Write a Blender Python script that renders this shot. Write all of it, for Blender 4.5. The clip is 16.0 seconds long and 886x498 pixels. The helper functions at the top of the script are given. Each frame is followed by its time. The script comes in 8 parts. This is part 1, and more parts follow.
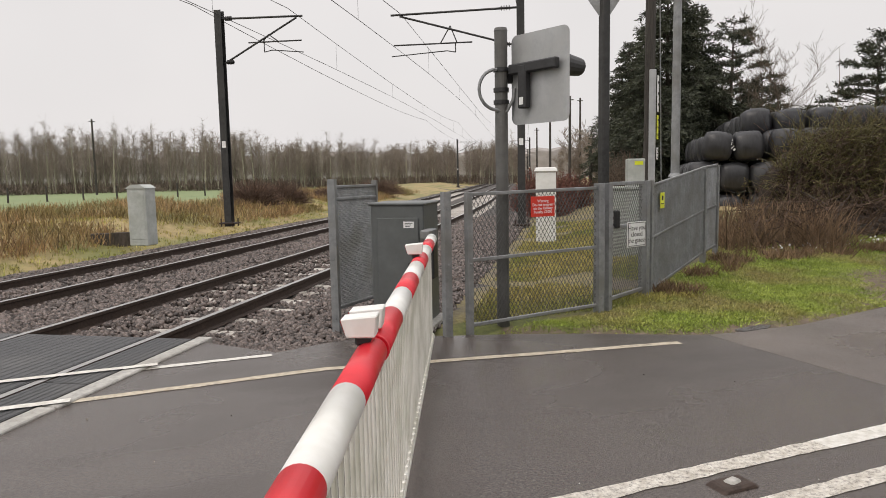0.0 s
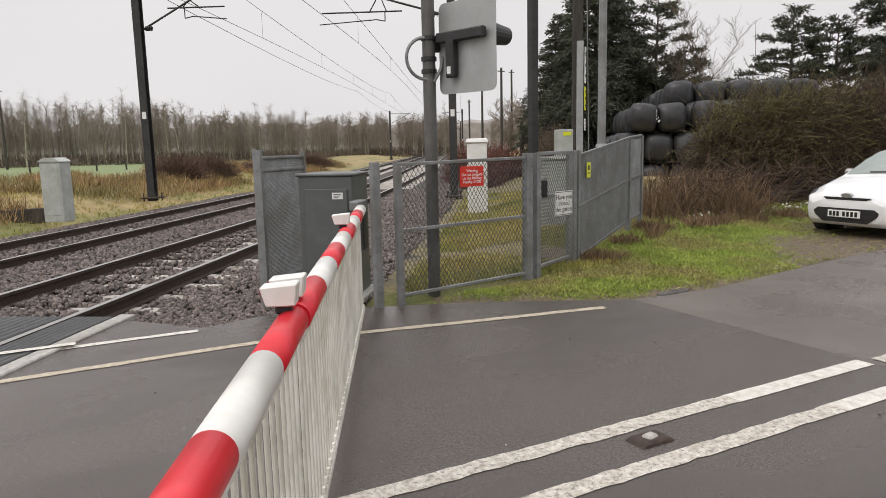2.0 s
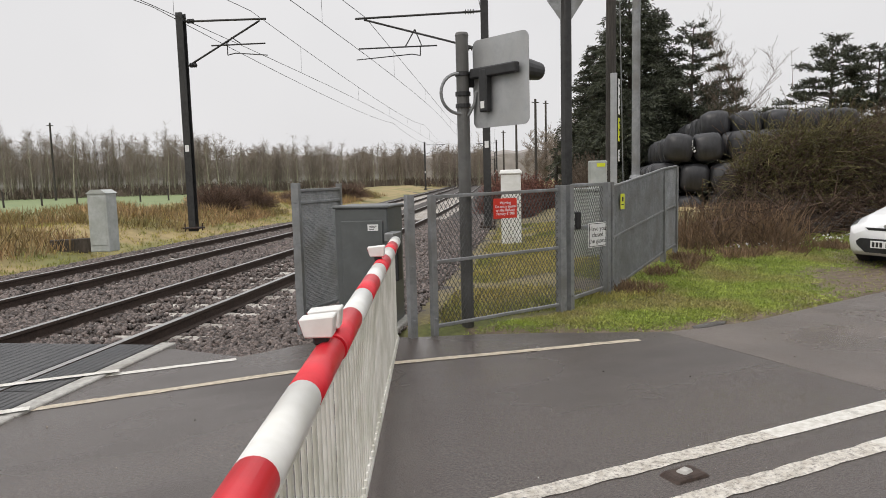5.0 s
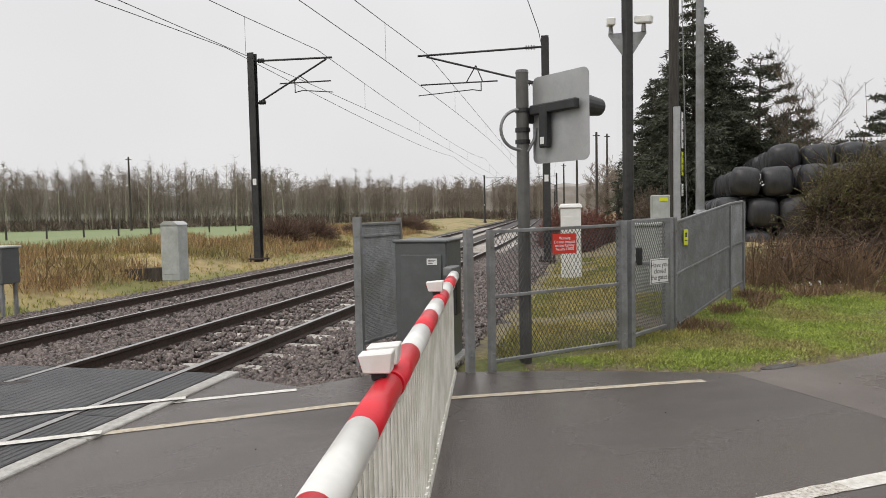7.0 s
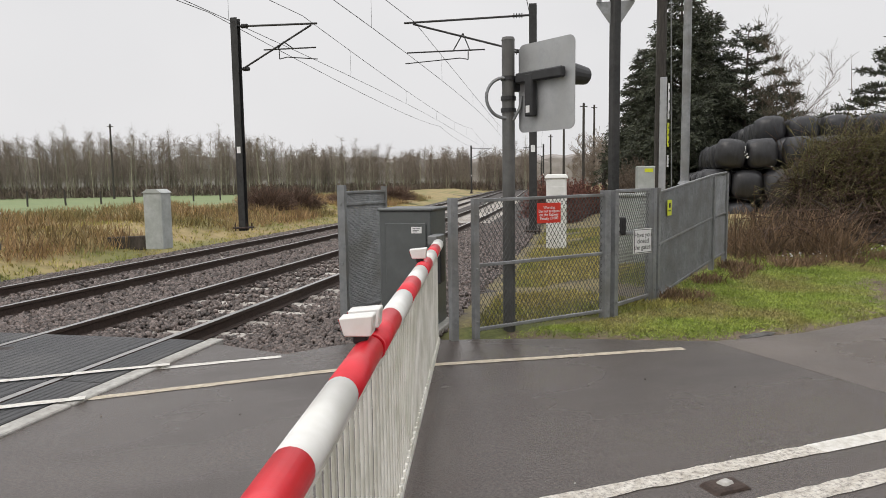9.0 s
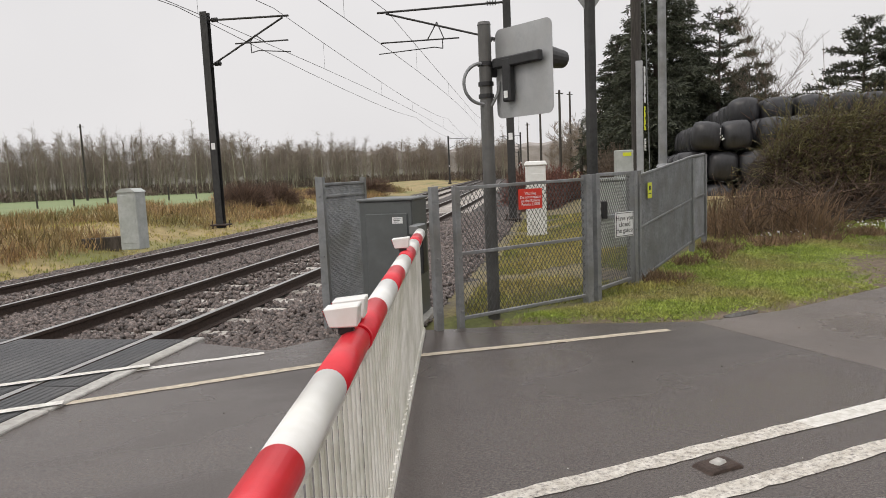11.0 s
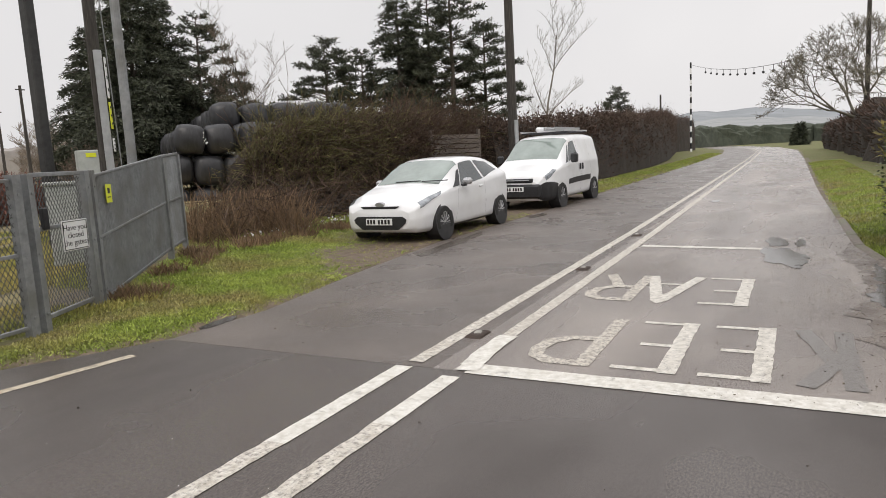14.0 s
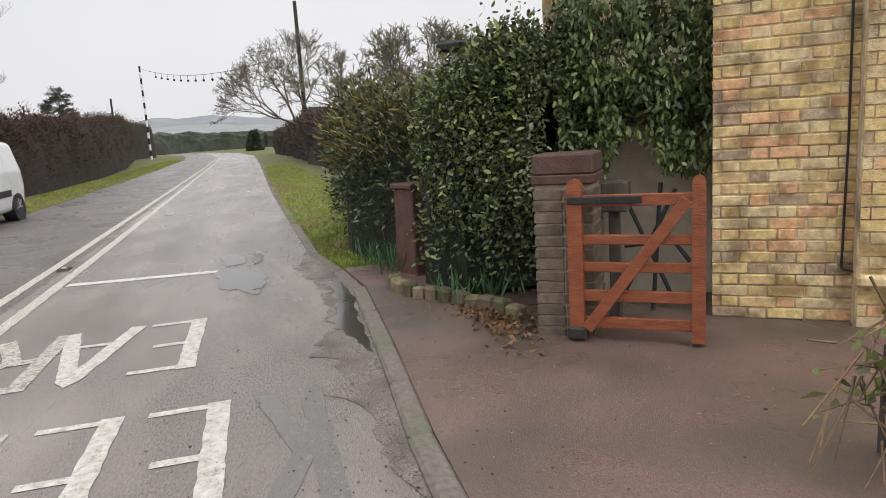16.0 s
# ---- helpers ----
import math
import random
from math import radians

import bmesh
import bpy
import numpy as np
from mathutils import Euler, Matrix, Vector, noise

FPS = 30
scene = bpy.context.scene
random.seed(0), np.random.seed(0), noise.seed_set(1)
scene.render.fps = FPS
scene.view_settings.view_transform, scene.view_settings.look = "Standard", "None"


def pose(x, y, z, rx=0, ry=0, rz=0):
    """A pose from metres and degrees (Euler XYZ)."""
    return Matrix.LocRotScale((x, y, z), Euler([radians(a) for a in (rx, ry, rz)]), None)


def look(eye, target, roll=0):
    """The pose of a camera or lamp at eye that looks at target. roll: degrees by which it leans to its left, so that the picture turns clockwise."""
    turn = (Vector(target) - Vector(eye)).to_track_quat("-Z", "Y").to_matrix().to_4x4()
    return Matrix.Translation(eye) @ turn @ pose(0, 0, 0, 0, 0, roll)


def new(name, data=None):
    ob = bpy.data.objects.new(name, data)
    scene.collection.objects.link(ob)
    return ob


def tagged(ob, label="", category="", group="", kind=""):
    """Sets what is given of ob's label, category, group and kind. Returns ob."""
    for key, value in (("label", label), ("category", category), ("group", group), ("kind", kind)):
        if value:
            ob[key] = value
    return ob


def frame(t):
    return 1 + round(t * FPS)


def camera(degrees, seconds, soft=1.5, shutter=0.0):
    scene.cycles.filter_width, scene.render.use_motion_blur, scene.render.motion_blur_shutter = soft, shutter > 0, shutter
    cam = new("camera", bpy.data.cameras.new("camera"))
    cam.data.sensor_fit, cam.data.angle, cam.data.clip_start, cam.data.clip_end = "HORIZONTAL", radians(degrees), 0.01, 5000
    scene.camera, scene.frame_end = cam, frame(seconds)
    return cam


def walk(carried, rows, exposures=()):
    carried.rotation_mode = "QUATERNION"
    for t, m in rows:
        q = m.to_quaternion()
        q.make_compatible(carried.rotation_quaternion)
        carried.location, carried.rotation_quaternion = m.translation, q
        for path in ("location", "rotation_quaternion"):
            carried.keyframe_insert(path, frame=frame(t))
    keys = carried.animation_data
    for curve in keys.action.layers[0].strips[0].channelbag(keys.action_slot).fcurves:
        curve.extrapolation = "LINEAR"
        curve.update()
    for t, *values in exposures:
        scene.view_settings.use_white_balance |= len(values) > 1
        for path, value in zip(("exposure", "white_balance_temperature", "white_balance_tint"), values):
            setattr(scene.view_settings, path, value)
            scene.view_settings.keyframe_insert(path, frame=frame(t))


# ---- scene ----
cam = camera(65.9, 16.0, soft=0.9)
PATH = [
    (0, (0.097, -0.042, 1.575), (0.84, 1.803, 1.362), -1.1),
    (0.5, (0.104, -0.013, 1.551), (0.928, 1.79, 1.29), -0.3),
    (1, (0.107, -0.015, 1.519), (1.006, 1.747, 1.221), -0.1),
    (1.5, (0.155, -0.032, 1.519), (1.082, 1.713, 1.212), -0.8),
    (2, (0.137, -0.063, 1.552), (1.047, 1.693, 1.256), -1.3),
    (2.5, (0.119, -0.089, 1.561), (0.999, 1.686, 1.287), -1.2),
    (3, (0.123, -0.113, 1.563), (0.988, 1.673, 1.315), -1.4),
    (5.5, (0.102, -0.137, 1.581), (0.895, 1.689, 1.385), -1.3),
    (6, (0.094, -0.166, 1.591), (0.819, 1.69, 1.415), -1.3),
    (6.5, (0.099, -0.162, 1.606), (0.783, 1.713, 1.474), -1.3),
    (7, (0.104, -0.156, 1.6), (0.777, 1.724, 1.491), -1.2),
    (7.5, (0.113, -0.167, 1.583), (0.793, 1.71, 1.462), -0.9),
    (8, (0.106, -0.172, 1.573), (0.804, 1.695, 1.421), -0.4),
    (8.5, (0.1, -0.177, 1.577), (0.808, 1.685, 1.393), -0.3),
    (9, (0.117, -0.172, 1.578), (0.824, 1.689, 1.383), -0.8),
    (11.5, (0.125, -0.092, 1.547), (0.886, 1.744, 1.321), -2.7),
    (12, (0.088, -0.105, 1.559), (0.789, 1.751, 1.307), -4.0),
    (12.5, (0.097, -0.102, 1.556), (0.888, 1.709, 1.252), -3.9),
    (13, (0.235, -0.008, 1.507), (1.302, 1.647, 1.155), -2.8),
    (13.5, (0.558, 0.169, 1.452), (1.994, 1.539, 1.205), -2.4),
    (14, (0.925, 0.275, 1.43), (2.683, 1.189, 1.158), -3.1),
    (14.5, (1.363, 0.225, 1.405), (3.295, 0.645, 1.101), -2.1),
    (15, (1.78, 0.183, 1.375), (3.753, 0.262, 1.054), -0.9),
    (15.5, (2.232, 0.186, 1.376), (4.193, -0.023, 1.043), -2.1),
    (16, (2.718, 0.119, 1.392), (4.623, -0.385, 1.05), -3.7),
]
walk(cam, [(t, look(eye, target, roll)) for t, eye, target, roll in PATH],
     exposures=[(0.0, 0.0, 6900, 13), (3.0, 0.0, 6720, 12), (7.0, 0.0, 6700, 11), (9.0, 0.0, 6680, 11), (12.5, 0.0, 6840, 13), (14.0, 0.0, 6760, 12), (16.0, 0.02, 6580, 11)])

# ---------------------------------------------------------------- light
world = bpy.data.worlds.new("overcast")
scene.world = world
world.use_nodes = True
wn, wl = world.node_tree.nodes, world.node_tree.links
wn.clear()
w_out = wn.new("ShaderNodeOutputWorld")
w_bg = wn.new("ShaderNodeBackground")
w_sky = wn.new("ShaderNodeTexSky")
w_sky.sky_type, w_sky.sun_disc = "NISHITA", False
w_sky.sun_elevation, w_sky.sun_rotation = radians(46), radians(250)
w_sky.dust_density, w_sky.air_density = 6.0, 1.5
w_sc = wn.new("ShaderNodeVectorMath")
w_sc.operation = "SCALE"
w_sc.inputs[3].default_value = 0.06
w_tc = wn.new("ShaderNodeTexCoord")
w_no = wn.new("ShaderNodeTexNoise")
w_no.inputs["Scale"].default_value, w_no.inputs["Detail"].default_value = 1.6, 4
w_cr = wn.new("ShaderNodeValToRGB")
w_cr.color_ramp.elements[0].position, w_cr.color_ramp.elements[0].color = 0.3, (0.70, 0.715, 0.742, 1)
w_cr.color_ramp.elements[1].position, w_cr.color_ramp.elements[1].color = 0.75, (0.825, 0.835, 0.858, 1)
w_mx = wn.new("ShaderNodeMix")
w_mx.data_type = "RGBA"
w_mx.inputs[0].default_value = 0.93
wl.new(w_sky.outputs[0], w_sc.inputs[0])
wl.new(w_tc.outputs["Generated"], w_no.inputs["Vector"])
wl.new(w_no.outputs["Fac"], w_cr.inputs[0])
wl.new(w_sc.outputs[0], w_mx.inputs[6])
wl.new(w_cr.outputs[0], w_mx.inputs[7])
wl.new(w_mx.outputs[2], w_bg.inputs[0])
# an overcast sky is brighter towards the zenith
w_sp = wn.new("ShaderNodeSeparateXYZ")
w_mr = wn.new("ShaderNodeMapRange")
w_mr.interpolation_type = "SMOOTHSTEP"
w_mr.inputs[1].default_value, w_mr.inputs[2].default_value = 0.25, 1.0
w_mr.inputs[3].default_value, w_mr.inputs[4].default_value = 1.07, 2.4
wl.new(w_tc.outputs["Generated"], w_sp.inputs[0])
wl.new(w_sp.outputs[2], w_mr.inputs[0])
wl.new(w_mr.outputs[0], w_bg.inputs[1])
wl.new(w_bg.outputs[0], w_out.inputs[0])

sun = new("sun", bpy.data.lights.new("sun", "SUN"))
sun.data.energy, sun.data.angle, sun.data.color = 0.7, radians(25), (1.0, 0.97, 0.92)
sun.matrix_world = look((-50, -18, 55), (0, 0, 0))

# ---------------------------------------------------------------- materials
def mat(name, c1, c2, scale=8.0, rough=0.7, bump=0.0, bscale=None, metal=0.0, c3=None, scale3=0.6, amt3=0.5,
        rough2=None, rscale=2.0, island=0.0, objvar=0.0, spec=0.5, stretch=(1, 1, 1), detail=6.0):
    """Two-scale procedural surface: a fine mix of c1 and c2, and large patches of c3."""
    m = bpy.data.materials.new(name)
    m.use_nodes = True
    nt = m.node_tree
    N, L = nt.nodes, nt.links
    b = N["Principled BSDF"]
    tc = N.new("ShaderNodeTexCoord")
    geo = N.new("ShaderNodeNewGeometry")
    mp = N.new("ShaderNodeMapping")
    mp.inputs["Scale"].default_value = stretch
    L.new(geo.outputs["Position"], mp.inputs["Vector"])
    n1 = N.new("ShaderNodeTexNoise")
    n1.inputs["Scale"].default_value, n1.inputs["Detail"].default_value = scale, detail
    n1.inputs["Roughness"].default_value = 0.65
    L.new(mp.outputs[0], n1.inputs["Vector"])
    r1 = N.new("ShaderNodeValToRGB")
    r1.color_ramp.elements[0].position, r1.color_ramp.elements[0].color = 0.35, (*c1, 1)
    r1.color_ramp.elements[1].position, r1.color_ramp.elements[1].color = 0.65, (*c2, 1)
    L.new(n1.outputs["Fac"], r1.inputs[0])
    col = r1.outputs[0]
    if c3:
        n3 = N.new("ShaderNodeTexNoise")
        n3.inputs["Scale"].default_value, n3.inputs["Detail"].default_value = scale3, 5
        L.new(mp.outputs[0], n3.inputs["Vector"])
        r3 = N.new("ShaderNodeValToRGB")
        r3.color_ramp.elements[0].position, r3.color_ramp.elements[0].color = 0.45, (0, 0, 0, 1)
        r3.color_ramp.elements[1].position, r3.color_ramp.elements[1].color = 0.65, (amt3, amt3, amt3, 1)
        L.new(n3.outputs["Fac"], r3.inputs[0])
        mx = N.new("ShaderNodeMix")
        mx.data_type = "RGBA"
        L.new(r3.outputs[0], mx.inputs[0])
        L.new(col, mx.inputs[6])
        mx.inputs[7].default_value = (*c3, 1)
        col = mx.outputs[2]
    if island or objvar:
        hs = N.new("ShaderNodeHueSaturation")
        mr = N.new("ShaderNodeMapRange")
        k = island or objvar
        mr.inputs[3].default_value, mr.inputs[4].default_value = 1 - k, 1 + k
        if island:
            L.new(geo.outputs["Random Per Island"], mr.inputs[0])
        else:
            oi = N.new("ShaderNodeObjectInfo")
            L.new(oi.outputs["Random"], mr.inputs[0])
        L.new(mr.outputs[0], hs.inputs["Value"])
        L.new(col, hs.inputs["Color"])
        col = hs.outputs[0]
    L.new(col, b.inputs["Base Color"])
    b.inputs["Roughness"].default_value, b.inputs["Metallic"].default_value = rough, metal
    b.inputs["Specular IOR Level"].default_value = spec
    if rough2 is not None:
        n4 = N.new("ShaderNodeTexNoise")
        n4.inputs["Scale"].default_value, n4.inputs["Detail"].default_value = rscale, 4
        L.new(mp.outputs[0], n4.inputs["Vector"])
        m4 = N.new("ShaderNodeMapRange")
        m4.inputs[1].default_value, m4.inputs[2].default_value = 0.38, 0.62
        m4.inputs[3].default_value, m4.inputs[4].default_value = rough, rough2
        L.new(n4.outputs["Fac"], m4.inputs[0])
        L.new(m4.outputs[0], b.inputs["Roughness"])
    if bump:
        nb = N.new("ShaderNodeTexNoise")
        nb.inputs["Scale"].default_value, nb.inputs["Detail"].default_value = bscale or scale * 3, 4
        L.new(mp.outputs[0], nb.inputs["Vector"])
        bp = N.new("ShaderNodeBump")
        bp.inputs["Strength"].default_value, bp.inputs["Distance"].default_value = min(1.0, bump), 0.02
        L.new(nb.outputs["Fac"], bp.inputs["Height"])
        L.new(bp.outputs[0], b.inputs["Normal"])
    return m


# dark wet patches in the colour also stand in for uneven sheen
M_ASPHALT = mat("wet_asphalt", (0.048, 0.04, 0.0355), (0.117, 0.098, 0.088), 85, 0.1, 0.2, 240, c3=(0.038, 0.031, 0.027), scale3=0.5, amt3=0.62, stretch=(0.6, 1.1, 1), rough2=0.46, rscale=0.5)
# base and pale streaks are lightened to include the wet sheen of the sky
M_ASPHALT2 = mat("old_asphalt", (0.16, 0.138, 0.125), (0.29, 0.258, 0.237), 70, 0.12, 0.45, 170, c3=(0.335, 0.298, 0.27), scale3=0.8, amt3=0.8, rough2=0.34, rscale=0.7, stretch=(0.45, 1.3, 1))
M_ASPHALT3 = mat("lane_asphalt", (0.08, 0.067, 0.059), (0.142, 0.119, 0.105), 70, 0.22, 0.35, 190, c3=(0.165, 0.138, 0.122), scale3=0.7, amt3=0.6, rough2=0.45, rscale=0.9)
M_RED_TAR = mat("red_tarmac", (0.14, 0.089, 0.076), (0.235, 0.153, 0.131), 60, 0.22, 0.4, 150, c3=(0.1, 0.085, 0.068), scale3=0.8, amt3=0.95, rough2=0.55, rscale=1.2)


def worn_paint(name, wear, scale=9, c1=(0.5, 0.475, 0.42), c2=(0.72, 0.705, 0.66), under=(0.085, 0.076, 0.071)):
    """Road paint through which the asphalt shows where it has worn off."""
    m = mat(name, c1, c2, 16, 0.6, 0.3, 120)
    nt = m.node_tree
    N, L = nt.nodes, nt.links
    b = N["Principled BSDF"]
    geo = N.new("ShaderNodeNewGeometry")
    n = N.new("ShaderNodeTexNoise")
    n.inputs["Scale"].default_value, n.inputs["Detail"].default_value, n.inputs["Roughness"].default_value = scale, 9, 0.8
    L.new(geo.outputs["Position"], n.inputs["Vector"])
    r = N.new("ShaderNodeValToRGB")
    r.color_ramp.elements[0].position, r.color_ramp.elements[0].color = wear - 0.08, (0, 0, 0, 1)
    r.color_ramp.elements[1].position, r.color_ramp.elements[1].color = wear + 0.08, (1, 1, 1, 1)
    L.new(n.outputs["Fac"], r.inputs[0])
    mx = N.new("ShaderNodeMix")
    mx.data_type = "RGBA"
    L.new(r.outputs[0], mx.inputs[0])
    mx.inputs[6].default_value = (*under, 1)
    src = b.inputs["Base Color"].links[0].from_socket
    L.new(src, mx.inputs[7])
    L.new(mx.outputs[2], b.inputs["Base Color"])
    return m


M_PAINT = worn_paint("road_paint", 0.36, 5)
M_PAINT_WORN = worn_paint("rubbed_road_paint", 0.44, 34, (0.42, 0.38, 0.32), (0.68, 0.65, 0.59), (0.14, 0.122, 0.108))
M_CREAM = worn_paint("worn_cream_paint", 0.38, 6, (0.34, 0.28, 0.2), (0.56, 0.5, 0.4))
M_KERB = mat("kerb_concrete", (0.13, 0.11, 0.095), (0.22, 0.188, 0.162), 25, 0.75, 0.3, 90, c3=(0.13, 0.15, 0.08), scale3=1.5, amt3=0.5)
M_CONC = mat("concrete", (0.3, 0.29, 0.27), (0.46, 0.45, 0.42), 20, 0.8, 0.3, 80, c3=(0.22, 0.2, 0.17), scale3=1.5)
M_RUBBER = mat("rubber_panel", (0.03, 0.031, 0.033), (0.055, 0.056, 0.058), 30, 0.5, 0.5, 90, c3=(0.09, 0.088, 0.085), scale3=1.2)
M_BALLAST = mat("ballast_bed", (0.024, 0.02, 0.018), (0.1, 0.086, 0.078), 16, 0.85, 1.0, 25)
M_STONE = mat("ballast_stone", (0.046, 0.036, 0.031), (0.185, 0.147, 0.131), 25, 0.55, 0.3, 60, island=0.65)
M_RUST = mat("rusty_rail_side", (0.026, 0.016, 0.012), (0.06, 0.038, 0.028), 30, 0.75, 0.3, 90)
M_RAILTOP = mat("polished_rail", (0.32, 0.31, 0.3), (0.45, 0.44, 0.43), 20, 0.3, metal=0.9)
M_SLEEPER = mat("concrete_sleeper", (0.33, 0.31, 0.28), (0.5, 0.47, 0.43), 18, 0.8, 0.3, 60, c3=(0.24, 0.2, 0.16), scale3=2, objvar=0.15)
M_GALV = mat("galvanised_steel", (0.2, 0.208, 0.213), (0.305, 0.314, 0.32), 12, 0.5, 0.1, 60, metal=0.35, c3=(0.16, 0.155, 0.14), scale3=3, amt3=0.6)
M_GALV_LT = mat("pale_galvanised_steel", (0.36, 0.37, 0.38), (0.46, 0.47, 0.48), 8, 0.45, 0.05, 60, metal=0.3, c3=(0.28, 0.28, 0.27), scale3=2)
M_POSTGREY = mat("dull_grey_post_paint", (0.1, 0.1, 0.098), (0.155, 0.155, 0.15), 8, 0.55, 0.1, 60, metal=0.2, c3=(0.07, 0.066, 0.06), scale3=2)
M_WIRE = mat("weathered_wire", (0.07, 0.071, 0.07), (0.13, 0.132, 0.13), 12, 0.55, metal=0.3)
M_DARKSTEEL = mat("dark_weathered_steel", (0.02, 0.02, 0.02), (0.04, 0.04, 0.04), 10, 0.6, 0.15, 60, metal=0.2, c3=(0.058, 0.056, 0.054), scale3=1.2)
M_CABGREY = mat("dark_grey_cabinet_paint", (0.085, 0.092, 0.092), (0.11, 0.118, 0.118), 5, 0.45, 0.05, 200, c3=(0.075, 0.08, 0.075), scale3=2)
M_LTGREY = mat("light_grey_cabinet", (0.36, 0.38, 0.36), (0.47, 0.49, 0.47), 6, 0.6, 0.05, 80, c3=(0.28, 0.3, 0.26), scale3=2)
M_WHITE = mat("white_gloss_paint", (0.72, 0.72, 0.69), (0.8, 0.8, 0.78), 9, 0.32, 0.03, 60, c3=(0.56, 0.55, 0.49), scale3=3, amt3=0.5)
M_SKIRT = mat("dirty_white_aluminium", (0.68, 0.66, 0.6), (0.8, 0.79, 0.74), 7, 0.45, 0.05, 60, c3=(0.42, 0.42, 0.34), scale3=3, amt3=0.6)
M_RED = mat("red_reflective_film", (0.66, 0.014, 0.028), (0.74, 0.024, 0.04), 10, 0.32, 0.03, 60, c3=(0.54, 0.014, 0.024), scale3=4)
M_REDLENS = mat("red_lens", (0.3, 0.008, 0.012), (0.42, 0.012, 0.02), 40, 0.15)
M_BLACK = mat("black_plastic", (0.014, 0.014, 0.015), (0.028, 0.028, 0.03), 12, 0.5, 0.05, 60)
M_SIGNRED = mat("red_sign_face", (0.6, 0.03, 0.015), (0.66, 0.04, 0.02), 6, 0.4)
M_SIGNWHITE = mat("white_sign_face", (0.72, 0.73, 0.72), (0.8, 0.8, 0.8), 6, 0.4)
M_YELLOW = mat("yellow_label", (0.62, 0.66, 0.02), (0.7, 0.74, 0.04), 6, 0.4)
M_TEXTW = mat("white_lettering", (0.8, 0.8, 0.8), (0.85, 0.85, 0.85), 5, 0.5)
M_TEXTB = mat("black_lettering", (0.015, 0.015, 0.015), (0.02, 0.02, 0.02), 5, 0.5)
M_WOODPOLE = mat("weathered_pole_wood", (0.03, 0.026, 0.022), (0.065, 0.057, 0.049), 6, 0.8, 0.5, 20, stretch=(8, 8, 0.6))
M_BALE = mat("black_silage_wrap", (0.013, 0.013, 0.015), (0.03, 0.03, 0.033), 5, 0.3, 0.9, 7, rough2=0.5, stretch=(1, 1, 0.35))
M_HEDGE = mat("beech_hedge_leaf", (0.05, 0.031, 0.023), (0.1, 0.062, 0.045), 3, 0.8, island=0.38)
M_TWIG = mat("bare_twig", (0.08, 0.058, 0.04), (0.15, 0.112, 0.08), 4, 0.85, island=0.4)
M_SHRUB = mat("brown_shrub_twig", (0.1, 0.064, 0.046), (0.19, 0.12, 0.085), 3, 0.85, island=0.5)
M_TWIG_RED = mat("red_bramble_twig", (0.115, 0.047, 0.035), (0.19, 0.078, 0.057), 4, 0.8, island=0.5)
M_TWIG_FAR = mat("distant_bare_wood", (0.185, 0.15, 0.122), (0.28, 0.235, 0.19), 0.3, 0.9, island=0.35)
M_TRUNK_PALE = mat("pale_trunk", (0.17, 0.155, 0.135), (0.3, 0.28, 0.245), 2, 0.85, island=0.4)
M_CONIFER = mat("dark_conifer_needles", (0.036, 0.042, 0.028), (0.082, 0.092, 0.058), 2, 0.8, island=0.6)
M_BARK = mat("bark", (0.05, 0.04, 0.032), (0.11, 0.09, 0.075), 9, 0.9, 0.8, 20, stretch=(1, 1, 0.3))
M_LAUREL = mat("laurel_leaf", (0.05, 0.07, 0.031), (0.135, 0.155, 0.074), 2.5, 0.34, island=0.65)
M_IVY_LT = mat("light_green_leaf", (0.1, 0.14, 0.035), (0.2, 0.23, 0.07), 3, 0.45, island=0.5)
M_GRASSB = mat("grass_blade", (0.19, 0.26, 0.035), (0.36, 0.43, 0.085), 2.0, 0.6, island=0.5, c3=(0.32, 0.25, 0.11), scale3=0.9, amt3=0.75)
M_GRASSY = mat("yellowed_grass", (0.3, 0.255, 0.065), (0.47, 0.4, 0.14), 2.0, 0.7, island=0.5, c3=(0.18, 0.22, 0.04), scale3=0.7, amt3=0.8)
M_DRY = mat("dry_reed_grass", (0.22, 0.14, 0.065), (0.42, 0.28, 0.14), 1.5, 0.8, island=0.5, c3=(0.16, 0.15, 0.05), scale3=0.25, amt3=0.85)
M_CARWHITE = mat("white_car_paint", (0.78, 0.79, 0.8), (0.82, 0.83, 0.84), 2, 0.16, spec=0.6, c3=(0.7, 0.7, 0.69), scale3=1.5)
M_TYRE = mat("tyre_rubber", (0.014, 0.014, 0.014), (0.025, 0.025, 0.024), 20, 0.75)
M_RIM = mat("wheel_trim", (0.34, 0.34, 0.35), (0.5, 0.5, 0.51), 10, 0.35, metal=0.4)
M_CARGLASS = mat("dark_car_glass", (0.03, 0.037, 0.038), (0.06, 0.07, 0.072), 1.5, 0.06, spec=0.8)
# pale grey-green base colour carries the sky reflected in the windscreen
M_SCREEN = mat("sky_paled_windscreen_glass", (0.17, 0.21, 0.19), (0.26, 0.31, 0.285), 1.2, 0.05, spec=0.9)
M_HEADLAMP = mat("clear_headlamp", (0.14, 0.15, 0.16), (0.36, 0.38, 0.4), 12, 0.08, metal=0.4)
M_PLATE = mat("white_plate", (0.75, 0.75, 0.74), (0.8, 0.8, 0.79), 5, 0.4)
M_GATEWOOD = mat("red_brown_stained_wood", (0.21, 0.058, 0.024), (0.33, 0.1, 0.042), 9, 0.5, 0.3, 40, stretch=(1, 1, 3))


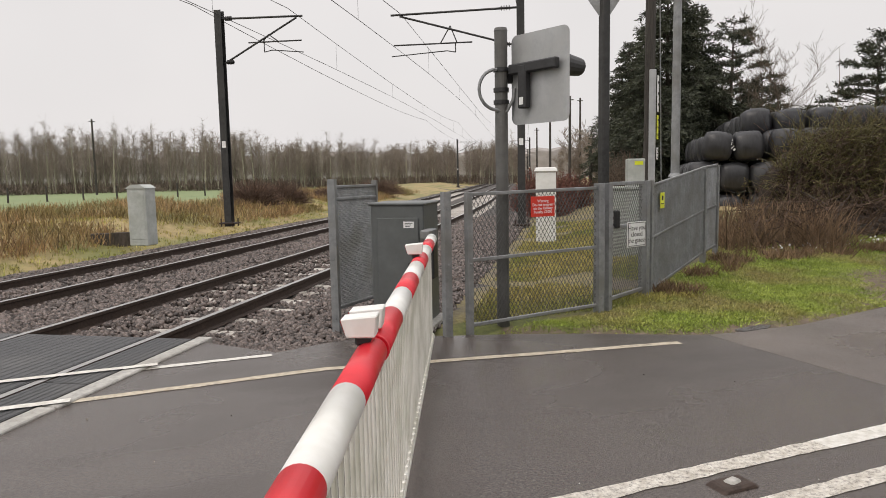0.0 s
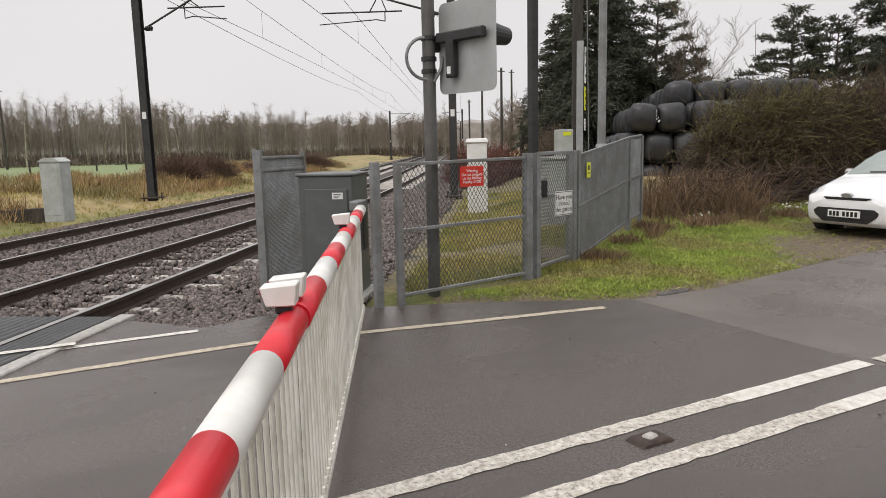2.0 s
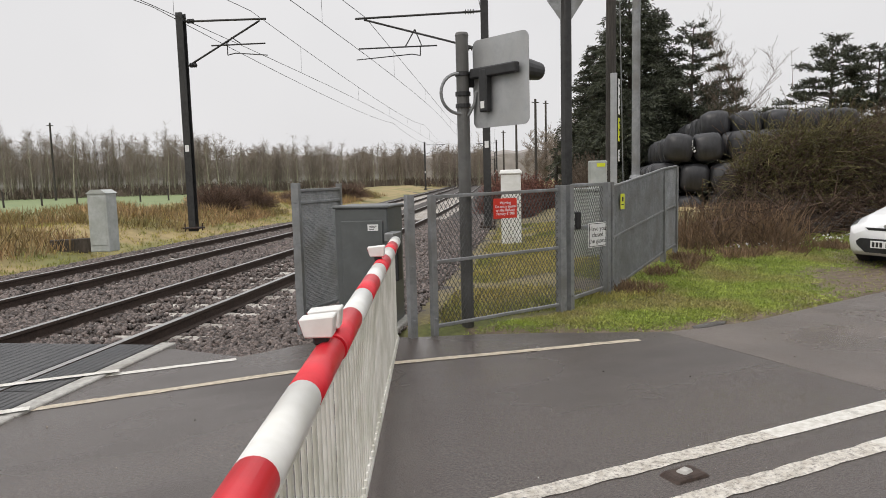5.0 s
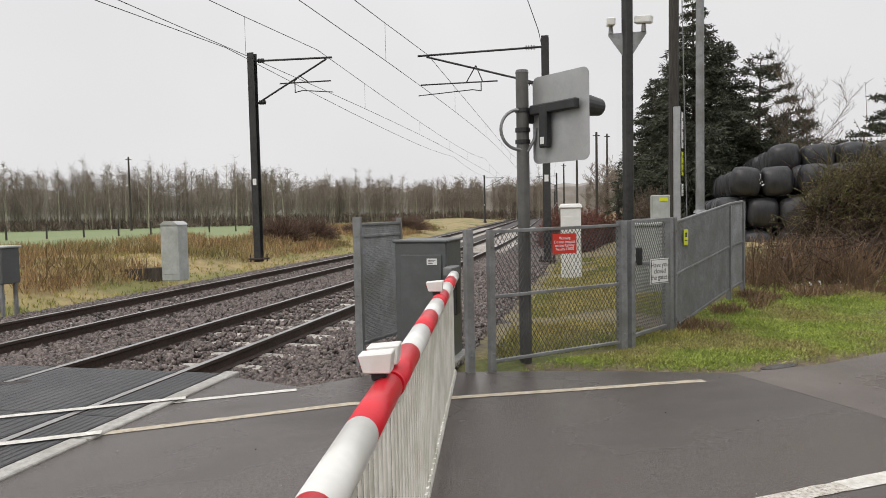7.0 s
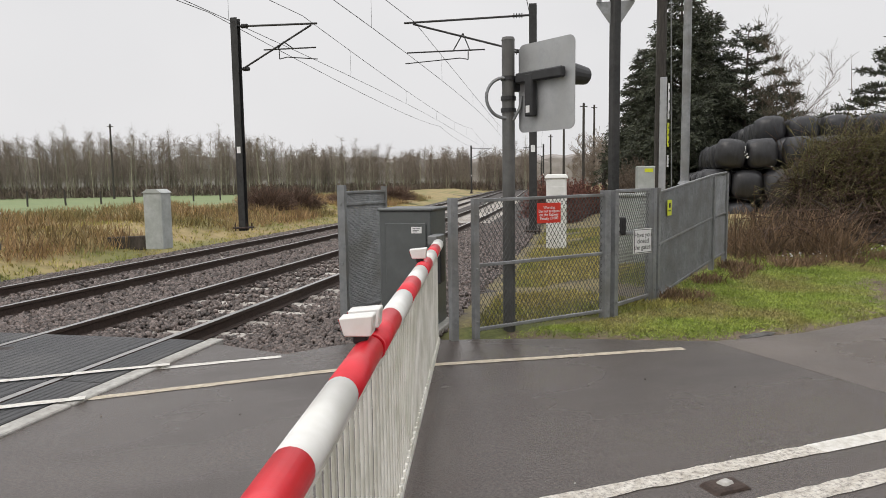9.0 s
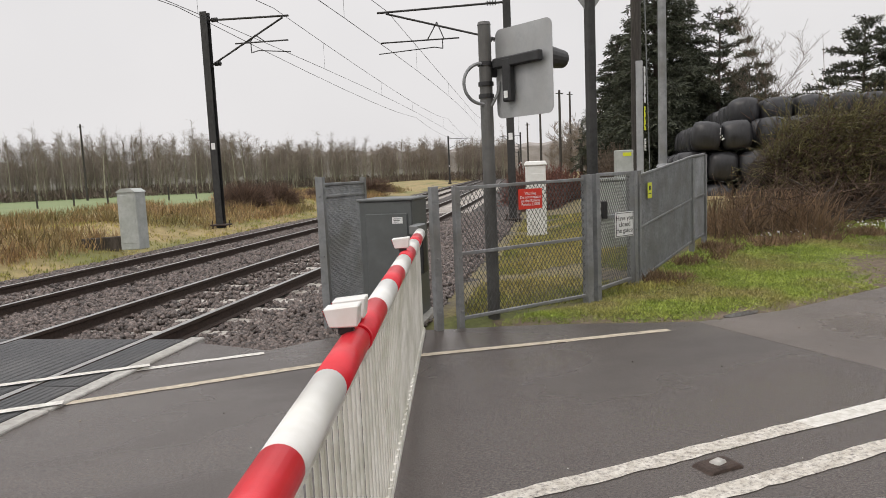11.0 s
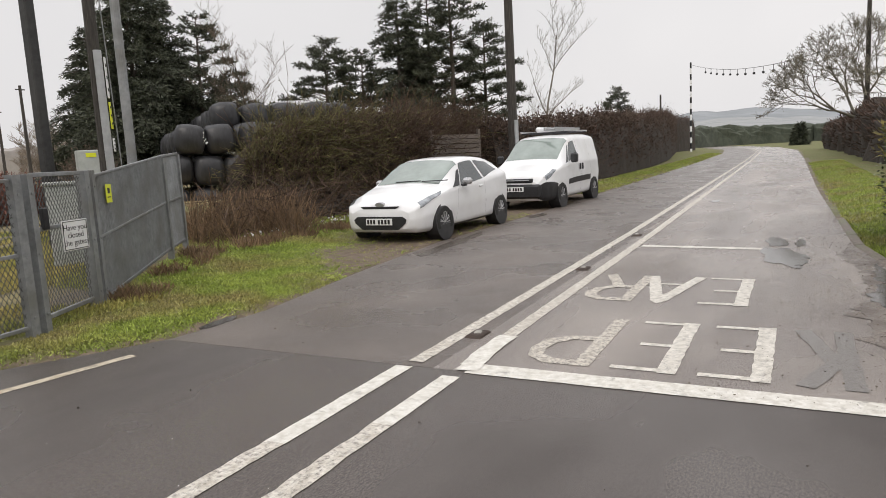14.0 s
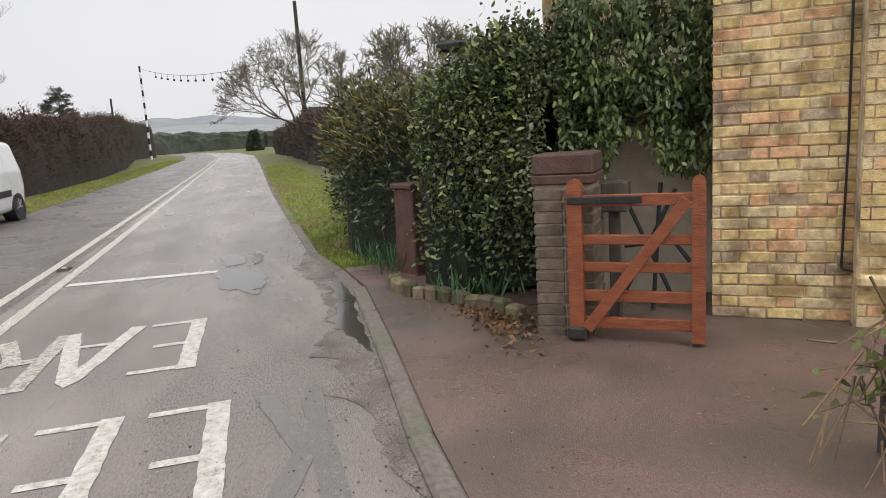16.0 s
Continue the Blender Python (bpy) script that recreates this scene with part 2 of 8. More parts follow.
def stock_brick(name, island):
    """Yellow stock brick: buff, yellow and orange bricks mixed, blotched with soot and lime, each with its own shade."""
    m = mat(name, (0.66, 0.61, 0.56), (1.0, 1.0, 1.0), 22, 0.92, 0.5, 110, c3=(0.31, 0.26, 0.225), scale3=6.0, amt3=0.82, detail=10.0)
    N, L = m.node_tree.nodes, m.node_tree.links
    b = N["Principled BSDF"]
    src = b.inputs["Base Color"].links[0].from_socket
    geo = N.new("ShaderNodeNewGeometry")
    rnd = geo.outputs["Random Per Island"] if island else N.new("ShaderNodeObjectInfo").outputs["Random"]
    cr = N.new("ShaderNodeValToRGB")
    cr.color_ramp.interpolation = "CONSTANT"
    shades = ((0.0, (0.94, 0.73, 0.34)), (0.2, (0.9, 0.68, 0.34)), (0.38, (0.94, 0.58, 0.32)), (0.52, (0.96, 0.79, 0.45)), (0.68, (0.86, 0.68, 0.4)), (0.82, (0.76, 0.6, 0.37)), (0.93, (0.6, 0.46, 0.31)))
    cr.color_ramp.elements[0].position, cr.color_ramp.elements[0].color = 0.0, (*shades[0][1], 1)
    cr.color_ramp.elements[1].position, cr.color_ramp.elements[1].color = shades[1][0], (*shades[1][1], 1)
    for p, c in shades[2:]:
        cr.color_ramp.elements.new(p).color = (*c, 1)
    L.new(rnd, cr.inputs[0])
    mx = N.new("ShaderNodeMix")
    mx.data_type, mx.blend_type = "RGBA", "MULTIPLY"
    mx.inputs[0].default_value = 1.0
    L.new(cr.outputs[0], mx.inputs[6])
    L.new(src, mx.inputs[7])
    # lime bloom and flaked pale faces in small patches
    nz = N.new("ShaderNodeTexNoise")
    nz.inputs["Scale"].default_value, nz.inputs["Detail"].default_value, nz.inputs["Roughness"].default_value = 14.0, 9, 0.75
    L.new(geo.outputs["Position"], nz.inputs["Vector"])
    rr = N.new("ShaderNodeValToRGB")
    rr.color_ramp.elements[0].position, rr.color_ramp.elements[0].color = 0.54, (0, 0, 0, 1)
    rr.color_ramp.elements[1].position, rr.color_ramp.elements[1].color = 0.64, (0.55, 0.55, 0.55, 1)
    L.new(nz.outputs["Fac"], rr.inputs[0])
    m2 = N.new("ShaderNodeMix")
    m2.data_type = "RGBA"
    L.new(rr.outputs[0], m2.inputs[0])
    L.new(mx.outputs[2], m2.inputs[6])
    m2.inputs[7].default_value = (0.84, 0.72, 0.5, 1)
    L.new(m2.outputs[2], b.inputs["Base Color"])
    return m


M_BRICKY = stock_brick("yellow_stock_brick", False)
M_BRICKP = stock_brick("yellow_pier_brick", True)
M_BRICKR = mat("dark_red_brick", (0.1, 0.048, 0.04), (0.17, 0.08, 0.066), 9, 0.85, 0.4, 60, c3=(0.12, 0.1, 0.08), scale3=2, objvar=0.25)
M_BRICKG = mat("grey_brown_brick", (0.12, 0.09, 0.068), (0.22, 0.165, 0.122), 14, 0.85, 0.4, 60, c3=(0.085, 0.075, 0.06), scale3=3, objvar=0.25)
M_MORTAR = mat("mortar", (0.5, 0.4, 0.25), (0.74, 0.61, 0.4), 22, 0.92, 0.4, 90, c3=(0.17, 0.135, 0.1), scale3=4.0, amt3=0.8)
M_MORTAR_DK = mat("pillar_mortar", (0.24, 0.2, 0.15), (0.36, 0.3, 0.22), 30, 0.9, 0.3, 90)

# ---------------------------------------------------------------- geometry helpers
def mesh_of(bm, name, material, smooth=False):
    me = bpy.data.meshes.new(name)
    bm.normal_update()
    bm.to_mesh(me)
    bm.free()
    mats = material if isinstance(material, (list, tuple)) else [material]
    for mm in mats:
        me.materials.append(mm)
    if smooth:
        for p in me.polygons:
            p.use_smooth = True
    return me


def part(name, bm, material, parent=None, label="", smooth=False):
    ob = new(name, mesh_of(bm, name, material, smooth))
    if parent is not None:
        ob.parent = parent
    if label:
        tagged(ob, label)
    return ob


def thing(name, label, category, m=None, group="", kind=""):
    e = new(name)
    e.empty_display_size = 0.1
    if m is not None:
        e.matrix_basis = m
    return tagged(e, label, category, group, kind)


def B(bm, size, at=(0, 0, 0), rot=(0, 0, 0), bevel=0.0, taper=None):
    """A box of full size, centred at a place, with small bevels; taper scales its top in x and y."""
    mtx = pose(*at, *rot)
    r = bmesh.ops.create_cube(bm, size=1.0)
    vs = r["verts"]
    for v in vs:
        tx, ty = taper if (taper and v.co.z > 0) else (1, 1)
        v.co = Vector((v.co.x * size[0] * tx, v.co.y * size[1] * ty, v.co.z * size[2]))
    if bevel:
        es = list({e for v in vs for e in v.link_edges})
        r2 = bmesh.ops.bevel(bm, geom=es, offset=bevel, segments=1, affect="EDGES")
        vs = list({v for f in r2["faces"] for v in f.verts} | {v for v in vs if v.is_valid})
    for v in vs:
        v.co = mtx @ v.co
    return bm


def cyl(bm, p, q, r1, r2=None, seg=12):
    """A capped, tapered cylinder from p to q."""
    p, q = Vector(p), Vector(q)
    r2 = r1 if r2 is None else r2
    t = (q - p).to_track_quat("Z", "Y").to_matrix()
    a, b = [], []
    for i in range(seg):
        c = Vector((math.cos(2 * math.pi * i / seg), math.sin(2 * math.pi * i / seg), 0))
        a.append(bm.verts.new(p + t @ (c * r1)))
        b.append(bm.verts.new(q + t @ (c * r2)))
    for i in range(seg):
        j = (i + 1) % seg
        bm.faces.new((a[i], a[j], b[j], b[i]))
    bm.faces.new(a[::-1])
    bm.faces.new(b)
    return bm


def tube(bm, pts, r, seg=8):
    for p, q in zip(pts, pts[1:]):
        if (Vector(q) - Vector(p)).length > 1e-5:
            cyl(bm, p, q, r, r, seg)
    return bm


def prism(bm, outline, z0, z1, m=None):
    """An outline in x, y drawn up from z0 to z1."""
    m = m or Matrix.Identity(4)
    a = [bm.verts.new(m @ Vector((x, y, z0))) for x, y in outline]
    b = [bm.verts.new(m @ Vector((x, y, z1))) for x, y in outline]
    n = len(outline)
    for i in range(n):
        bm.faces.new((a[i], a[(i + 1) % n], b[(i + 1) % n], b[i]))
    bm.faces.new(a[::-1])
    bm.faces.new(b)
    return bm


def raw(name, V, F, material, parent=None, label=""):
    me = bpy.data.meshes.new(name)
    me.from_pydata(V, [], F)
    for mm in (material if isinstance(material, (list, tuple)) else [material]):
        me.materials.append(mm)
    ob = new(name, me)
    if parent is not None:
        ob.parent = parent
    if label:
        tagged(ob, label)
    return ob


def words(name, text, size, m, material, parent, label=""):
    """Flat lettering made into a mesh; m puts it with its face along +z of m."""
    cu = bpy.data.curves.new(name, "FONT")
    cu.body, cu.size, cu.align_x, cu.align_y, cu.extrude = text, size, "CENTER", "CENTER", 0.0008
    cu.space_line = 0.9
    tmp = bpy.data.objects.new(name, cu)
    me = bpy.data.meshes.new_from_object(tmp)
    bpy.data.objects.remove(tmp)
    me.materials.clear()
    me.materials.append(material)
    ob = new(name, me)
    ob.parent = parent
    ob.matrix_basis = m
    if label:
        tagged(ob, label)
    return ob


# the railway runs along RD, 33 degrees east of the road's normal; RN points to the road side
RA = radians(33.0)
RD, RN = Vector((math.sin(RA), math.cos(RA), 0)), Vector((math.cos(RA), -math.sin(RA), 0))


def rail(u, s, z=0.0):
    """A place u metres across and s metres along the railway."""
    p = RN * u + RD * s
    return Vector((p.x, p.y, z))


RAILROT = -33.0  # turn about z that takes +y to the railway's direction

# ---------------------------------------------------------------- the ground
def _build_track():
    """The centre line of the railway bends a little to the west as it goes north."""
    pts, x, y = {}, 0.0, 0.0
    for k in range(0, 1201):
        s = k * 0.5
        pts[k] = (x, y, heading(s))
        x += 0.5 * math.sin(heading(s))
        y += 0.5 * math.cos(heading(s))
    return pts


def heading(s):
    return radians(33.0 - 4.2 * min(1.0, max(0.0, (s - 8.0) / 40.0)))


TRACK = _build_track()


def track(u, s, z=0.0):
    """A place beside the railway: u metres across (negative is west), s metres along."""
    if s <= 0:
        return rail(u, s, z)
    k = min(int(s * 2), 1199)
    x, y, h = TRACK[k]
    f = s - k * 0.5
    return Vector((x + f * math.sin(h) + u * math.cos(h), y + f * math.cos(h) - u * math.sin(h), z))


def across(x, y):
    """u and s of a place, roughly."""
    s = x * RD.x + y * RD.y
    if s > 8:
        s = min(s, 590)
        for _ in range(3):
            p = track(0, s)
            h = heading(s)
            s += (x - p.x) * math.sin(h) + (y - p.y) * math.cos(h)
            s = min(max(s, 0), 590)
        p, h = track(0, s), heading(s)
        return (x - p.x) * math.cos(h) - (y - p.y) * math.sin(h), s
    return x * RN.x + y * RN.y, s


NORTH_EDGE = [(-60, 6.9), (-6, 6.9), (0.30, 6.98), (0.95, 6.2), (1.5, 6.36), (2.0, 6.42), (2.6, 6.1), (3.2, 5.88), (3.9, 5.55), (4.5, 5.2), (4.9, 5.0), (6.0, 4.93),
              (8.3, 5.27), (10.9, 5.55), (14.8, 5.5), (26, 5.7), (50, 6.2), (80, 7.2), (110, 9.6), (150, 17), (200, 33), (260, 58)]
SOUTH_EDGE = [(-60, -0.38), (4.0, -0.36), (5.6, -0.42), (7.0, -0.52), (8.8, -0.62), (9.8, -0.55), (11, -0.4), (22, -0.25), (50, -0.2), (80, 0.1), (110, 2.5), (150, 9.8), (200, 25), (260, 50)]


def along(line, x):
    for (x0, y0), (x1, y1) in zip(line, line[1:]):
        if x0 <= x <= x1:
            return y0 + (y1 - y0) * (x - x0) / (x1 - x0)
    return line[0][1] if x < line[0][0] else line[-1][1]


def smooth(a, b, v):
    t = min(1.0, max(0.0, (v - a) / (b - a)))
    return t * t * (3 - 2 * t)


def gz(x, y):
    """Height of the ground."""
    u, s = across(x, y)
    n, so = along(NORTH_EDGE, x), along(SOUTH_EDGE, x)
    if so - 0.3 < y < n + 0.1:
        z = -0.05
    elif y >= n:
        near = smooth(6.5, 9.0, x) * (1 - smooth(24, 30, x))
        z = -0.05 + 0.046 * near + 0.08 * smooth(0.05, 0.5, y - n) * (1 - 0.95 * near) + 0.3 * smooth(1.2, 5.0, y - n) * smooth(-0.6, 1.5, u)
    else:
        z = -0.05 + 0.08 * smooth(0.3, 1.0, so - y) * smooth(9.6, 10.3, x)
    if s > 5.5 and y > n:
        cut = smooth(-1.0, -2.8, u) * smooth(-13.5, -11.0, u)
        z = z * (1 - cut) - 0.36 * cut
        if u < -11.5:
            z += 0.35 * smooth(-12.5, -15, u) * smooth(-30, -20, u)
    z += 0.015 * noise.noise((x * 0.7, y * 0.7, 0)) * (1 if (y > n + 0.4 or y < so - 0.8) else 0)
    return z


def mudness(x, y):
    """How far the verge is worn to bare mud, 0 to 1: where the cars stand."""
    j = noise.noise((x * 0.6, y * 0.6, 3.0)) + 0.5 * noise.noise((x * 1.9, y * 1.9, 7.0))
    a = smooth(-1.1, 1.3, x - 7.4 - 1.15 * (y - 5.2) + 1.1 * j)
    b = 1 - smooth(-0.6, 0.9, y - 6.8 - max(0, x - 8) * 0.22 - 0.5 * j)
    edge = 1 - smooth(0.05, 0.5, y - along(NORTH_EDGE, x) + 0.25 * j)
    return max(0.93 * a * b * (1.0 if x < 32 else 0.0), 0.8 * edge * (1.0 if x > 3 else 0.0))


def zone(x, y):
    u, s = across(x, y)
    n, so = along(NORTH_EDGE, x), along(SOUTH_EDGE, x)
    j = noise.noise((x * 0.9, y * 0.9, 3.0))
    if so - 0.2 < y < n:
        return 1
    if y < so:
        return 0
    if u < -27 + 3 * j:
        return 3
    if u < -10.5 + j * 0.8:
        return 2
    if u < -1.4 + j * 0.6:
        return 4
    if u < 4 and 6.2 < y and x < 9 + 0.4 * (y - 7) and (y > 6.4 + 0.6 * max(0, x - 4.6)):
        return 5
    if u < 30 and y > 14:
        return 2
    return 0


M_VERGE = mat("green_verge", (0.075, 0.09, 0.022), (0.14, 0.15, 0.04), 14, 0.9, 0.45, 45, c3=(0.15, 0.11, 0.06), scale3=0.9, amt3=0.7)
M_MUD = mat("wet_mud", (0.075, 0.053, 0.036), (0.15, 0.112, 0.074), 9, 0.5, 0.6, 50, c3=(0.11, 0.13, 0.045), scale3=1.3, amt3=0.6, rough2=0.8)
M_ROUGHGRASS = mat("rough_winter_grass", (0.24, 0.18, 0.085), (0.36, 0.28, 0.13), 2.5, 0.9, 0.9, 14, c3=(0.13, 0.15, 0.04), scale3=0.35, amt3=0.8)
M_FIELD = mat("green_field", (0.15, 0.195, 0.085), (0.2, 0.25, 0.112), 0.6, 0.9, 0.3, 10, c3=(0.21, 0.24, 0.11), scale3=0.06, amt3=0.6)
M_TRACKSIDE = mat("mossy_trackside", (0.12, 0.1, 0.045), (0.24, 0.2, 0.085), 9, 0.9, 0.9, 30, c3=(0.11, 0.092, 0.075), scale3=1.3, amt3=0.85)


def muddy(m, other):
    """Bare mud shows through the grass where the verge is worn."""
    N, L = m.node_tree.nodes, m.node_tree.links
    b = N["Principled BSDF"]
    src = b.inputs["Base Color"].links[0].from_socket
    tc = N.new("ShaderNodeNewGeometry")
    nz = N.new("ShaderNodeTexNoise")
    nz.inputs["Scale"].default_value, nz.inputs["Detail"].default_value = 9.0, 6
    L.new(tc.outputs["Position"], nz.inputs["Vector"])
    cr = N.new("ShaderNodeValToRGB")
    cr.color_ramp.elements[0].position, cr.color_ramp.elements[0].color = 0.35, (0.08, 0.057, 0.04, 1)
    cr.color_ramp.elements[1].position, cr.color_ramp.elements[1].color = 0.68, (0.17, 0.128, 0.09, 1)
    L.new(nz.outputs["Fac"], cr.inputs[0])
    am = N.new("ShaderNodeAttribute")
    am.attribute_name = "mud"
    add = N.new("ShaderNodeMath")
    add.operation = "ADD"
    L.new(am.outputs["Fac"], add.inputs[0])
    L.new(nz.outputs["Fac"], add.inputs[1])
    mr = N.new("ShaderNodeMapRange")
    mr.inputs[1].default_value, mr.inputs[2].default_value = 0.75, 1.1
    L.new(add.outputs[0], mr.inputs[0])
    mx = N.new("ShaderNodeMix")
    mx.data_type = "RGBA"
    L.new(mr.outputs[0], mx.inputs[0])
    L.new(src, mx.inputs[6])
    L.new(cr.outputs[0], mx.inputs[7])
    L.new(mx.outputs[2], b.inputs["Base Color"])


muddy(M_VERGE, M_MUD)


def ground():
    def ticks(lo, hi, f0, f1):
        out, v = [], 0.0
        a, st = f1, 0.25
        out = list(np.arange(f0, f1 + 0.001, 0.25))
        while a < hi:
            st *= 1.16
            a += st
            out.append(a)
        a, st = f0, 0.25
        while a > lo:
            st *= 1.16
            a -= st
            out.insert(0, a)
        return out
    xs, ys = ticks(-900, 2500, -7, 14), ticks(-900, 2500, -4, 20)
    V, F, I = [], [], []
    for y in ys:
        for x in xs:
            far = math.hypot(x, y)
            V.append((x, y, gz(x, y) if far < 420 else -0.05))
    nx = len(xs)
    for j in range(len(ys) - 1):
        for i in range(nx - 1):
            F.append((j * nx + i, j * nx + i + 1, (j + 1) * nx + i + 1, (j + 1) * nx + i))
            I.append(zone((xs[i] + xs[i + 1]) / 2, (ys[j] + ys[j + 1]) / 2))
    ob = raw("ground", V, F, [M_VERGE, M_MUD, M_ROUGHGRASS, M_FIELD, M_BALLAST, M_TRACKSIDE])
    ob.data.polygons.foreach_set("material_index", I)
    at_ = ob.data.attributes.new("mud", "FLOAT", "POINT")
    at_.data.foreach_set("value", [mudness(x, y) if (x * x + y * y < 1600 and y > 3) else 0.0 for x, y, z in V])
    ob.data.polygons.foreach_set("use_smooth", [True] * len(F))
    return tagged(ob, "winter verge, rough grass and green field round the crossing", "ground", kind="structure")


ground()


def road():
    def slab(name, x0, x1, material, label):
        top = [(x, y) for x, y in NORTH_EDGE if x0 < x < x1]
        bot = [(x, y) for x, y in SOUTH_EDGE if x0 < x < x1]
        out = [(x0, along(SOUTH_EDGE, x0))] + bot + [(x1, along(SOUTH_EDGE, x1)), (x1, along(NORTH_EDGE, x1))] + top[::-1] + [(x0, along(NORTH_EDGE, x0))]
        bm = bmesh.new()
        prism(bm, out, -0.12, 0.0)
        bmesh.ops.triangulate(bm, faces=bm.faces[:])
        ob = part(name, bm, material)
        return tagged(ob, label, "road", kind="structure")
    slab("road_crossing", -59, 4.86, M_ASPHALT, "smooth dark wet asphalt of the level crossing")
    # the lane beyond the crossing, laid in two widths that meet at the double line
    mid = [(4.866, 2.45), (12, 2.48), (26, 2.68), (50, 3.02), (80, 3.7), (110, 6.0), (150, 13.3), (200, 29), (259, 53.6)]
    for name, edge, material, label in (("road_lane_north", NORTH_EDGE, M_ASPHALT3, "wet grey asphalt of the far lane"), ("road_lane_south", SOUTH_EDGE, M_ASPHALT2, "older worn asphalt lane, paled for wet sheen, with patches and puddles")):
        side = [(4.866, along(edge, 4.866))] + [(x, y) for x, y in edge if 4.87 < x < 259] + [(259, along(edge, 259))]
        out = side + mid[::-1]
        if edge is NORTH_EDGE:
            out = out[::-1]
        bm = bmesh.new()
        prism(bm, out, -0.12, 0.0)
        bmesh.ops.triangulate(bm, faces=bm.faces[:])
        bmesh.ops.recalc_face_normals(bm, faces=bm.faces[:])
        tagged(part(name, bm, material), label, "road", kind="structure")


road()


def strip(bm, pts, w, z=0.004, jag=0.0, seed=1):
    """A painted band of width w along points, with a slightly worn edge."""
    rnd = random.Random(seed)
    P = []
    for (x0, y0), (x1, y1) in zip(pts, pts[1:]):
        n = max(1, int(math.hypot(x1 - x0, y1 - y0) / 0.08)) if jag else 1
        for i in range(n):
            P.append((x0 + (x1 - x0) * i / n, y0 + (y1 - y0) * i / n))
    P.append(pts[-1])
    L, R = [], []
    for i, (x, y) in enumerate(P):
        a, b = P[max(0, i - 1)], P[min(len(P) - 1, i + 1)]
        d = Vector((b[0] - a[0], b[1] - a[1])).normalized()
        k1, k2 = w / 2 * (1 - rnd.random() * jag), w / 2 * (1 - rnd.random() * jag)
        L.append(bm.verts.new((x - d.y * k1, y + d.x * k1, z)))
        R.append(bm.verts.new((x + d.y * k2, y - d.x * k2, z)))
    for i in range(len(P) - 1):
        bm.faces.new((R[i], R[i + 1], L[i + 1], L[i]))


def marking(name, pts, w, material, label, jag=0.25, seed=1):
    bm = bmesh.new()
    strip(bm, pts, w, 0.004, jag, seed)
    return tagged(part(name, bm, material), label, "road marking", kind="structure")


marking("edge_line", [(-7, 5.36), (-1.2, 5.42), (1.25, 5.46), (1.6, 5.38), (3.0, 5.12), (4.42, 4.88)], 0.10, M_CREAM, "worn cream edge line beside the crossing", 0.2)
marking("footway_line", [(-7, 6.15), (-1.0, 6.16), (0.9, 6.12)], 0.09, M_PAINT, "white line marking the footway over the crossing", 0.2, 2)
marking("centre_line_north", [(-1.0, 2.66), (3.5, 2.66)], 0.135, M_PAINT_WORN, "white double centre line, worn", 0.22, 3)
marking("centre_line_renewed", [(3.5, 2.655), (4.84, 2.66)], 0.135, M_PAINT, "freshly painted end of the centre line", 0.08, 13)
marking("centre_line_south", [(-1.0, 2.25), (3.9, 2.25)], 0.135, M_PAINT_WORN, "white double centre line, worn", 0.22, 4)
marking("centre_line_renewed", [(3.9, 2.25), (4.74, 2.25)], 0.135, M_PAINT, "freshly painted end of the centre line", 0.08, 14)
marking("lane_line_north", [(4.95, 2.63), (12, 2.66), (26, 2.85), (50, 3.2), (80, 3.9), (110, 6.2), (150, 13.5)], 0.13, M_PAINT_WORN, "white double line along the lane, worn", 0.14, 5)
marking("lane_line_south", [(5.0, 2.25), (12, 2.3), (26, 2.5), (50, 2.85), (80, 3.5), (110, 5.8), (150, 13.1)], 0.13, M_PAINT_WORN, "white double line along the lane, worn", 0.14, 6)
bm_ = bmesh.new()
strip(bm_, [(4.87, 2.2), (5.3, 2.25), (5.75, 2.25)], 0.17, 0.008, 0.15, 17)
tagged(part("stop_line_end", bm_, M_PAINT), "fresh white paint where stop line and double line meet", "road marking", kind="structure")
marking("stop_line", [(4.93, 2.2), (4.945, -0.33)], 0.21, M_PAINT, "broad white stop line, slightly worn", 0.06, 7)
marking("far_stop_line", [(10.75, 2.2), (10.6, 0.62)], 0.16, M_PAINT, "white line across the lane", 0.12, 8)

# ---------------------------------------------------------------- the railway
RAILS = (-4.06, -5.56, -7.42, -8.92)


def ballast():
    prof = [(-11.6, -0.5), (-10.6, -0.2), (-9.9, -0.17), (-3.0, -0.17), (-2.2, -0.12), (-1.7, -0.02), (-1.2, -0.06), (-1.0, -0.35)]
    V, F = [], []
    ss = [5.9 + k * 1.5 for k in range(30)] + [52 + 6 * k for k in range(48)]
    for s in ss:
        for u, z in prof:
            V.append(tuple(track(u, s, z)))
    n = len(prof)
    for j in range(len(ss) - 1):
        for i in range(n - 1):
            F.append((j * n + i, j * n + i + 1, (j + 1) * n + i + 1, (j + 1) * n + i))
    ob = raw("ballast_bed", V, F, M_BALLAST)
    return tagged(ob, "grey-brown stone ballast bed under the tracks", "ballast", kind="structure")


ballast()


def rail_profile():
    return [(-0.036, 0.0), (0.036, 0.0), (0.036, -0.035), (0.01, -0.05), (0.01, -0.135), (0.07, -0.15), (0.07, -0.16), (-0.07, -0.16), (-0.07, -0.15), (-0.01, -0.135), (-0.01, -0.05), (-0.036, -0.035)]


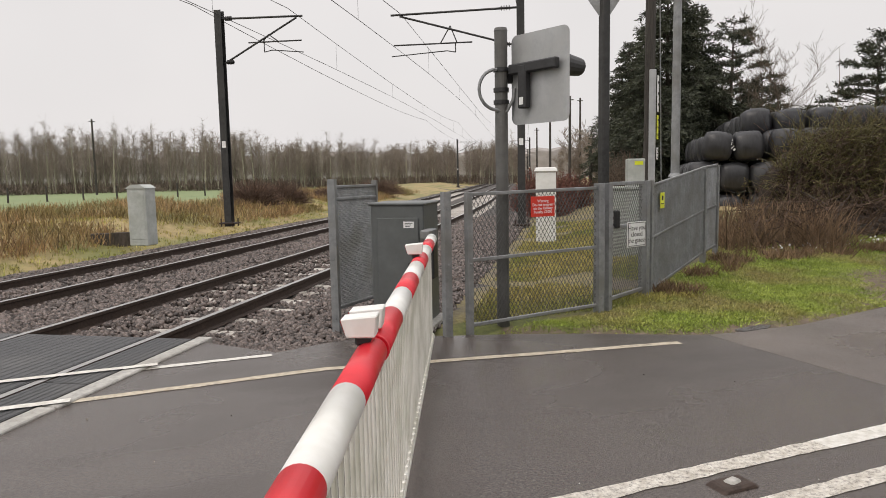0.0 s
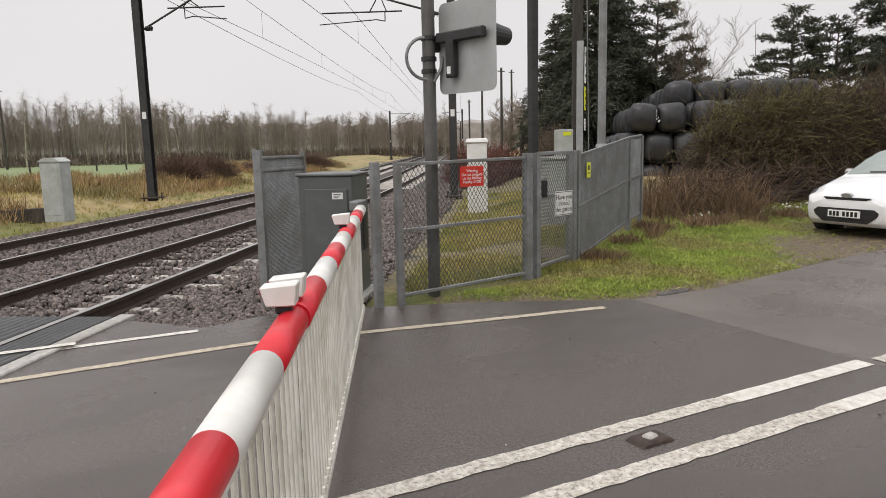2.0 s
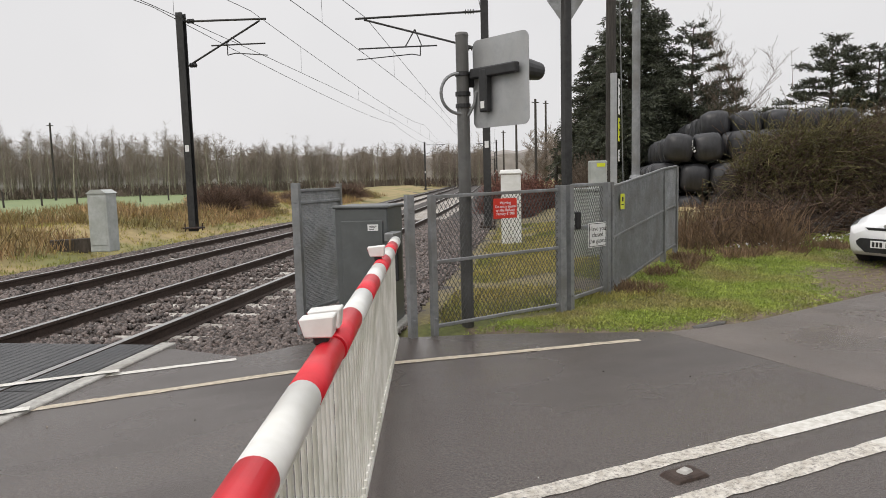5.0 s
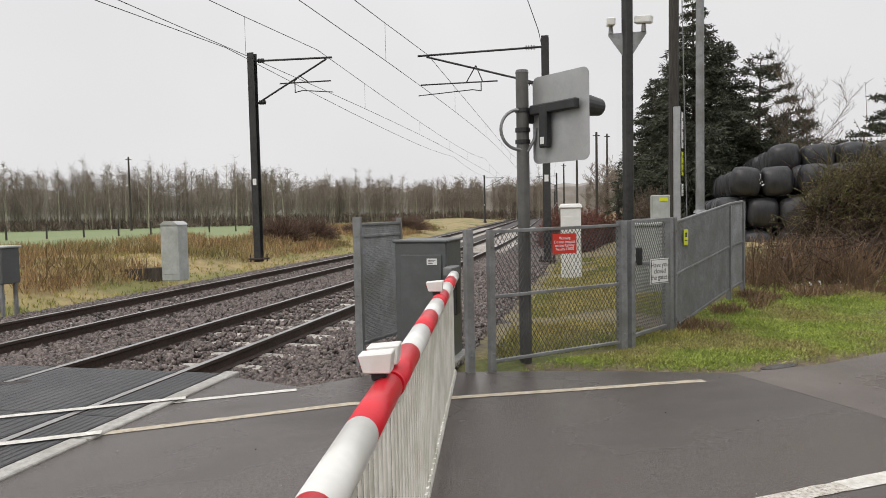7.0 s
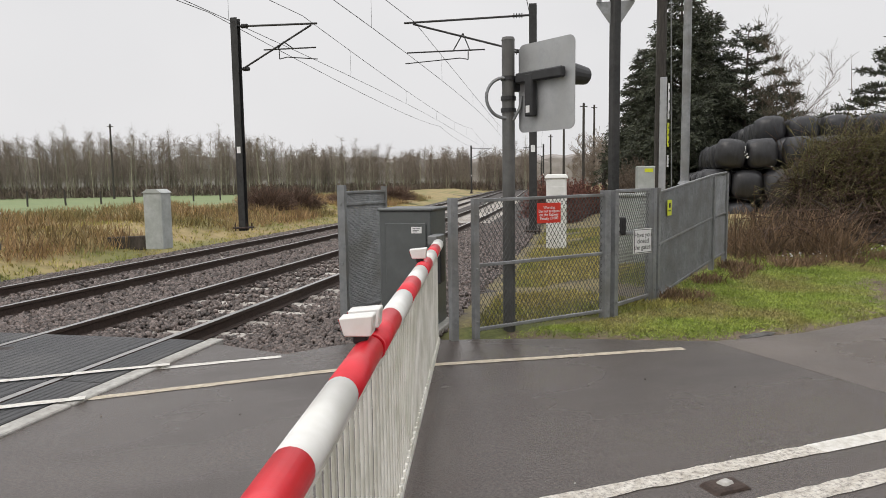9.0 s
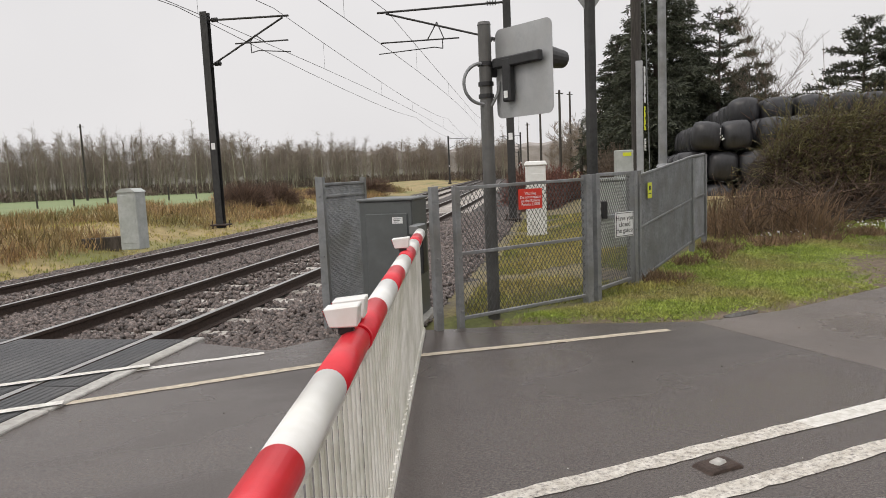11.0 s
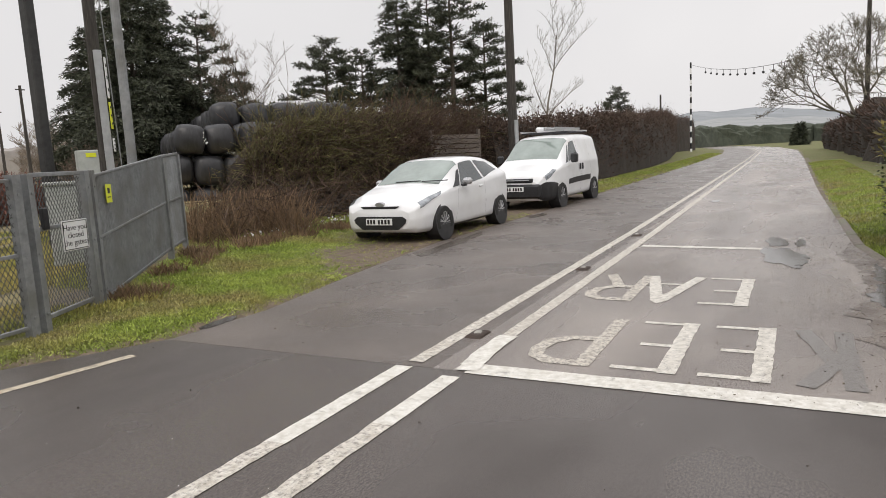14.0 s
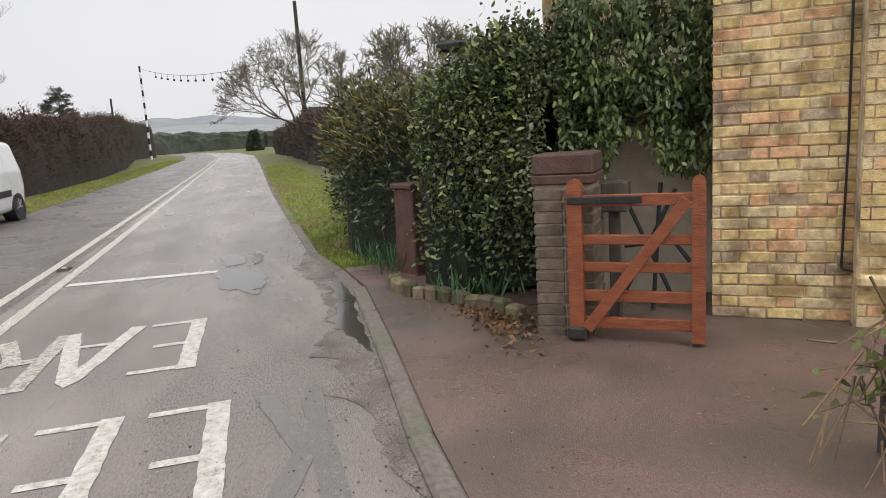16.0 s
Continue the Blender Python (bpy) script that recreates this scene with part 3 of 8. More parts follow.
def rails():
    ss = [-12 + 1.5 * k for k in range(50)] + [64 + 6 * k for k in range(46)]
    prof = rail_profile()
    for k, u in enumerate(RAILS):
        V, F, I = [], [], []
        for s in ss:
            for du, dz in prof:
                V.append(tuple(track(u + du, s, 0.02 + dz)))
        n = len(prof)
        for j in range(len(ss) - 1):
            for i in range(n):
                F.append((j * n + i, j * n + (i + 1) % n, (j + 1) * n + (i + 1) % n, (j + 1) * n + i))
                I.append(1 if i == 0 else 0)
        ob = raw("rail", V, F, [M_RUST, M_RAILTOP])
        ob.data.polygons.foreach_set("material_index", I)
        tagged(ob, "rusty steel running rail with a polished top", "rail", group="running rails", kind="structure")


rails()


def sleepers():
    bm = bmesh.new()
    B(bm, (2.5, 0.26, 0.14), (0, 0, -0.07), bevel=0.02)
    for x in (-0.75, 0.75):
        B(bm, (0.3, 0.15, 0.03), (x, 0, 0.0), bevel=0.008)
    me = mesh_of(bm, "sleeper", M_SLEEPER)
    for uc in (-4.81, -8.17):
        e = thing("sleeper_row", "concrete sleepers bedded in ballast under a track", "sleepers", kind="structure")
        s = 6.35
        while s < 70:
            o = new("sleeper", me)
            o.parent = e
            p = track(uc, s, -0.150)
            o.matrix_basis = pose(p.x, p.y, p.z, 0, 0, -math.degrees(heading(s)))
            s += 0.66


sleepers()


def crossing_panels():
    """Rubber panels between and beside the rails, with concrete edge beams."""
    bands = [(-3.62, -4.0, 1), (-4.12, -5.5, 2), (-5.62, -7.36, 2), (-7.48, -8.86, 2), (-8.98, -9.5, 1)]
    for a, b, k in bands:
        e = thing("crossing_panel_row", "black studded rubber crossing panels between rails", "crossing panel", kind="structure")
        n = 7
        for i in range(n):
            s1 = 6.05 - i * 1.5
            s0 = s1 - 1.485
            bm = bmesh.new()
            out = [tuple(rail(a, s0))[:2], tuple(rail(a, s1))[:2], tuple(rail(b, s1))[:2], tuple(rail(b, s0))[:2]]
            prism(bm, out, -0.14, 0.018)
            # raised ribs along the rails
            m = 16 if k == 2 else 6
            for j in range(m):
                u = a + (b - a) * (j + 0.5) / m
                q = rail(u, (s0 + s1) / 2, 0.0185)
                B(bm, (abs(b - a) / m * 0.5, s1 - s0 - 0.03, 0.004), tuple(q), (0, 0, RAILROT))
            part("panel", bm, M_RUBBER, e)
    e = thing("edge_beam", "pale concrete edge beam beside the rubber panels", "edge beam", kind="structure")
    for i in range(5):
        s1 = 6.15 - i * 2.1
        bm = bmesh.new()
        q = rail(-3.53, s1 - 1.045, -0.05)
        B(bm, (0.15, 2.08, 0.14), tuple(q), (0, 0, RAILROT), bevel=0.01)
        part("beam", bm, M_CONC, e)


crossing_panels()
for yy, w, mm in ((5.38, 0.1, M_PAINT), (6.15, 0.09, M_PAINT)):
    bm = bmesh.new()
    strip(bm, [(-8.0, yy - 0.03), (-0.62 if yy < 6 else -0.05, yy)], w, 0.03, 0.2, 9)
    tagged(part("panel_line", bm, mm), "white line painted over the rubber panels", "road marking", kind="structure")

# ---------------------------------------------------------------- barriers
def barrier(name, hinge, turn, L, label, lamps):
    """A lifting boom along +x of the thing, with a hanging skirt of slats."""
    e = thing(name, label, "barrier", pose(hinge[0], hinge[1], 0, 0, 0, turn), group="lifting barriers")
    z, r = 1.0, 0.05
    # boom in red and white bands
    edges, x = [L], L - BAND
    while x > 0.1:
        edges.insert(0, x)
        x -= BAND
    edges.insert(0, 0.0)
    for i, (a, b) in enumerate(zip(edges, edges[1:])):
        bm = bmesh.new()
        # an oval tube, flattened beneath
        ring = []
        for k in range(24):
            t = 2 * math.pi * k / 24
            ring.append((math.cos(t) * r, math.sin(t) * r * 1.0))
        A = [bm.verts.new((a, cx, z + cz)) for cx, cz in ring]
        C = [bm.verts.new((b, cx, z + cz)) for cx, cz in ring]
        for k in range(24):
            bm.faces.new((A[k], C[k], C[(k + 1) % 24], A[(k + 1) % 24]))
        bm.faces.new(A)
        bm.faces.new(C[::-1])
        red = (len(edges) - 2 - i) % 2 == 0
        part("band", bm, M_RED if red else M_WHITE, e, "red reflective band" if red else "white band", smooth=True)
    # channel under the boom, and bottom rail
    bm = bmesh.new()
    B(bm, (L - 0.1, 0.03, 0.05), (L / 2, 0, z - r - 0.02), bevel=0.006)
    part("top_channel", bm, M_SKIRT, e)
    bm = bmesh.new()
    B(bm, (L - 0.12, 0.03, 0.04), (L / 2 + 0.05, 0, 0.12), bevel=0.006)
    part("bottom_rail", bm, M_SKIRT, e)
    bm = bmesh.new()
    B(bm, (0.022, 0.012, z - r - 0.02 - 0.13), (0, 0, (z - r + 0.11) / 2), bevel=0.003)
    B(bm, (0.034, 0.03, 0.03), (0, 0, 0.16), bevel=0.004)
    B(bm, (0.05, 0.02, 0.02), (0, 0, 0.09), bevel=0.003)
    slat = mesh_of(bm, "slat", M_SKIRT)
    n = int((L - 0.3) / SLAT)
    for i in range(n + 1):
        o = new("slat", slat)
        o.parent = e
        o.matrix_basis = pose(0.24 + (L - 0.26) * i / n, 0, 0)
    # end cap
    bm = bmesh.new()
    cyl(bm, (L, 0, z), (L + 0.008, 0, z), r * 1.03, r * 0.97, 24)
    part("end_cap", bm, M_RED, e, "red end cap")
    for lx, tw in lamps:
        bm = bmesh.new()
        # hooded lamp housing across the boom
        side = 1 if name == "near_barrier" else -1
        prof = [(-0.022, 0.0), (0.07, 0.0), (0.088, 0.062), (-0.03, 0.072)]
        prof = [(p * side, q) for p, q in prof]
        vs0 = [bm.verts.new((lx - 0.04, y, z + r + 0.016 + h)) for y, h in prof]
        vs1 = [bm.verts.new((lx + 0.04, y, z + r + 0.016 + h)) for y, h in prof]
        for k in range(4):
            bm.faces.new((vs0[k], vs0[(k + 1) % 4], vs1[(k + 1) % 4], vs1[k]))
        bm.faces.new(vs0[::-1])
        bm.faces.new(vs1)
        bmesh.ops.recalc_face_normals(bm, faces=bm.faces[:])
        bmesh.ops.bevel(bm, geom=bm.edges[:], offset=0.004, segments=1, affect="EDGES")
        lamp = part("lamp", bm, M_WHITE, e, "white hooded boom lamp")
        bm = bmesh.new()
        zl = z + r + 0.016
        prof_l = [(0.064, 0.008), (0.0745, 0.008), (0.0905, 0.056), (0.078, 0.056)]
        l0 = [bm.verts.new((lx - 0.03, side * y, zl + h)) for y, h in prof_l]
        l1 = [bm.verts.new((lx + 0.03, side * y, zl + h)) for y, h in prof_l]
        for k in range(4):
            bm.faces.new((l0[k], l0[(k + 1) % 4], l1[(k + 1) % 4], l1[k]))
        bm.faces.new(l0[::-1])
        bm.faces.new(l1)
        bmesh.ops.recalc_face_normals(bm, faces=bm.faces[:])
        part("lens", bm, M_REDLENS, lamp, "red lens")
        bm = bmesh.new()
        B(bm, (0.05, 0.05, 0.04), (lx, side * 0.02, z + r + 0.008), bevel=0.006)
        part("lamp_bracket", bm, M_BLACK, lamp, "black bracket")
    return e


BAND, SLAT = 0.5, 0.082
far_barrier = barrier("far_barrier", (2.33, 5.78), math.degrees(math.atan2(-3.51, -1.55)), 3.985, "red and white lowered barrier boom with white slatted skirt", ((3.935, 0), (1.75, 0)))
near_barrier = barrier("near_barrier", (-1.0, -1.75), math.degrees(math.atan2(0.915, 0.404)), 4.215, "red and white lowered barrier boom with white slatted skirt", ((4.165, 0), (2.0, 0)))


def barrier_cabinet(m, name, label):
    e = thing(name, label, "cabinet", m, group="barrier cabinets")
    bm = bmesh.new()
    B(bm, (0.56, 0.6, 1.24), (0, 0.28, 0.67), bevel=0.012)
    part("body", bm, M_CABGREY, e)
    bm = bmesh.new()
    B(bm, (0.6, 0.64, 0.03), (0, 0.28, 1.298), bevel=0.01)
    part("lid", bm, M_CABGREY, e)
    bm = bmesh.new()
    B(bm, (0.44, 0.02, 1.02), (0.01, -0.03, 0.65), bevel=0.006)
    door = part("door", bm, M_CABGREY, e)
    bm = bmesh.new()
    B(bm, (0.11, 0.004, 0.065), (0.13, -0.043, 1.09))
    part("label_plate", bm, M_SIGNWHITE, door, "small white label")
    bm = bmesh.new()
    for i in range(3):
        B(bm, (0.08 - 0.015 * i, 0.002, 0.006), (0.13 - 0.007 * i, -0.046, 1.105 - 0.016 * i))
    part("label_bars", bm, M_TEXTB, door)
    bm = bmesh.new()
    cyl(bm, (0.13, -0.038, 0.69), (0.13, -0.052, 0.69), 0.016, 0.016, 12)
    part("lock", bm, M_BLACK, door, "black lock")
    bm = bmesh.new()
    B(bm, (0.72, 0.75, 0.06), (0, 0.28, 0.025), bevel=0.01)
    part("plinth", bm, M_CONC, e, "concrete plinth")
    # pivot arm on the road side
    bm = bmesh.new()
    B(bm, (0.06, 0.16, 0.5), (0.34, 0.1, 0.78), bevel=0.01)
    part("pivot_housing", bm, M_BLACK, e, "black pivot housing")
    bm = bmesh.new()
    B(bm, (0.1, 0.3, 0.09), (0.34, -0.05, 1.0), bevel=0.01)
    part("boom_clamp", bm, M_GALV, e, "galvanised boom clamp")
    return e


barrier_cabinet(pose(2.27, 6.58, 0.0, 0, 0, -35.5), "barrier_cabinet", "dark grey steel barrier cabinet on a concrete plinth")
barrier_cabinet(pose(-1.5, -2.55, -0.02, 0, 0, 144.5), "barrier_cabinet", "dark grey steel barrier cabinet on a concrete plinth")

# ---------------------------------------------------------------- fence
def wires(name, w, h, pitch, t, m, parent, lean=1.0, material=None, label=""):
    """Diamond mesh of thin wires over a panel w by h, in x and z."""
    V, F = [], []
    def bar(p, q):
        d = (q - p)
        if d.length < 0.005:
            return
        d.normalize()
        sd = Vector((-d.z, 0, d.x)) * t / 2
        k = len(V)
        for base in (p, q):
            for off in (sd + Vector((0, t / 2, 0)), -sd + Vector((0, t / 2, 0)), -sd - Vector((0, t / 2, 0)), sd - Vector((0, t / 2, 0))):
                V.append(tuple(m @ (base + off)))
        for a, b in ((0, 1), (1, 2), (2, 3), (3, 0)):
            F.append((k + a, k + b, k + b + 4, k + a + 4))
    c = -h * lean
    while c < w:
        for sg in (1, -1):
            # x = c + lean * z (rising) or mirrored
            z0, z1 = 0.0, h
            x0, x1 = c, c + lean * h
            if x0 < 0:
                z0 = -x0 / lean
                x0 = 0
            if x1 > w:
                z1 = h - (x1 - w) / lean
                x1 = w
            if z1 > z0:
                if sg == 1:
                    bar(Vector((x0, 0, z0)), Vector((x1, 0, z1)))
                else:
                    bar(Vector((w - x0, 0.004, z0)), Vector((w - x1, 0.004, z1)))
        c += pitch
    return raw(name, V, F, material or M_WIRE, parent, label)


def fence_panel(parent, p, q, z0, z1, y0=0.0, pitch=0.05, t=0.0045, lean=0.62, rails_at=(0.0, 0.5, 1.0), rw=0.034, material=None):
    """Framed mesh between two plan places; z0, z1: heights of the foot at p and q; 1.4 high."""
    p, q = Vector((p[0], p[1], z0)), Vector((q[0], q[1], z1))
    d = q - p
    w = Vector((d.x, d.y, 0)).length
    ang = math.degrees(math.atan2(d.y, d.x))
    shear = Matrix.Identity(4)
    shear[2][0] = d.z / w
    m = pose(p.x, p.y, p.z, 0, 0, ang) @ shear
    H = 1.33
    wires("mesh", w, H, pitch, t, m, parent, lean, material)
    for f in rails_at:
        bm = bmesh.new()
        B(bm, (w, rw, rw), (w / 2, 0.0, 0.03 + f * (H - 0.03)), bevel=0.004)
        bmesh.ops.transform(bm, matrix=m, verts=bm.verts[:])
        part("rail", bm, M_GALV, parent)


def post(parent, x, y, z0, z1, w=0.09, ang=0.0):
    bm = bmesh.new()
    # angle-section post
    B(bm, (w, 0.012, z1 - z0 + 0.1), (0, -w / 2 + 0.006, (z1 + z0) / 2 - 0.05), bevel=0.002)
    B(bm, (0.012, w, z1 - z0 + 0.1), (-w / 2 + 0.006, 0.007, (z1 + z0) / 2 - 0.05), bevel=0.002)
    B(bm, (0.012, w, z1 - z0 + 0.1), (w / 2 - 0.006, 0.007, (z1 + z0) / 2 - 0.05), bevel=0.002)
    for k in (0.12, 0.5, 0.88):
        B(bm, (0.025, 0.012, 0.025), (0, -w / 2 - 0.004, z0 + (z1 - z0) * k), bevel=0.003)
    bmesh.ops.transform(bm, matrix=pose(x, y, 0, 0, 0, ang), verts=bm.verts[:])
    return part("post", bm, M_GALV, parent)


def fences():
    e = thing("mesh_fence", "galvanised steel mesh fence with angle posts beside the road", "fence")
    post(e, 2.60, 6.08, 0.0, 1.42, 0.075, 5)
    post(e, 2.83, 6.06, 0.0, 1.41, 0.06, 8)
    post(e, 4.52, 6.30, 0.02, 1.46, 0.085, 8)
    fence_panel(e, (2.86, 6.07), (4.47, 6.29), 0.06, 0.08)
    post(e, 4.66, 6.33, 0.02, 1.46, 0.07, 20)
    post(e, 5.52, 6.79, 0.04, 1.47, 0.1, 30)
    g = thing("pedestrian_gate", "galvanised mesh pedestrian gate with a notice on it", "gate")
    fence_panel(g, (4.72, 6.37), (5.45, 6.75), 0.12, 0.12, rails_at=(0.0, 0.62, 1.0), rw=0.04)
    bm = bmesh.new()
    B(bm, (0.06, 0.06, 0.2), (4.8, 6.37, 1.05), bevel=0.01)
    part("latch", bm, M_BLACK, g, "black latch")
    e2 = thing("mesh_screen_fence", "dense grey expanded-metal fence along the grass verge", "fence")
    PE, PF = (7.75, 8.2), (8.4, 8.62)
    post(e2, 5.66, 6.86, 0.04, 1.47, 0.07, 32)
    post(e2, PE[0], PE[1], 0.25, 1.60, 0.07, 32)
    post(e2, PF[0], PF[1], 0.3, 1.66, 0.07, 32)
    fence_panel(e2, (5.7, 6.88), PE, 0.08, 0.3, pitch=0.024, t=0.0125, lean=0.5, rw=0.028, material=M_GALV)
    fence_panel(e2, PE, PF, 0.3, 0.34, pitch=0.034, t=0.009, lean=0.6, rw=0.03, material=M_GALV)
    e3 = thing("wing_fence", "galvanised mesh wing fence between ballast and cabinet", "fence")
    post(e3, 1.72, 7.08, -0.12, 1.56, 0.08, -30)
    post(e3, 2.38, 7.75, -0.12, 1.54, 0.06, -30)
    fence_panel(e3, (1.74, 7.12), (2.38, 7.73), 0.15, 0.15, pitch=0.026, t=0.0085, rails_at=(0.0, 0.9, 1.0), rw=0.03, material=M_GALV)


fences()


def signs():
    # trespass notice on the fence
    e = thing("trespass_notice", "red warning notice with white lettering on the mesh fence", "sign", pose(3.71, 6.14, 1.24, 90, 0, 8))
    bm = bmesh.new()
    B(bm, (0.31, 0.21, 0.005), (0, 0, 0.0), bevel=0.002)
    part("plate", bm, M_SIGNRED, e)
    words("lettering", "Warning\nDo not trespass\non the Railway\nPenalty £1000", 0.042, pose(0, 0, 0.004), M_TEXTW, e)
    e = thing("gate_notice", "white gate notice with black lettering", "sign", pose(5.13, 6.44, 0.86, 90, 0, 14))
    bm = bmesh.new()
    B(bm, (0.33, 0.29, 0.005), (0, 0, 0.0), bevel=0.002)
    part("plate", bm, M_SIGNWHITE, e)
    bm = bmesh.new()
    for a, b in (((0.31, 0.007), (0, 0.133)), ((0.31, 0.007), (0, -0.133)), ((0.007, 0.273), (0.152, 0)), ((0.007, 0.273), (-0.152, 0))):
        B(bm, (*a, 0.002), (*b, 0.004))
    part("border", bm, M_TEXTB, e)
    words("lettering", "Have you\nclosed\nthe gates?", 0.08, pose(0, 0.0, 0.004), M_TEXTB, e)
    e = thing("yellow_tag", "small yellow label on the mesh fence", "sign", pose(5.96, 7.0, 1.21, 90, 0, 28))
    bm = bmesh.new()
    B(bm, (0.13, 0.2, 0.004), (0, 0, 0.0), bevel=0.002)
    part("plate", bm, M_YELLOW, e)
    bm = bmesh.new()
    B(bm, (0.05, 0.06, 0.002), (0, 0.03, 0.003))
    B(bm, (0.08, 0.012, 0.002), (0, -0.04, 0.003))
    part("symbol", bm, M_TEXTB, e)


signs()

# ---------------------------------------------------------------- signal, poles, cabinets
def signal_post():
    e = thing("crossing_signal", "grey steel post with the back of a crossing signal board", "signal", pose(3.29, 6.235, 0))
    bm = bmesh.new()
    cyl(bm, (0, 0, -0.1), (0, 0, 3.0), 0.065, 0.065, 16)
    cyl(bm, (0, 0, 3.0), (0, 0, 3.03), 0.07, 0.06, 16)
    part("post", bm, M_POSTGREY, e)
    for z in (2.62, 2.42, 2.3):
        bm = bmesh.new()
        cyl(bm, (0, 0, z - 0.02), (0, 0, z + 0.02), 0.078, 0.078, 16)
        part("clamp", bm, M_BLACK, e, "black pole clamp")
    bm = bmesh.new()
    B(bm, (0.2, 0.06, 0.14), (0.1, 0.0, 2.56), bevel=0.01)
    part("clamp_block", bm, M_BLACK, e, "black clamp block")
    # board: faces away along the road
    a = -72.0
    m = pose(0.06, -0.03, 2.53, 0, 0, a)
    bm = bmesh.new()
    w, h, r = 0.74, 0.88, 0.07
    out = []
    for cx, cz, t0 in ((w / 2 - r, h / 2 - r, 0), (-w / 2 + r, h / 2 - r, 90), (-w / 2 + r, -h / 2 + r, 180), (w / 2 - r, -h / 2 + r, 270)):
        for k in range(6):
            t = radians(t0 + 18 * k)
            out.append((cx + r * math.cos(t), cz + r * math.sin(t)))
    prism(bm, out, -0.004, 0.004, m @ pose(0.37, 0.06, -0.02, 90))
    part("backing_board", bm, M_GALV_LT, e, "pale grey rounded backing board")
    bm = bmesh.new()
    B(bm, (0.62, 0.07, 0.1), (0.34, 0.0, 0.08), bevel=0.012)
    B(bm, (0.11, 0.08, 0.42), (0.22, 0.0, -0.1), bevel=0.012)
    bmesh.ops.transform(bm, matrix=m, verts=bm.verts[:])
    part("bracket", bm, M_BLACK, e, "black mounting bracket")
    bm = bmesh.new()
    B(bm, (0.05, 0.004, 0.07), (0.22, -0.043, -0.24))
    bmesh.ops.transform(bm, matrix=m, verts=bm.verts[:])
    part("label_plate", bm, M_SIGNWHITE, e, "small white label")
    for x in (0.6, 0.16):
        bm = bmesh.new()
        p, q = m @ Vector((x, 0.075, 0.08)), m @ Vector((x, 0.37, 0.07))
        cyl(bm, p, q, 0.115, 0.085, 18)
        part("lamp_hood", bm, M_BLACK, e, "black lamp hood")
    bm = bmesh.new()
    pts = []
    for k in range(15):
        t = math.pi * (0.5 + 1.0 * k / 14)
        pts.append((-0.06 + 0.2 * math.cos(t), -0.03, 2.42 + 0.2 * math.sin(t)))
    pts = [(0.02, -0.05, 2.62)] + pts + [(0.03, -0.05, 2.2), (0.1, -0.06, 2.32), (0.12, -0.06, 2.44)]
    tube(bm, pts, 0.017, 8)
    part("conduit", bm, M_GALV, e, "curved flexible conduit")


signal_post()


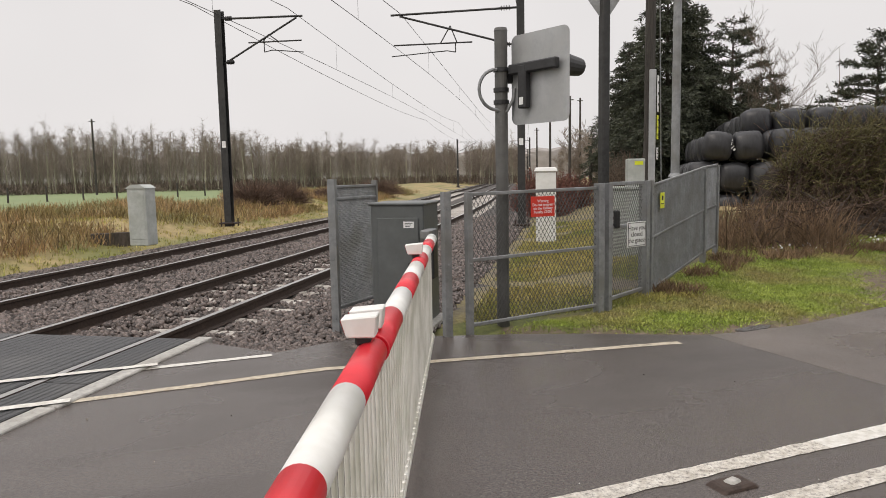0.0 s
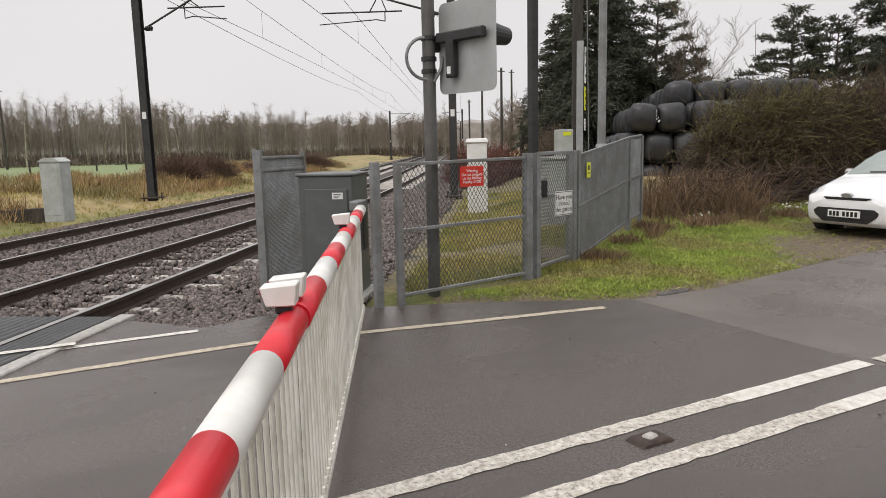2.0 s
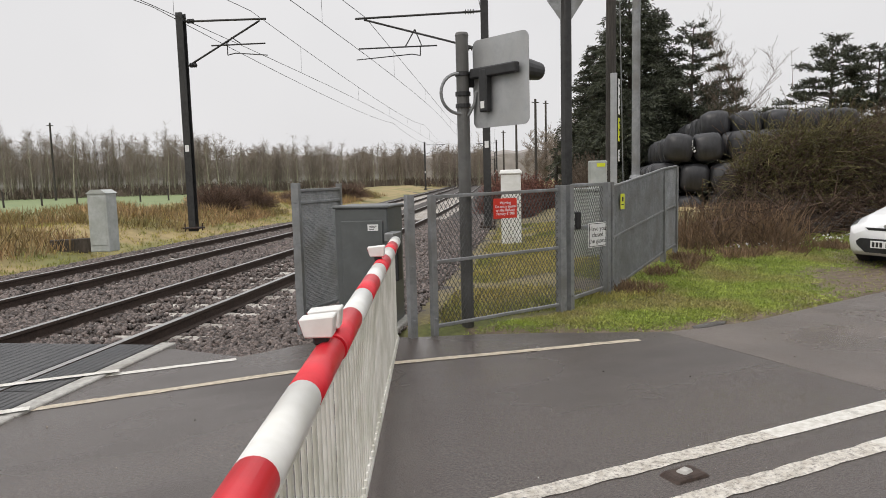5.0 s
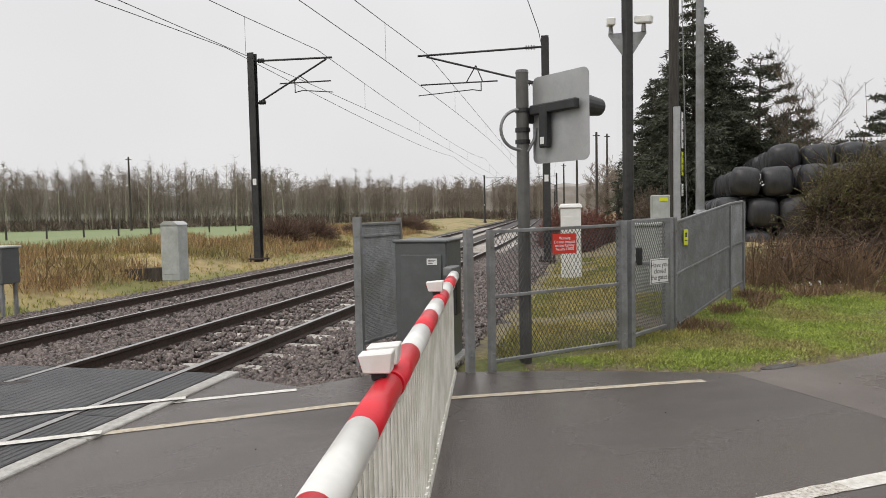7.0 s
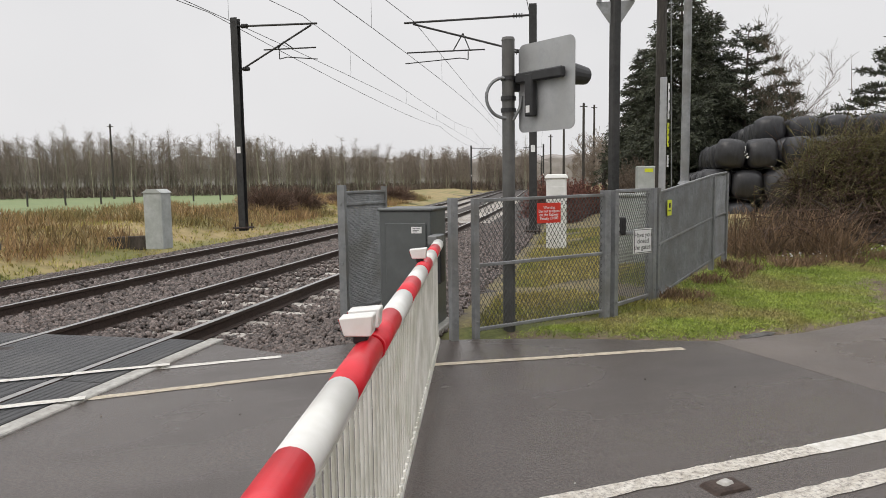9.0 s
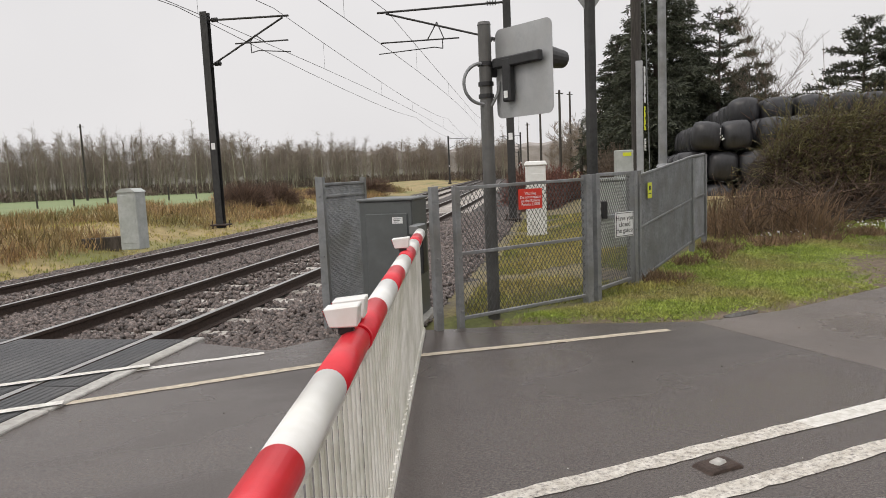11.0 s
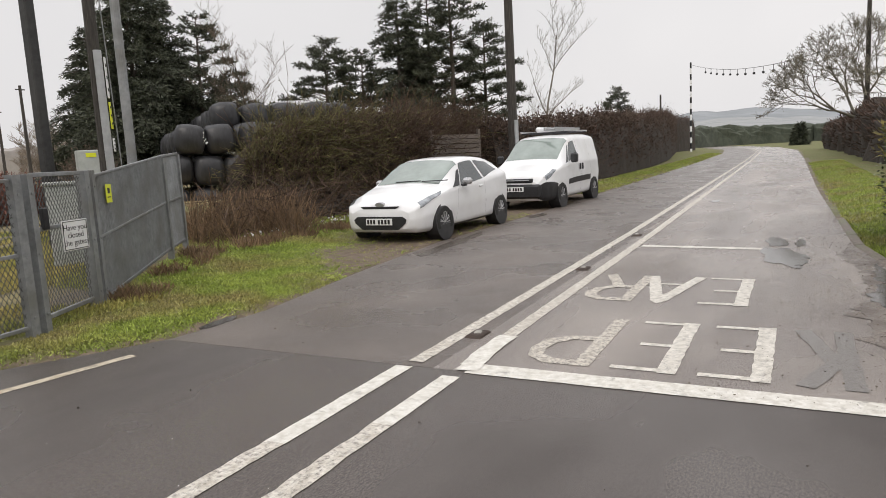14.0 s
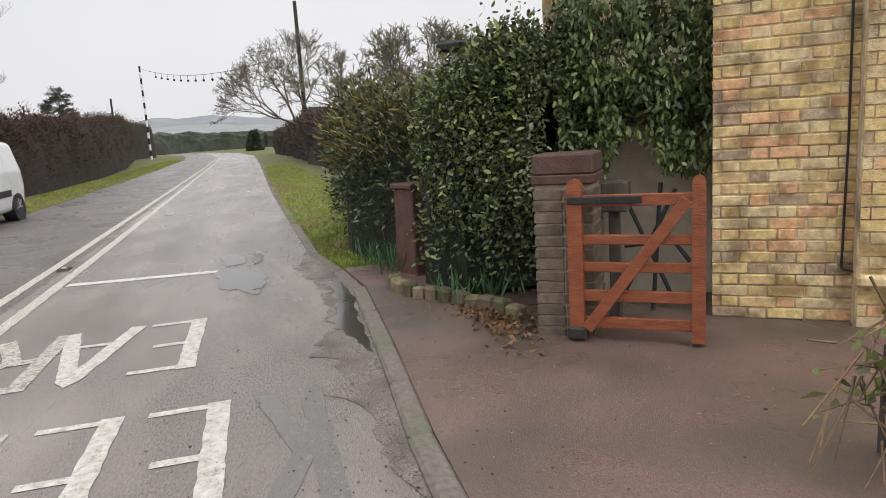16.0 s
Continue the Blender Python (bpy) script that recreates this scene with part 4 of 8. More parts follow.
def poles():
    # CCTV pole
    x, y = 8.16, 11.39
    e = thing("cctv_pole", "dark steel column carrying two white cameras", "pole", pose(x, y, gz(x, y)))
    bm = bmesh.new()
    B(bm, (0.17, 0.17, 5.6), (0, 0, 2.75), bevel=0.02)
    part("column", bm, M_DARKSTEEL, e)
    bm = bmesh.new()
    for sg in (-1, 1):
        prism(bm, [(sg * 0.09, 4.38), (sg * 0.36, 4.78), (sg * 0.36, 4.82), (sg * 0.09, 4.82)][::sg], -0.02, 0.02, pose(0, 0, 0, 90, 0, 0))
    bmesh.ops.rotate(bm, cent=(0, 0, 0), matrix=Matrix.Rotation(radians(-33), 3, "Z"), verts=bm.verts[:])
    bmesh.ops.recalc_face_normals(bm, faces=bm.faces[:])
    part("bracket", bm, M_GALV, e, "triangular grey bracket")
    for sg in (-1, 1):
        bm = bmesh.new()
        c = Matrix.Rotation(radians(-33), 4, "Z") @ Vector((sg * 0.31, 0, 5.05))
        B(bm, (0.16, 0.34, 0.15), tuple(c), (-8, 0, 150 if sg < 0 else -150), bevel=0.02)
        cam_part = part("cctv_camera", bm, M_WHITE, e, "white camera housing")
        bm = bmesh.new()
        cyl(bm, (c.x, c.y, 4.82), (c.x, c.y, 4.99), 0.05, 0.035, 10)
        part("stalk", bm, M_GALV, cam_part)
    # lighting column
    x, y = 8.45, 9.67
    e = thing("lamp_column", "pale grey galvanised steel lighting column", "pole", pose(x, y, gz(x, y)))
    bm = bmesh.new()
    cyl(bm, (0, 0, -0.05), (0, 0, 1.2), 0.085, 0.085, 16)
    cyl(bm, (0, 0, 1.2), (0, 0, 1.26), 0.12, 0.085, 16)
    cyl(bm, (0, 0, 1.26), (0, 0, 8.0), 0.075, 0.06, 16)
    part("column", bm, M_GALV, e)
    # telegraph pole with cable guard
    x, y = 9.72, 11.98
    e = thing("telegraph_pole", "dark wooden pole with grey cable guard and labels", "pole", pose(x, y, gz(x, y)))
    bm = bmesh.new()
    cyl(bm, (0, 0, -0.1), (0.02, 0, 9.0), 0.115, 0.095, 12)
    part("shaft", bm, M_WOODPOLE, e)
    bm = bmesh.new()
    B(bm, (0.14, 0.06, 3.4), (-0.02, -0.13, 1.7), (0, 0, -30), bevel=0.01)
    part("cable_guard", bm, M_GALV_LT, e, "grey cable guard")
    for k, (z, h, mm) in enumerate(((2.9, 0.75, M_SIGNWHITE), (2.2, 0.5, M_YELLOW), (1.65, 0.25, M_SIGNWHITE))):
        bm = bmesh.new()
        B(bm, (0.14, 0.012, h), (0.09, -0.17, z), (0, 0, 40), bevel=0.003)
        lp = part("label_plate", bm, mm, e, "narrow upright label plate")
        bm = bmesh.new()
        for j in range(3):
            B(bm, (0.07, 0.004, h * 0.08), (0.094, -0.179, z - h * 0.3 + j * h * 0.3), (0, 0, 40))
        part("label_bars", bm, M_TEXTB, lp)
    # thin stay wire and pipe beside it
    bm = bmesh.new()
    tube(bm, [(0.2, -0.2, 0.1), (0.12, -0.1, 6.5)], 0.012, 6)
    part("stay_wire", bm, M_GALV, e)
    # small cabinet beside the pole
    x, y = 8.68, 11.08
    e = thing("feeder_cabinet", "light grey cabinet with a small yellow label", "cabinet", pose(x, y, gz(x, y), 0, 0, -30))
    bm = bmesh.new()
    B(bm, (0.34, 0.3, 1.55), (0, 0, 0.77), bevel=0.015)
    part("body", bm, M_LTGREY, e)
    bm = bmesh.new()
    B(bm, (0.16, 0.004, 0.07), (0.05, -0.154, 1.46))
    part("label_plate", bm, M_YELLOW, e, "yellow label")
    x, y = 6.93, 9.15
    e = thing("equipment_cabinet", "pale grey metal equipment cabinet behind the gate", "cabinet", pose(x, y, gz(x, y), 0, 0, -33))
    bm = bmesh.new()
    B(bm, (0.52, 0.5, 1.08), (0, 0, 0.54), bevel=0.015)
    part("body", bm, M_LTGREY, e)
    bm = bmesh.new()
    B(bm, (0.58, 0.56, 0.05), (0, 0, 1.1), bevel=0.015)
    part("lid", bm, M_LTGREY, e)
    bm = bmesh.new()
    B(bm, (0.44, 0.012, 0.9), (0, -0.255, 0.54), bevel=0.004)
    part("door", bm, M_LTGREY, e)
    # white signalling cabinet beside the track
    x, y = 8.22, 13.72
    e = thing("location_cabinet", "white signalling cabinet with an overhanging lid", "cabinet", pose(x, y, gz(x, y), 0, 0, -30))
    bm = bmesh.new()
    B(bm, (0.46, 0.42, 1.6), (0, 0, 0.8), bevel=0.012)
    part("body", bm, M_WHITE, e)
    bm = bmesh.new()
    B(bm, (0.54, 0.5, 0.1), (0, 0, 1.66), bevel=0.02, taper=(0.85, 0.85))
    part("lid", bm, M_WHITE, e)
    bm = bmesh.new()
    B(bm, (0.38, 0.012, 0.95), (0, -0.214, 0.95), bevel=0.004)
    part("door", bm, M_WHITE, e)
    # grey cabinet across the tracks with a sloping roof
    x, y = -0.5, 19.6
    e = thing("trackside_cabinet", "grey trackside cabinet with a shallow pitched roof", "cabinet", pose(x, y, 0.0, 0, 0, -33))
    e.scale = (0.86, 0.86, 1.0)
    bm = bmesh.new()
    B(bm, (0.62, 0.5, 1.5), (0, 0, 0.66), bevel=0.012)
    part("body", bm, M_LTGREY, e)
    bm = bmesh.new()
    prism(bm, [(-0.34, 0), (0.34, 0), (0.16, 0.1), (-0.16, 0.1)], -0.28, 0.28, pose(0, 0, 1.4, 90))
    part("roof", bm, M_LTGREY, e)
    bm = bmesh.new()
    B(bm, (0.5, 0.012, 1.25), (0, -0.255, 0.7), bevel=0.004)
    part("door", bm, M_LTGREY, e)
    x, y = -1.35, 20.6
    e = thing("timber_retaining_edge", "low brown timber retaining boards in the grass", "timber edge", pose(x, y, gz(x, y), 0, 0, 10))
    bm = bmesh.new()
    B(bm, (1.0, 0.08, 0.4), (0, 0, 0.16), bevel=0.02)
    part("board", bm, M_BARK, e)
    # cabinet on legs at the far side of the crossing
    x, y = -3.5, 14.6
    e = thing("cabinet_on_legs", "dark grey control cabinet on steel legs", "cabinet", pose(x, y, -0.05, 0, 0, -33))
    bm = bmesh.new()
    B(bm, (1.0, 0.4, 0.66), (-0.1, 0, 0.82), bevel=0.012)
    part("body", bm, M_CABGREY, e)
    bm = bmesh.new()
    B(bm, (1.06, 0.46, 0.04), (-0.1, 0, 1.17), bevel=0.01)
    part("lid", bm, M_LTGREY, e)
    for xx in (-0.5, 0.32):
        for yy in (-0.15, 0.15):
            bm = bmesh.new()
            B(bm, (0.06, 0.06, 0.65), (xx, yy, 0.2), bevel=0.005)
            part("leg", bm, M_GALV, e)
    bm = bmesh.new()
    for k in range(6):
        tube(bm, [(-0.3 + 0.09 * k, 0, 0.5), (-0.25 + 0.08 * k, 0.03 * (k % 3), 0.2), (-0.28 + 0.09 * k, 0, -0.05)], 0.018, 6)
    part("cable", bm, M_BLACK, e, "black cables")


poles()


# ---------------------------------------------------------------- overhead line
def mast(x, y, z0, top, arm, side, name="electrification_mast", detail=True, turn=-30.5, w=0.22):
    """An I-section mast; side +1: the arm reaches east. arm: tube height, strut foot, reach, register height, wire height."""
    e = thing(name, "dark weathered steel overhead line mast with bracket arm", "mast", pose(x, y, z0, 0, 0, turn), group="overhead line masts")
    bm = bmesh.new()
    B(bm, (w, 0.02, top), (0, w / 2, top / 2), bevel=0.003)
    B(bm, (w, 0.02, top), (0, -w / 2, top / 2), bevel=0.003)
    B(bm, (0.016, w, top), (0, 0, top / 2))
    part("column", bm, M_DARKSTEEL, e)
    bm = bmesh.new()
    B(bm, (0.5, 0.5, 0.05), (0, 0, 0.1), bevel=0.01)
    for a in (-1, 1):
        for b in (-1, 1):
            cyl(bm, (a * 0.19, b * 0.19, 0), (a * 0.19, b * 0.19, 0.24), 0.02, 0.02, 8)
    part("base_plate", bm, M_RUST, e)
    th, sf, reach, reg, wire = arm
    s = side
    bm = bmesh.new()
    cyl(bm, (0, 0, th), (s * reach, 0, th - 0.04), 0.032, 0.032, 8)
    part("top_tube", bm, M_DARKSTEEL, e)
    bm = bmesh.new()
    cyl(bm, (0, 0, sf), (s * reach * 0.93, 0, th - 0.08), 0.03, 0.03, 8)
    part("strut", bm, M_DARKSTEEL, e)
    if detail:
        for f, zz in ((0.08, th), (0.08, sf + 0.07 * (th - sf))):
            bm = bmesh.new()
            cyl(bm, (s * reach * f, 0, zz), (s * reach * (f + 0.08), 0, zz), 0.03, 0.03, 8)
            for k in range(4):
                q = s * reach * (f + 0.02 * k)
                cyl(bm, (q, 0, zz), (q + s * 0.025, 0, zz), 0.07, 0.07, 10)
            part("insulator", bm, M_DARKSTEEL, e)
        bm = bmesh.new()
        a0, a1 = s * reach * 0.42, s * reach * 0.98
        cyl(bm, (a0 - s * 0.2, 0, reg), (a1, 0, reg), 0.022, 0.022, 8)
        cyl(bm, (a0 + s * 0.25, 0, reg), (a0 + s * 0.45, 0, sf + (th - sf) * 0.62), 0.018, 0.018, 6)
        cyl(bm, (a0 + s * 0.75, 0, reg), (a0 + s * 0.45, 0, sf + (th - sf) * 0.62), 0.018, 0.018, 6)
        part("register_tube", bm, M_DARKSTEEL, e)
        bm = bmesh.new()
        tube(bm, [(a0 + s * 0.3, 0, reg), (a0 + s * 0.3, 0, wire + 0.05), (a0 + s * 0.55, 0, wire + 0.1), (s * reach, 0, wire)], 0.016, 6)
        part("register_arm", bm, M_DARKSTEEL, e)
    bm = bmesh.new()
    B(bm, (0.12, 0.006, 0.2), (0, -w / 2 - 0.014, 2.55))
    part("number_plate", bm, M_SIGNWHITE, e, "small white plate")
    return e


LM, RM = (1.92, 22.45), (9.95, 18.05)
mast(*LM, 0.12, 6.6, (6.35, 4.95, 2.65, 5.6, 5.25), 1)
mast(*RM, -0.02, 6.72, (6.42, 5.3, 3.85, 5.5, 5.18), -1)
for k, s in enumerate((98, 145, 195, 250, 310)):
    for u, sd in ((-11.4, 1), (-1.2, -1)):
        p = track(u, s)
        mast(p.x, p.y, -0.1, 6.8, (6.4, 5.0, 2.9, 5.6, 5.25), sd, detail=False, turn=-math.degrees(heading(s)))


def overhead_wires():
    """Contact wire, carrying wire and droppers over each track."""
    def place(uu, s, z):
        p = track(uu, s, z)
        return p
    for u, z_c, z_m, s_sup in ((-8.2, 5.48, 6.62, 19.9), (-5.0, 5.36, 6.5, 21.0)):
        sup = [s_sup - 92, s_sup - 46, s_sup, s_sup + 46, s_sup + 92, s_sup + 140, s_sup + 195, s_sup + 255]
        e = thing("overhead_wire", "thin dark contact and carrying wires above a track", "overhead wire", kind="structure")
        bm = bmesh.new()
        mes, con, drops = [], [], []
        for a, b in zip(sup, sup[1:]):
            for k in range(10):
                f = k / 10
                s = a + (b - a) * f
                sag = 0.6 * 4 * f * (1 - f)
                mes.append(place(u, s, z_m - sag))
                con.append(place(u, s, z_c))
                if k in (1, 3, 5, 7, 9):
                    drops.append((mes[-1], con[-1]))
        tube(bm, mes, 0.009, 5)
        part("carrying_wire", bm, M_DARKSTEEL, e)
        bm = bmesh.new()
        tube(bm, con, 0.008, 5)
        part("contact_wire", bm, M_DARKSTEEL, e)
        for p, q in drops:
            if 0 < p.y < 120:
                bm = bmesh.new()
                cyl(bm, p, q, 0.004, 0.004, 4)
                part("dropper", bm, M_DARKSTEEL, e)
    for u, z in ((-11.3, 6.92), (-1.5, 6.75)):
        bm = bmesh.new()
        pts = []
        for a in (-70, -26, 20, 66, 112, 160, 215):
            for k in range(8):
                f = k / 8
                pts.append(track(u, a + 46 * f, z - 0.5 * 4 * f * (1 - f)))
        tube(bm, pts, 0.011, 5)
        tagged(part("earth_wire", bm, M_DARKSTEEL), "thin dark return wire between mast tops", "overhead wire", kind="structure")


overhead_wires()

# far wooden poles along the line and in the field
for k, (a, d, h) in enumerate(((29.9, 95, 8), (31.0, 70, 7.5), (32.6, 62, 8.5), (33.4, 78, 10), (-4.7, 95, 9.5), (34.3, 44, 3.2))):
    x, y = d * math.sin(radians(a)), d * math.cos(radians(a))
    e = thing("distant_pole", "slim dark wooden line pole far off", "pole", pose(x, y, -0.2))
    bm = bmesh.new()
    cyl(bm, (0, 0, 0), (0, 0, h), 0.14, 0.1, 8)
    part("shaft", bm, M_WOODPOLE, e)
    bm = bmesh.new()
    B(bm, (0.7, 0.08, 0.08), (0, 0, h - 0.3))
    part("crossarm", bm, M_WOODPOLE, e)

for k in range(13):
    x, y = -17.0 + 2.6 * k, 62.0 + 1.4 * k
    e = thing("field_fence_post", "short weathered wooden fence post at the field edge", "fence post", pose(x, y, gz(x, y), 0, 0, 20 * k), group="field fence posts")
    bm = bmesh.new()
    cyl(bm, (0, 0, -0.2), (0.04 * (k % 3 - 1), 0.03, 1.15 + 0.06 * (k % 4)), 0.085, 0.07, 8)
    part("shaft", bm, M_WOODPOLE, e)

# ---------------------------------------------------------------- plants
RNG = np.random.default_rng(7)


def leaves(name, P, N, L, W, material, parent=None, label="", fold=0.12):
    """Broad oval leaves with six corners each."""
    n = len(P)
    N = N / (np.linalg.norm(N, axis=1, keepdims=True) + 1e-9)
    S = np.cross(N, RNG.normal(size=(n, 3)))
    S /= (np.linalg.norm(S, axis=1, keepdims=True) + 1e-9)
    U = np.cross(S, N)
    L, W = np.broadcast_to(L, (n,))[:, None], np.broadcast_to(W, (n,))[:, None]
    V = np.stack([P, P + N * L * 0.28 + S * W * 0.46 + U * W * fold, P + N * L * 0.68 + S * W * 0.42 + U * W * fold, P + N * L,
                  P + N * L * 0.68 - S * W * 0.42 + U * W * fold, P + N * L * 0.28 - S * W * 0.46 + U * W * fold], 1)
    me = bpy.data.meshes.new(name)
    me.vertices.add(n * 6)
    me.vertices.foreach_set("co", V.reshape(-1).astype(np.float32))
    me.loops.add(n * 6)
    me.loops.foreach_set("vertex_index", np.arange(n * 6).astype(np.int32))
    me.polygons.add(n)
    me.polygons.foreach_set("loop_start", (np.arange(n) * 6).astype(np.int32))
    me.update(calc_edges=True)
    me.materials.append(material)
    ob = new(name, me)
    ob.parent = parent
    return tagged(ob, label)


def cards(name, P, N, L, W, material, parent=None, label="", fold=0.25):
    """Leaves: bent diamonds at places P, along directions N, of length L and width W (arrays)."""
    n = len(P)
    N = N / (np.linalg.norm(N, axis=1, keepdims=True) + 1e-9)
    R = RNG.normal(size=(n, 3))
    S = np.cross(N, R)
    S /= (np.linalg.norm(S, axis=1, keepdims=True) + 1e-9)
    U = np.cross(S, N)
    L, W = np.broadcast_to(L, (n,))[:, None], np.broadcast_to(W, (n,))[:, None]
    V = np.empty((n, 4, 3))
    V[:, 0] = P
    V[:, 1] = P + N * L * 0.5 + S * W * 0.5 + U * W * fold
    V[:, 2] = P + N * L
    V[:, 3] = P + N * L * 0.5 - S * W * 0.5 + U * W * fold
    F = np.arange(n * 4).reshape(n, 4)
    me = bpy.data.meshes.new(name)
    me.vertices.add(n * 4)
    me.vertices.foreach_set("co", V.reshape(-1).astype(np.float32))
    me.loops.add(n * 4)
    me.loops.foreach_set("vertex_index", F.reshape(-1).astype(np.int32))
    me.polygons.add(n)
    me.polygons.foreach_set("loop_start", (np.arange(n) * 4).astype(np.int32))
    me.update(calc_edges=True)
    me.materials.append(material)
    ob = new(name, me)
    if parent is not None:
        ob.parent = parent
    if label:
        tagged(ob, label)
    return ob


def sticks(name, A, Bq, r1, r2, material, parent=None, label="", n_side=3):
    """Thin tapered twigs from places A to places B (arrays)."""
    n = len(A)
    D = Bq - A
    R = RNG.normal(size=(n, 3))
    S = np.cross(D, R)
    S /= (np.linalg.norm(S, axis=1, keepdims=True) + 1e-9)
    U = np.cross(D, S)
    U /= (np.linalg.norm(U, axis=1, keepdims=True) + 1e-9)
    r1, r2 = np.broadcast_to(r1, (n,))[:, None], np.broadcast_to(r2, (n,))[:, None]
    V = np.empty((n, 2 * n_side, 3))
    for k in range(n_side):
        a = 2 * math.pi * k / n_side
        o = S * math.cos(a) + U * math.sin(a)
        V[:, k] = A + o * r1
        V[:, n_side + k] = Bq + o * r2
    q = np.array([[k, (k + 1) % n_side, n_side + (k + 1) % n_side, n_side + k] for k in range(n_side)])
    F = (np.arange(n)[:, None, None] * 2 * n_side + q[None]).reshape(-1, 4)
    me = bpy.data.meshes.new(name)
    me.vertices.add(n * 2 * n_side)
    me.vertices.foreach_set("co", V.reshape(-1).astype(np.float32))
    me.loops.add(len(F) * 4)
    me.loops.foreach_set("vertex_index", F.reshape(-1).astype(np.int32))
    me.polygons.add(len(F))
    me.polygons.foreach_set("loop_start", (np.arange(len(F)) * 4).astype(np.int32))
    me.update(calc_edges=True)
    me.materials.append(material)
    ob = new(name, me)
    if parent is not None:
        ob.parent = parent
    if label:
        tagged(ob, label)
    return ob


def grow(base, height, r0, levels, spread, nb, seed, up=0.35, first=0.3, ratio=(0.4, 0.62)):
    """Limbs of a bare tree: arrays of starts, ends, radii."""
    rnd = random.Random(seed)
    A, E, R1, R2 = [], [], [], []
    def limb(p, d, length, r, lv):
        steps = 4 if lv < 2 else 2
        q = p.copy()
        for k in range(steps):
            d = (d + Vector((rnd.gauss(0, 0.12), rnd.gauss(0, 0.12), rnd.gauss(0, 0.08)))).normalized()
            nq = q + d * (length / steps)
            ra = r * (1 - 0.7 * k / steps)
            rb = r * (1 - 0.7 * (k + 1) / steps)
            A.append(tuple(q)); E.append(tuple(nq)); R1.append(ra); R2.append(rb)
            if lv < levels and (lv > 0 or (k + 1) / steps > first):
                for _ in range(nb):
                    t = rnd.random()
                    o = q.lerp(nq, t)
                    a = rnd.random() * 2 * math.pi
                    nd = (d * (1 - spread) + Vector((math.cos(a), math.sin(a), up)) * spread).normalized()
                    limb(o, nd, length * rnd.uniform(*ratio), rb * rnd.uniform(0.45, 0.65), lv + 1)
            q = nq
    limb(Vector(base), Vector((0, 0, 1)), height * 0.8, r0, 0)
    return np.array(A), np.array(E), np.array(R1), np.array(R2)


def bare_tree(name, x, y, h, label, seed, r0=0.16, material=None, levels=3, spread=0.62, nb=3, up=0.45, rmin=0.008, first=0.2, ratio=(0.4, 0.62)):
    e = thing(name, label, "tree")
    A, E, R1, R2 = grow((x, y, gz(x, y) - 0.1), h, r0, levels, spread, nb, seed, up, first, ratio)
    big = R1 > r0 * 0.22
    mm = material or M_TWIG
    sticks("trunk", A[big], E[big], R1[big], R2[big], mm, e, n_side=6)
    sticks("crown", A[~big], E[~big], np.maximum(R1[~big], rmin), np.maximum(R2[~big], rmin * 0.7), mm, e)
    return e


def forked_tree(name, x, y, h, label, seed, r0=0.2, wide=0.6, material=None, trunk=0.24):
    """A bare broadleaf tree that forks again and again into a rounded crown of fine twigs."""
    rnd = random.Random(seed)
    A, E, R1, R2 = [], [], [], []

    def limb(p, d, length, r, lv):
        q = p
        for k in range(3):
            d = (d + Vector((rnd.gauss(0, 0.17), rnd.gauss(0, 0.17), rnd.gauss(0, 0.1) + (0.05 if lv > 1 else 0)))).normalized()
            nq = q + d * (length / 3)
            A.append(tuple(q)); E.append(tuple(nq)); R1.append(r * (1 - 0.12 * k)); R2.append(r * (0.88 - 0.12 * k))
            if lv > 1:
                for _ in range(2 if lv < 6 else 3):
                    s = (d * 0.5 + Vector((rnd.gauss(0, 0.6), rnd.gauss(0, 0.6), rnd.gauss(0.1, 0.4)))).normalized()
                    o = q.lerp(nq, rnd.random())
                    A.append(tuple(o)); E.append(tuple(o + s * length * rnd.uniform(0.25, 0.6))); R1.append(r * 0.3); R2.append(r * 0.15)
            q = nq
        if lv < 7:
            n = 3 if lv < 2 or rnd.random() < 0.3 else 2
            a0 = rnd.random() * 2 * math.pi
            side = d.orthogonal().normalized()
            for i in range(n):
                ax = Matrix.Rotation(a0 + 2 * math.pi * i / n, 3, d) @ side
                ang = wide * rnd.uniform(0.6, 1.15)
                limb(q, (d * math.cos(ang) + ax * math.sin(ang)).normalized(), length * rnd.uniform(0.68, 0.88), r * 0.64, lv + 1)
    z0 = gz(x, y) - 0.1
    limb(Vector((x, y, z0)), Vector((0, 0, 1)), h * trunk, r0, 0)
    A, E, R1, R2 = np.array(A), np.array(E), np.array(R1), np.array(R2)
    k = h / (E[:, 2].max() - z0)
    o = np.array([x, y, z0])
    A, E = o + (A - o) * k, o + (E - o) * k
    e = thing(name, label, "tree")
    big = R1 > r0 * 0.2
    sticks("trunk", A[big], E[big], R1[big], R2[big], material or M_TWIG, e, n_side=6)
    sticks("crown", A[~big], E[~big], np.maximum(R1[~big], 0.009), np.maximum(R2[~big], 0.006), material or M_TWIG, e)
    return e


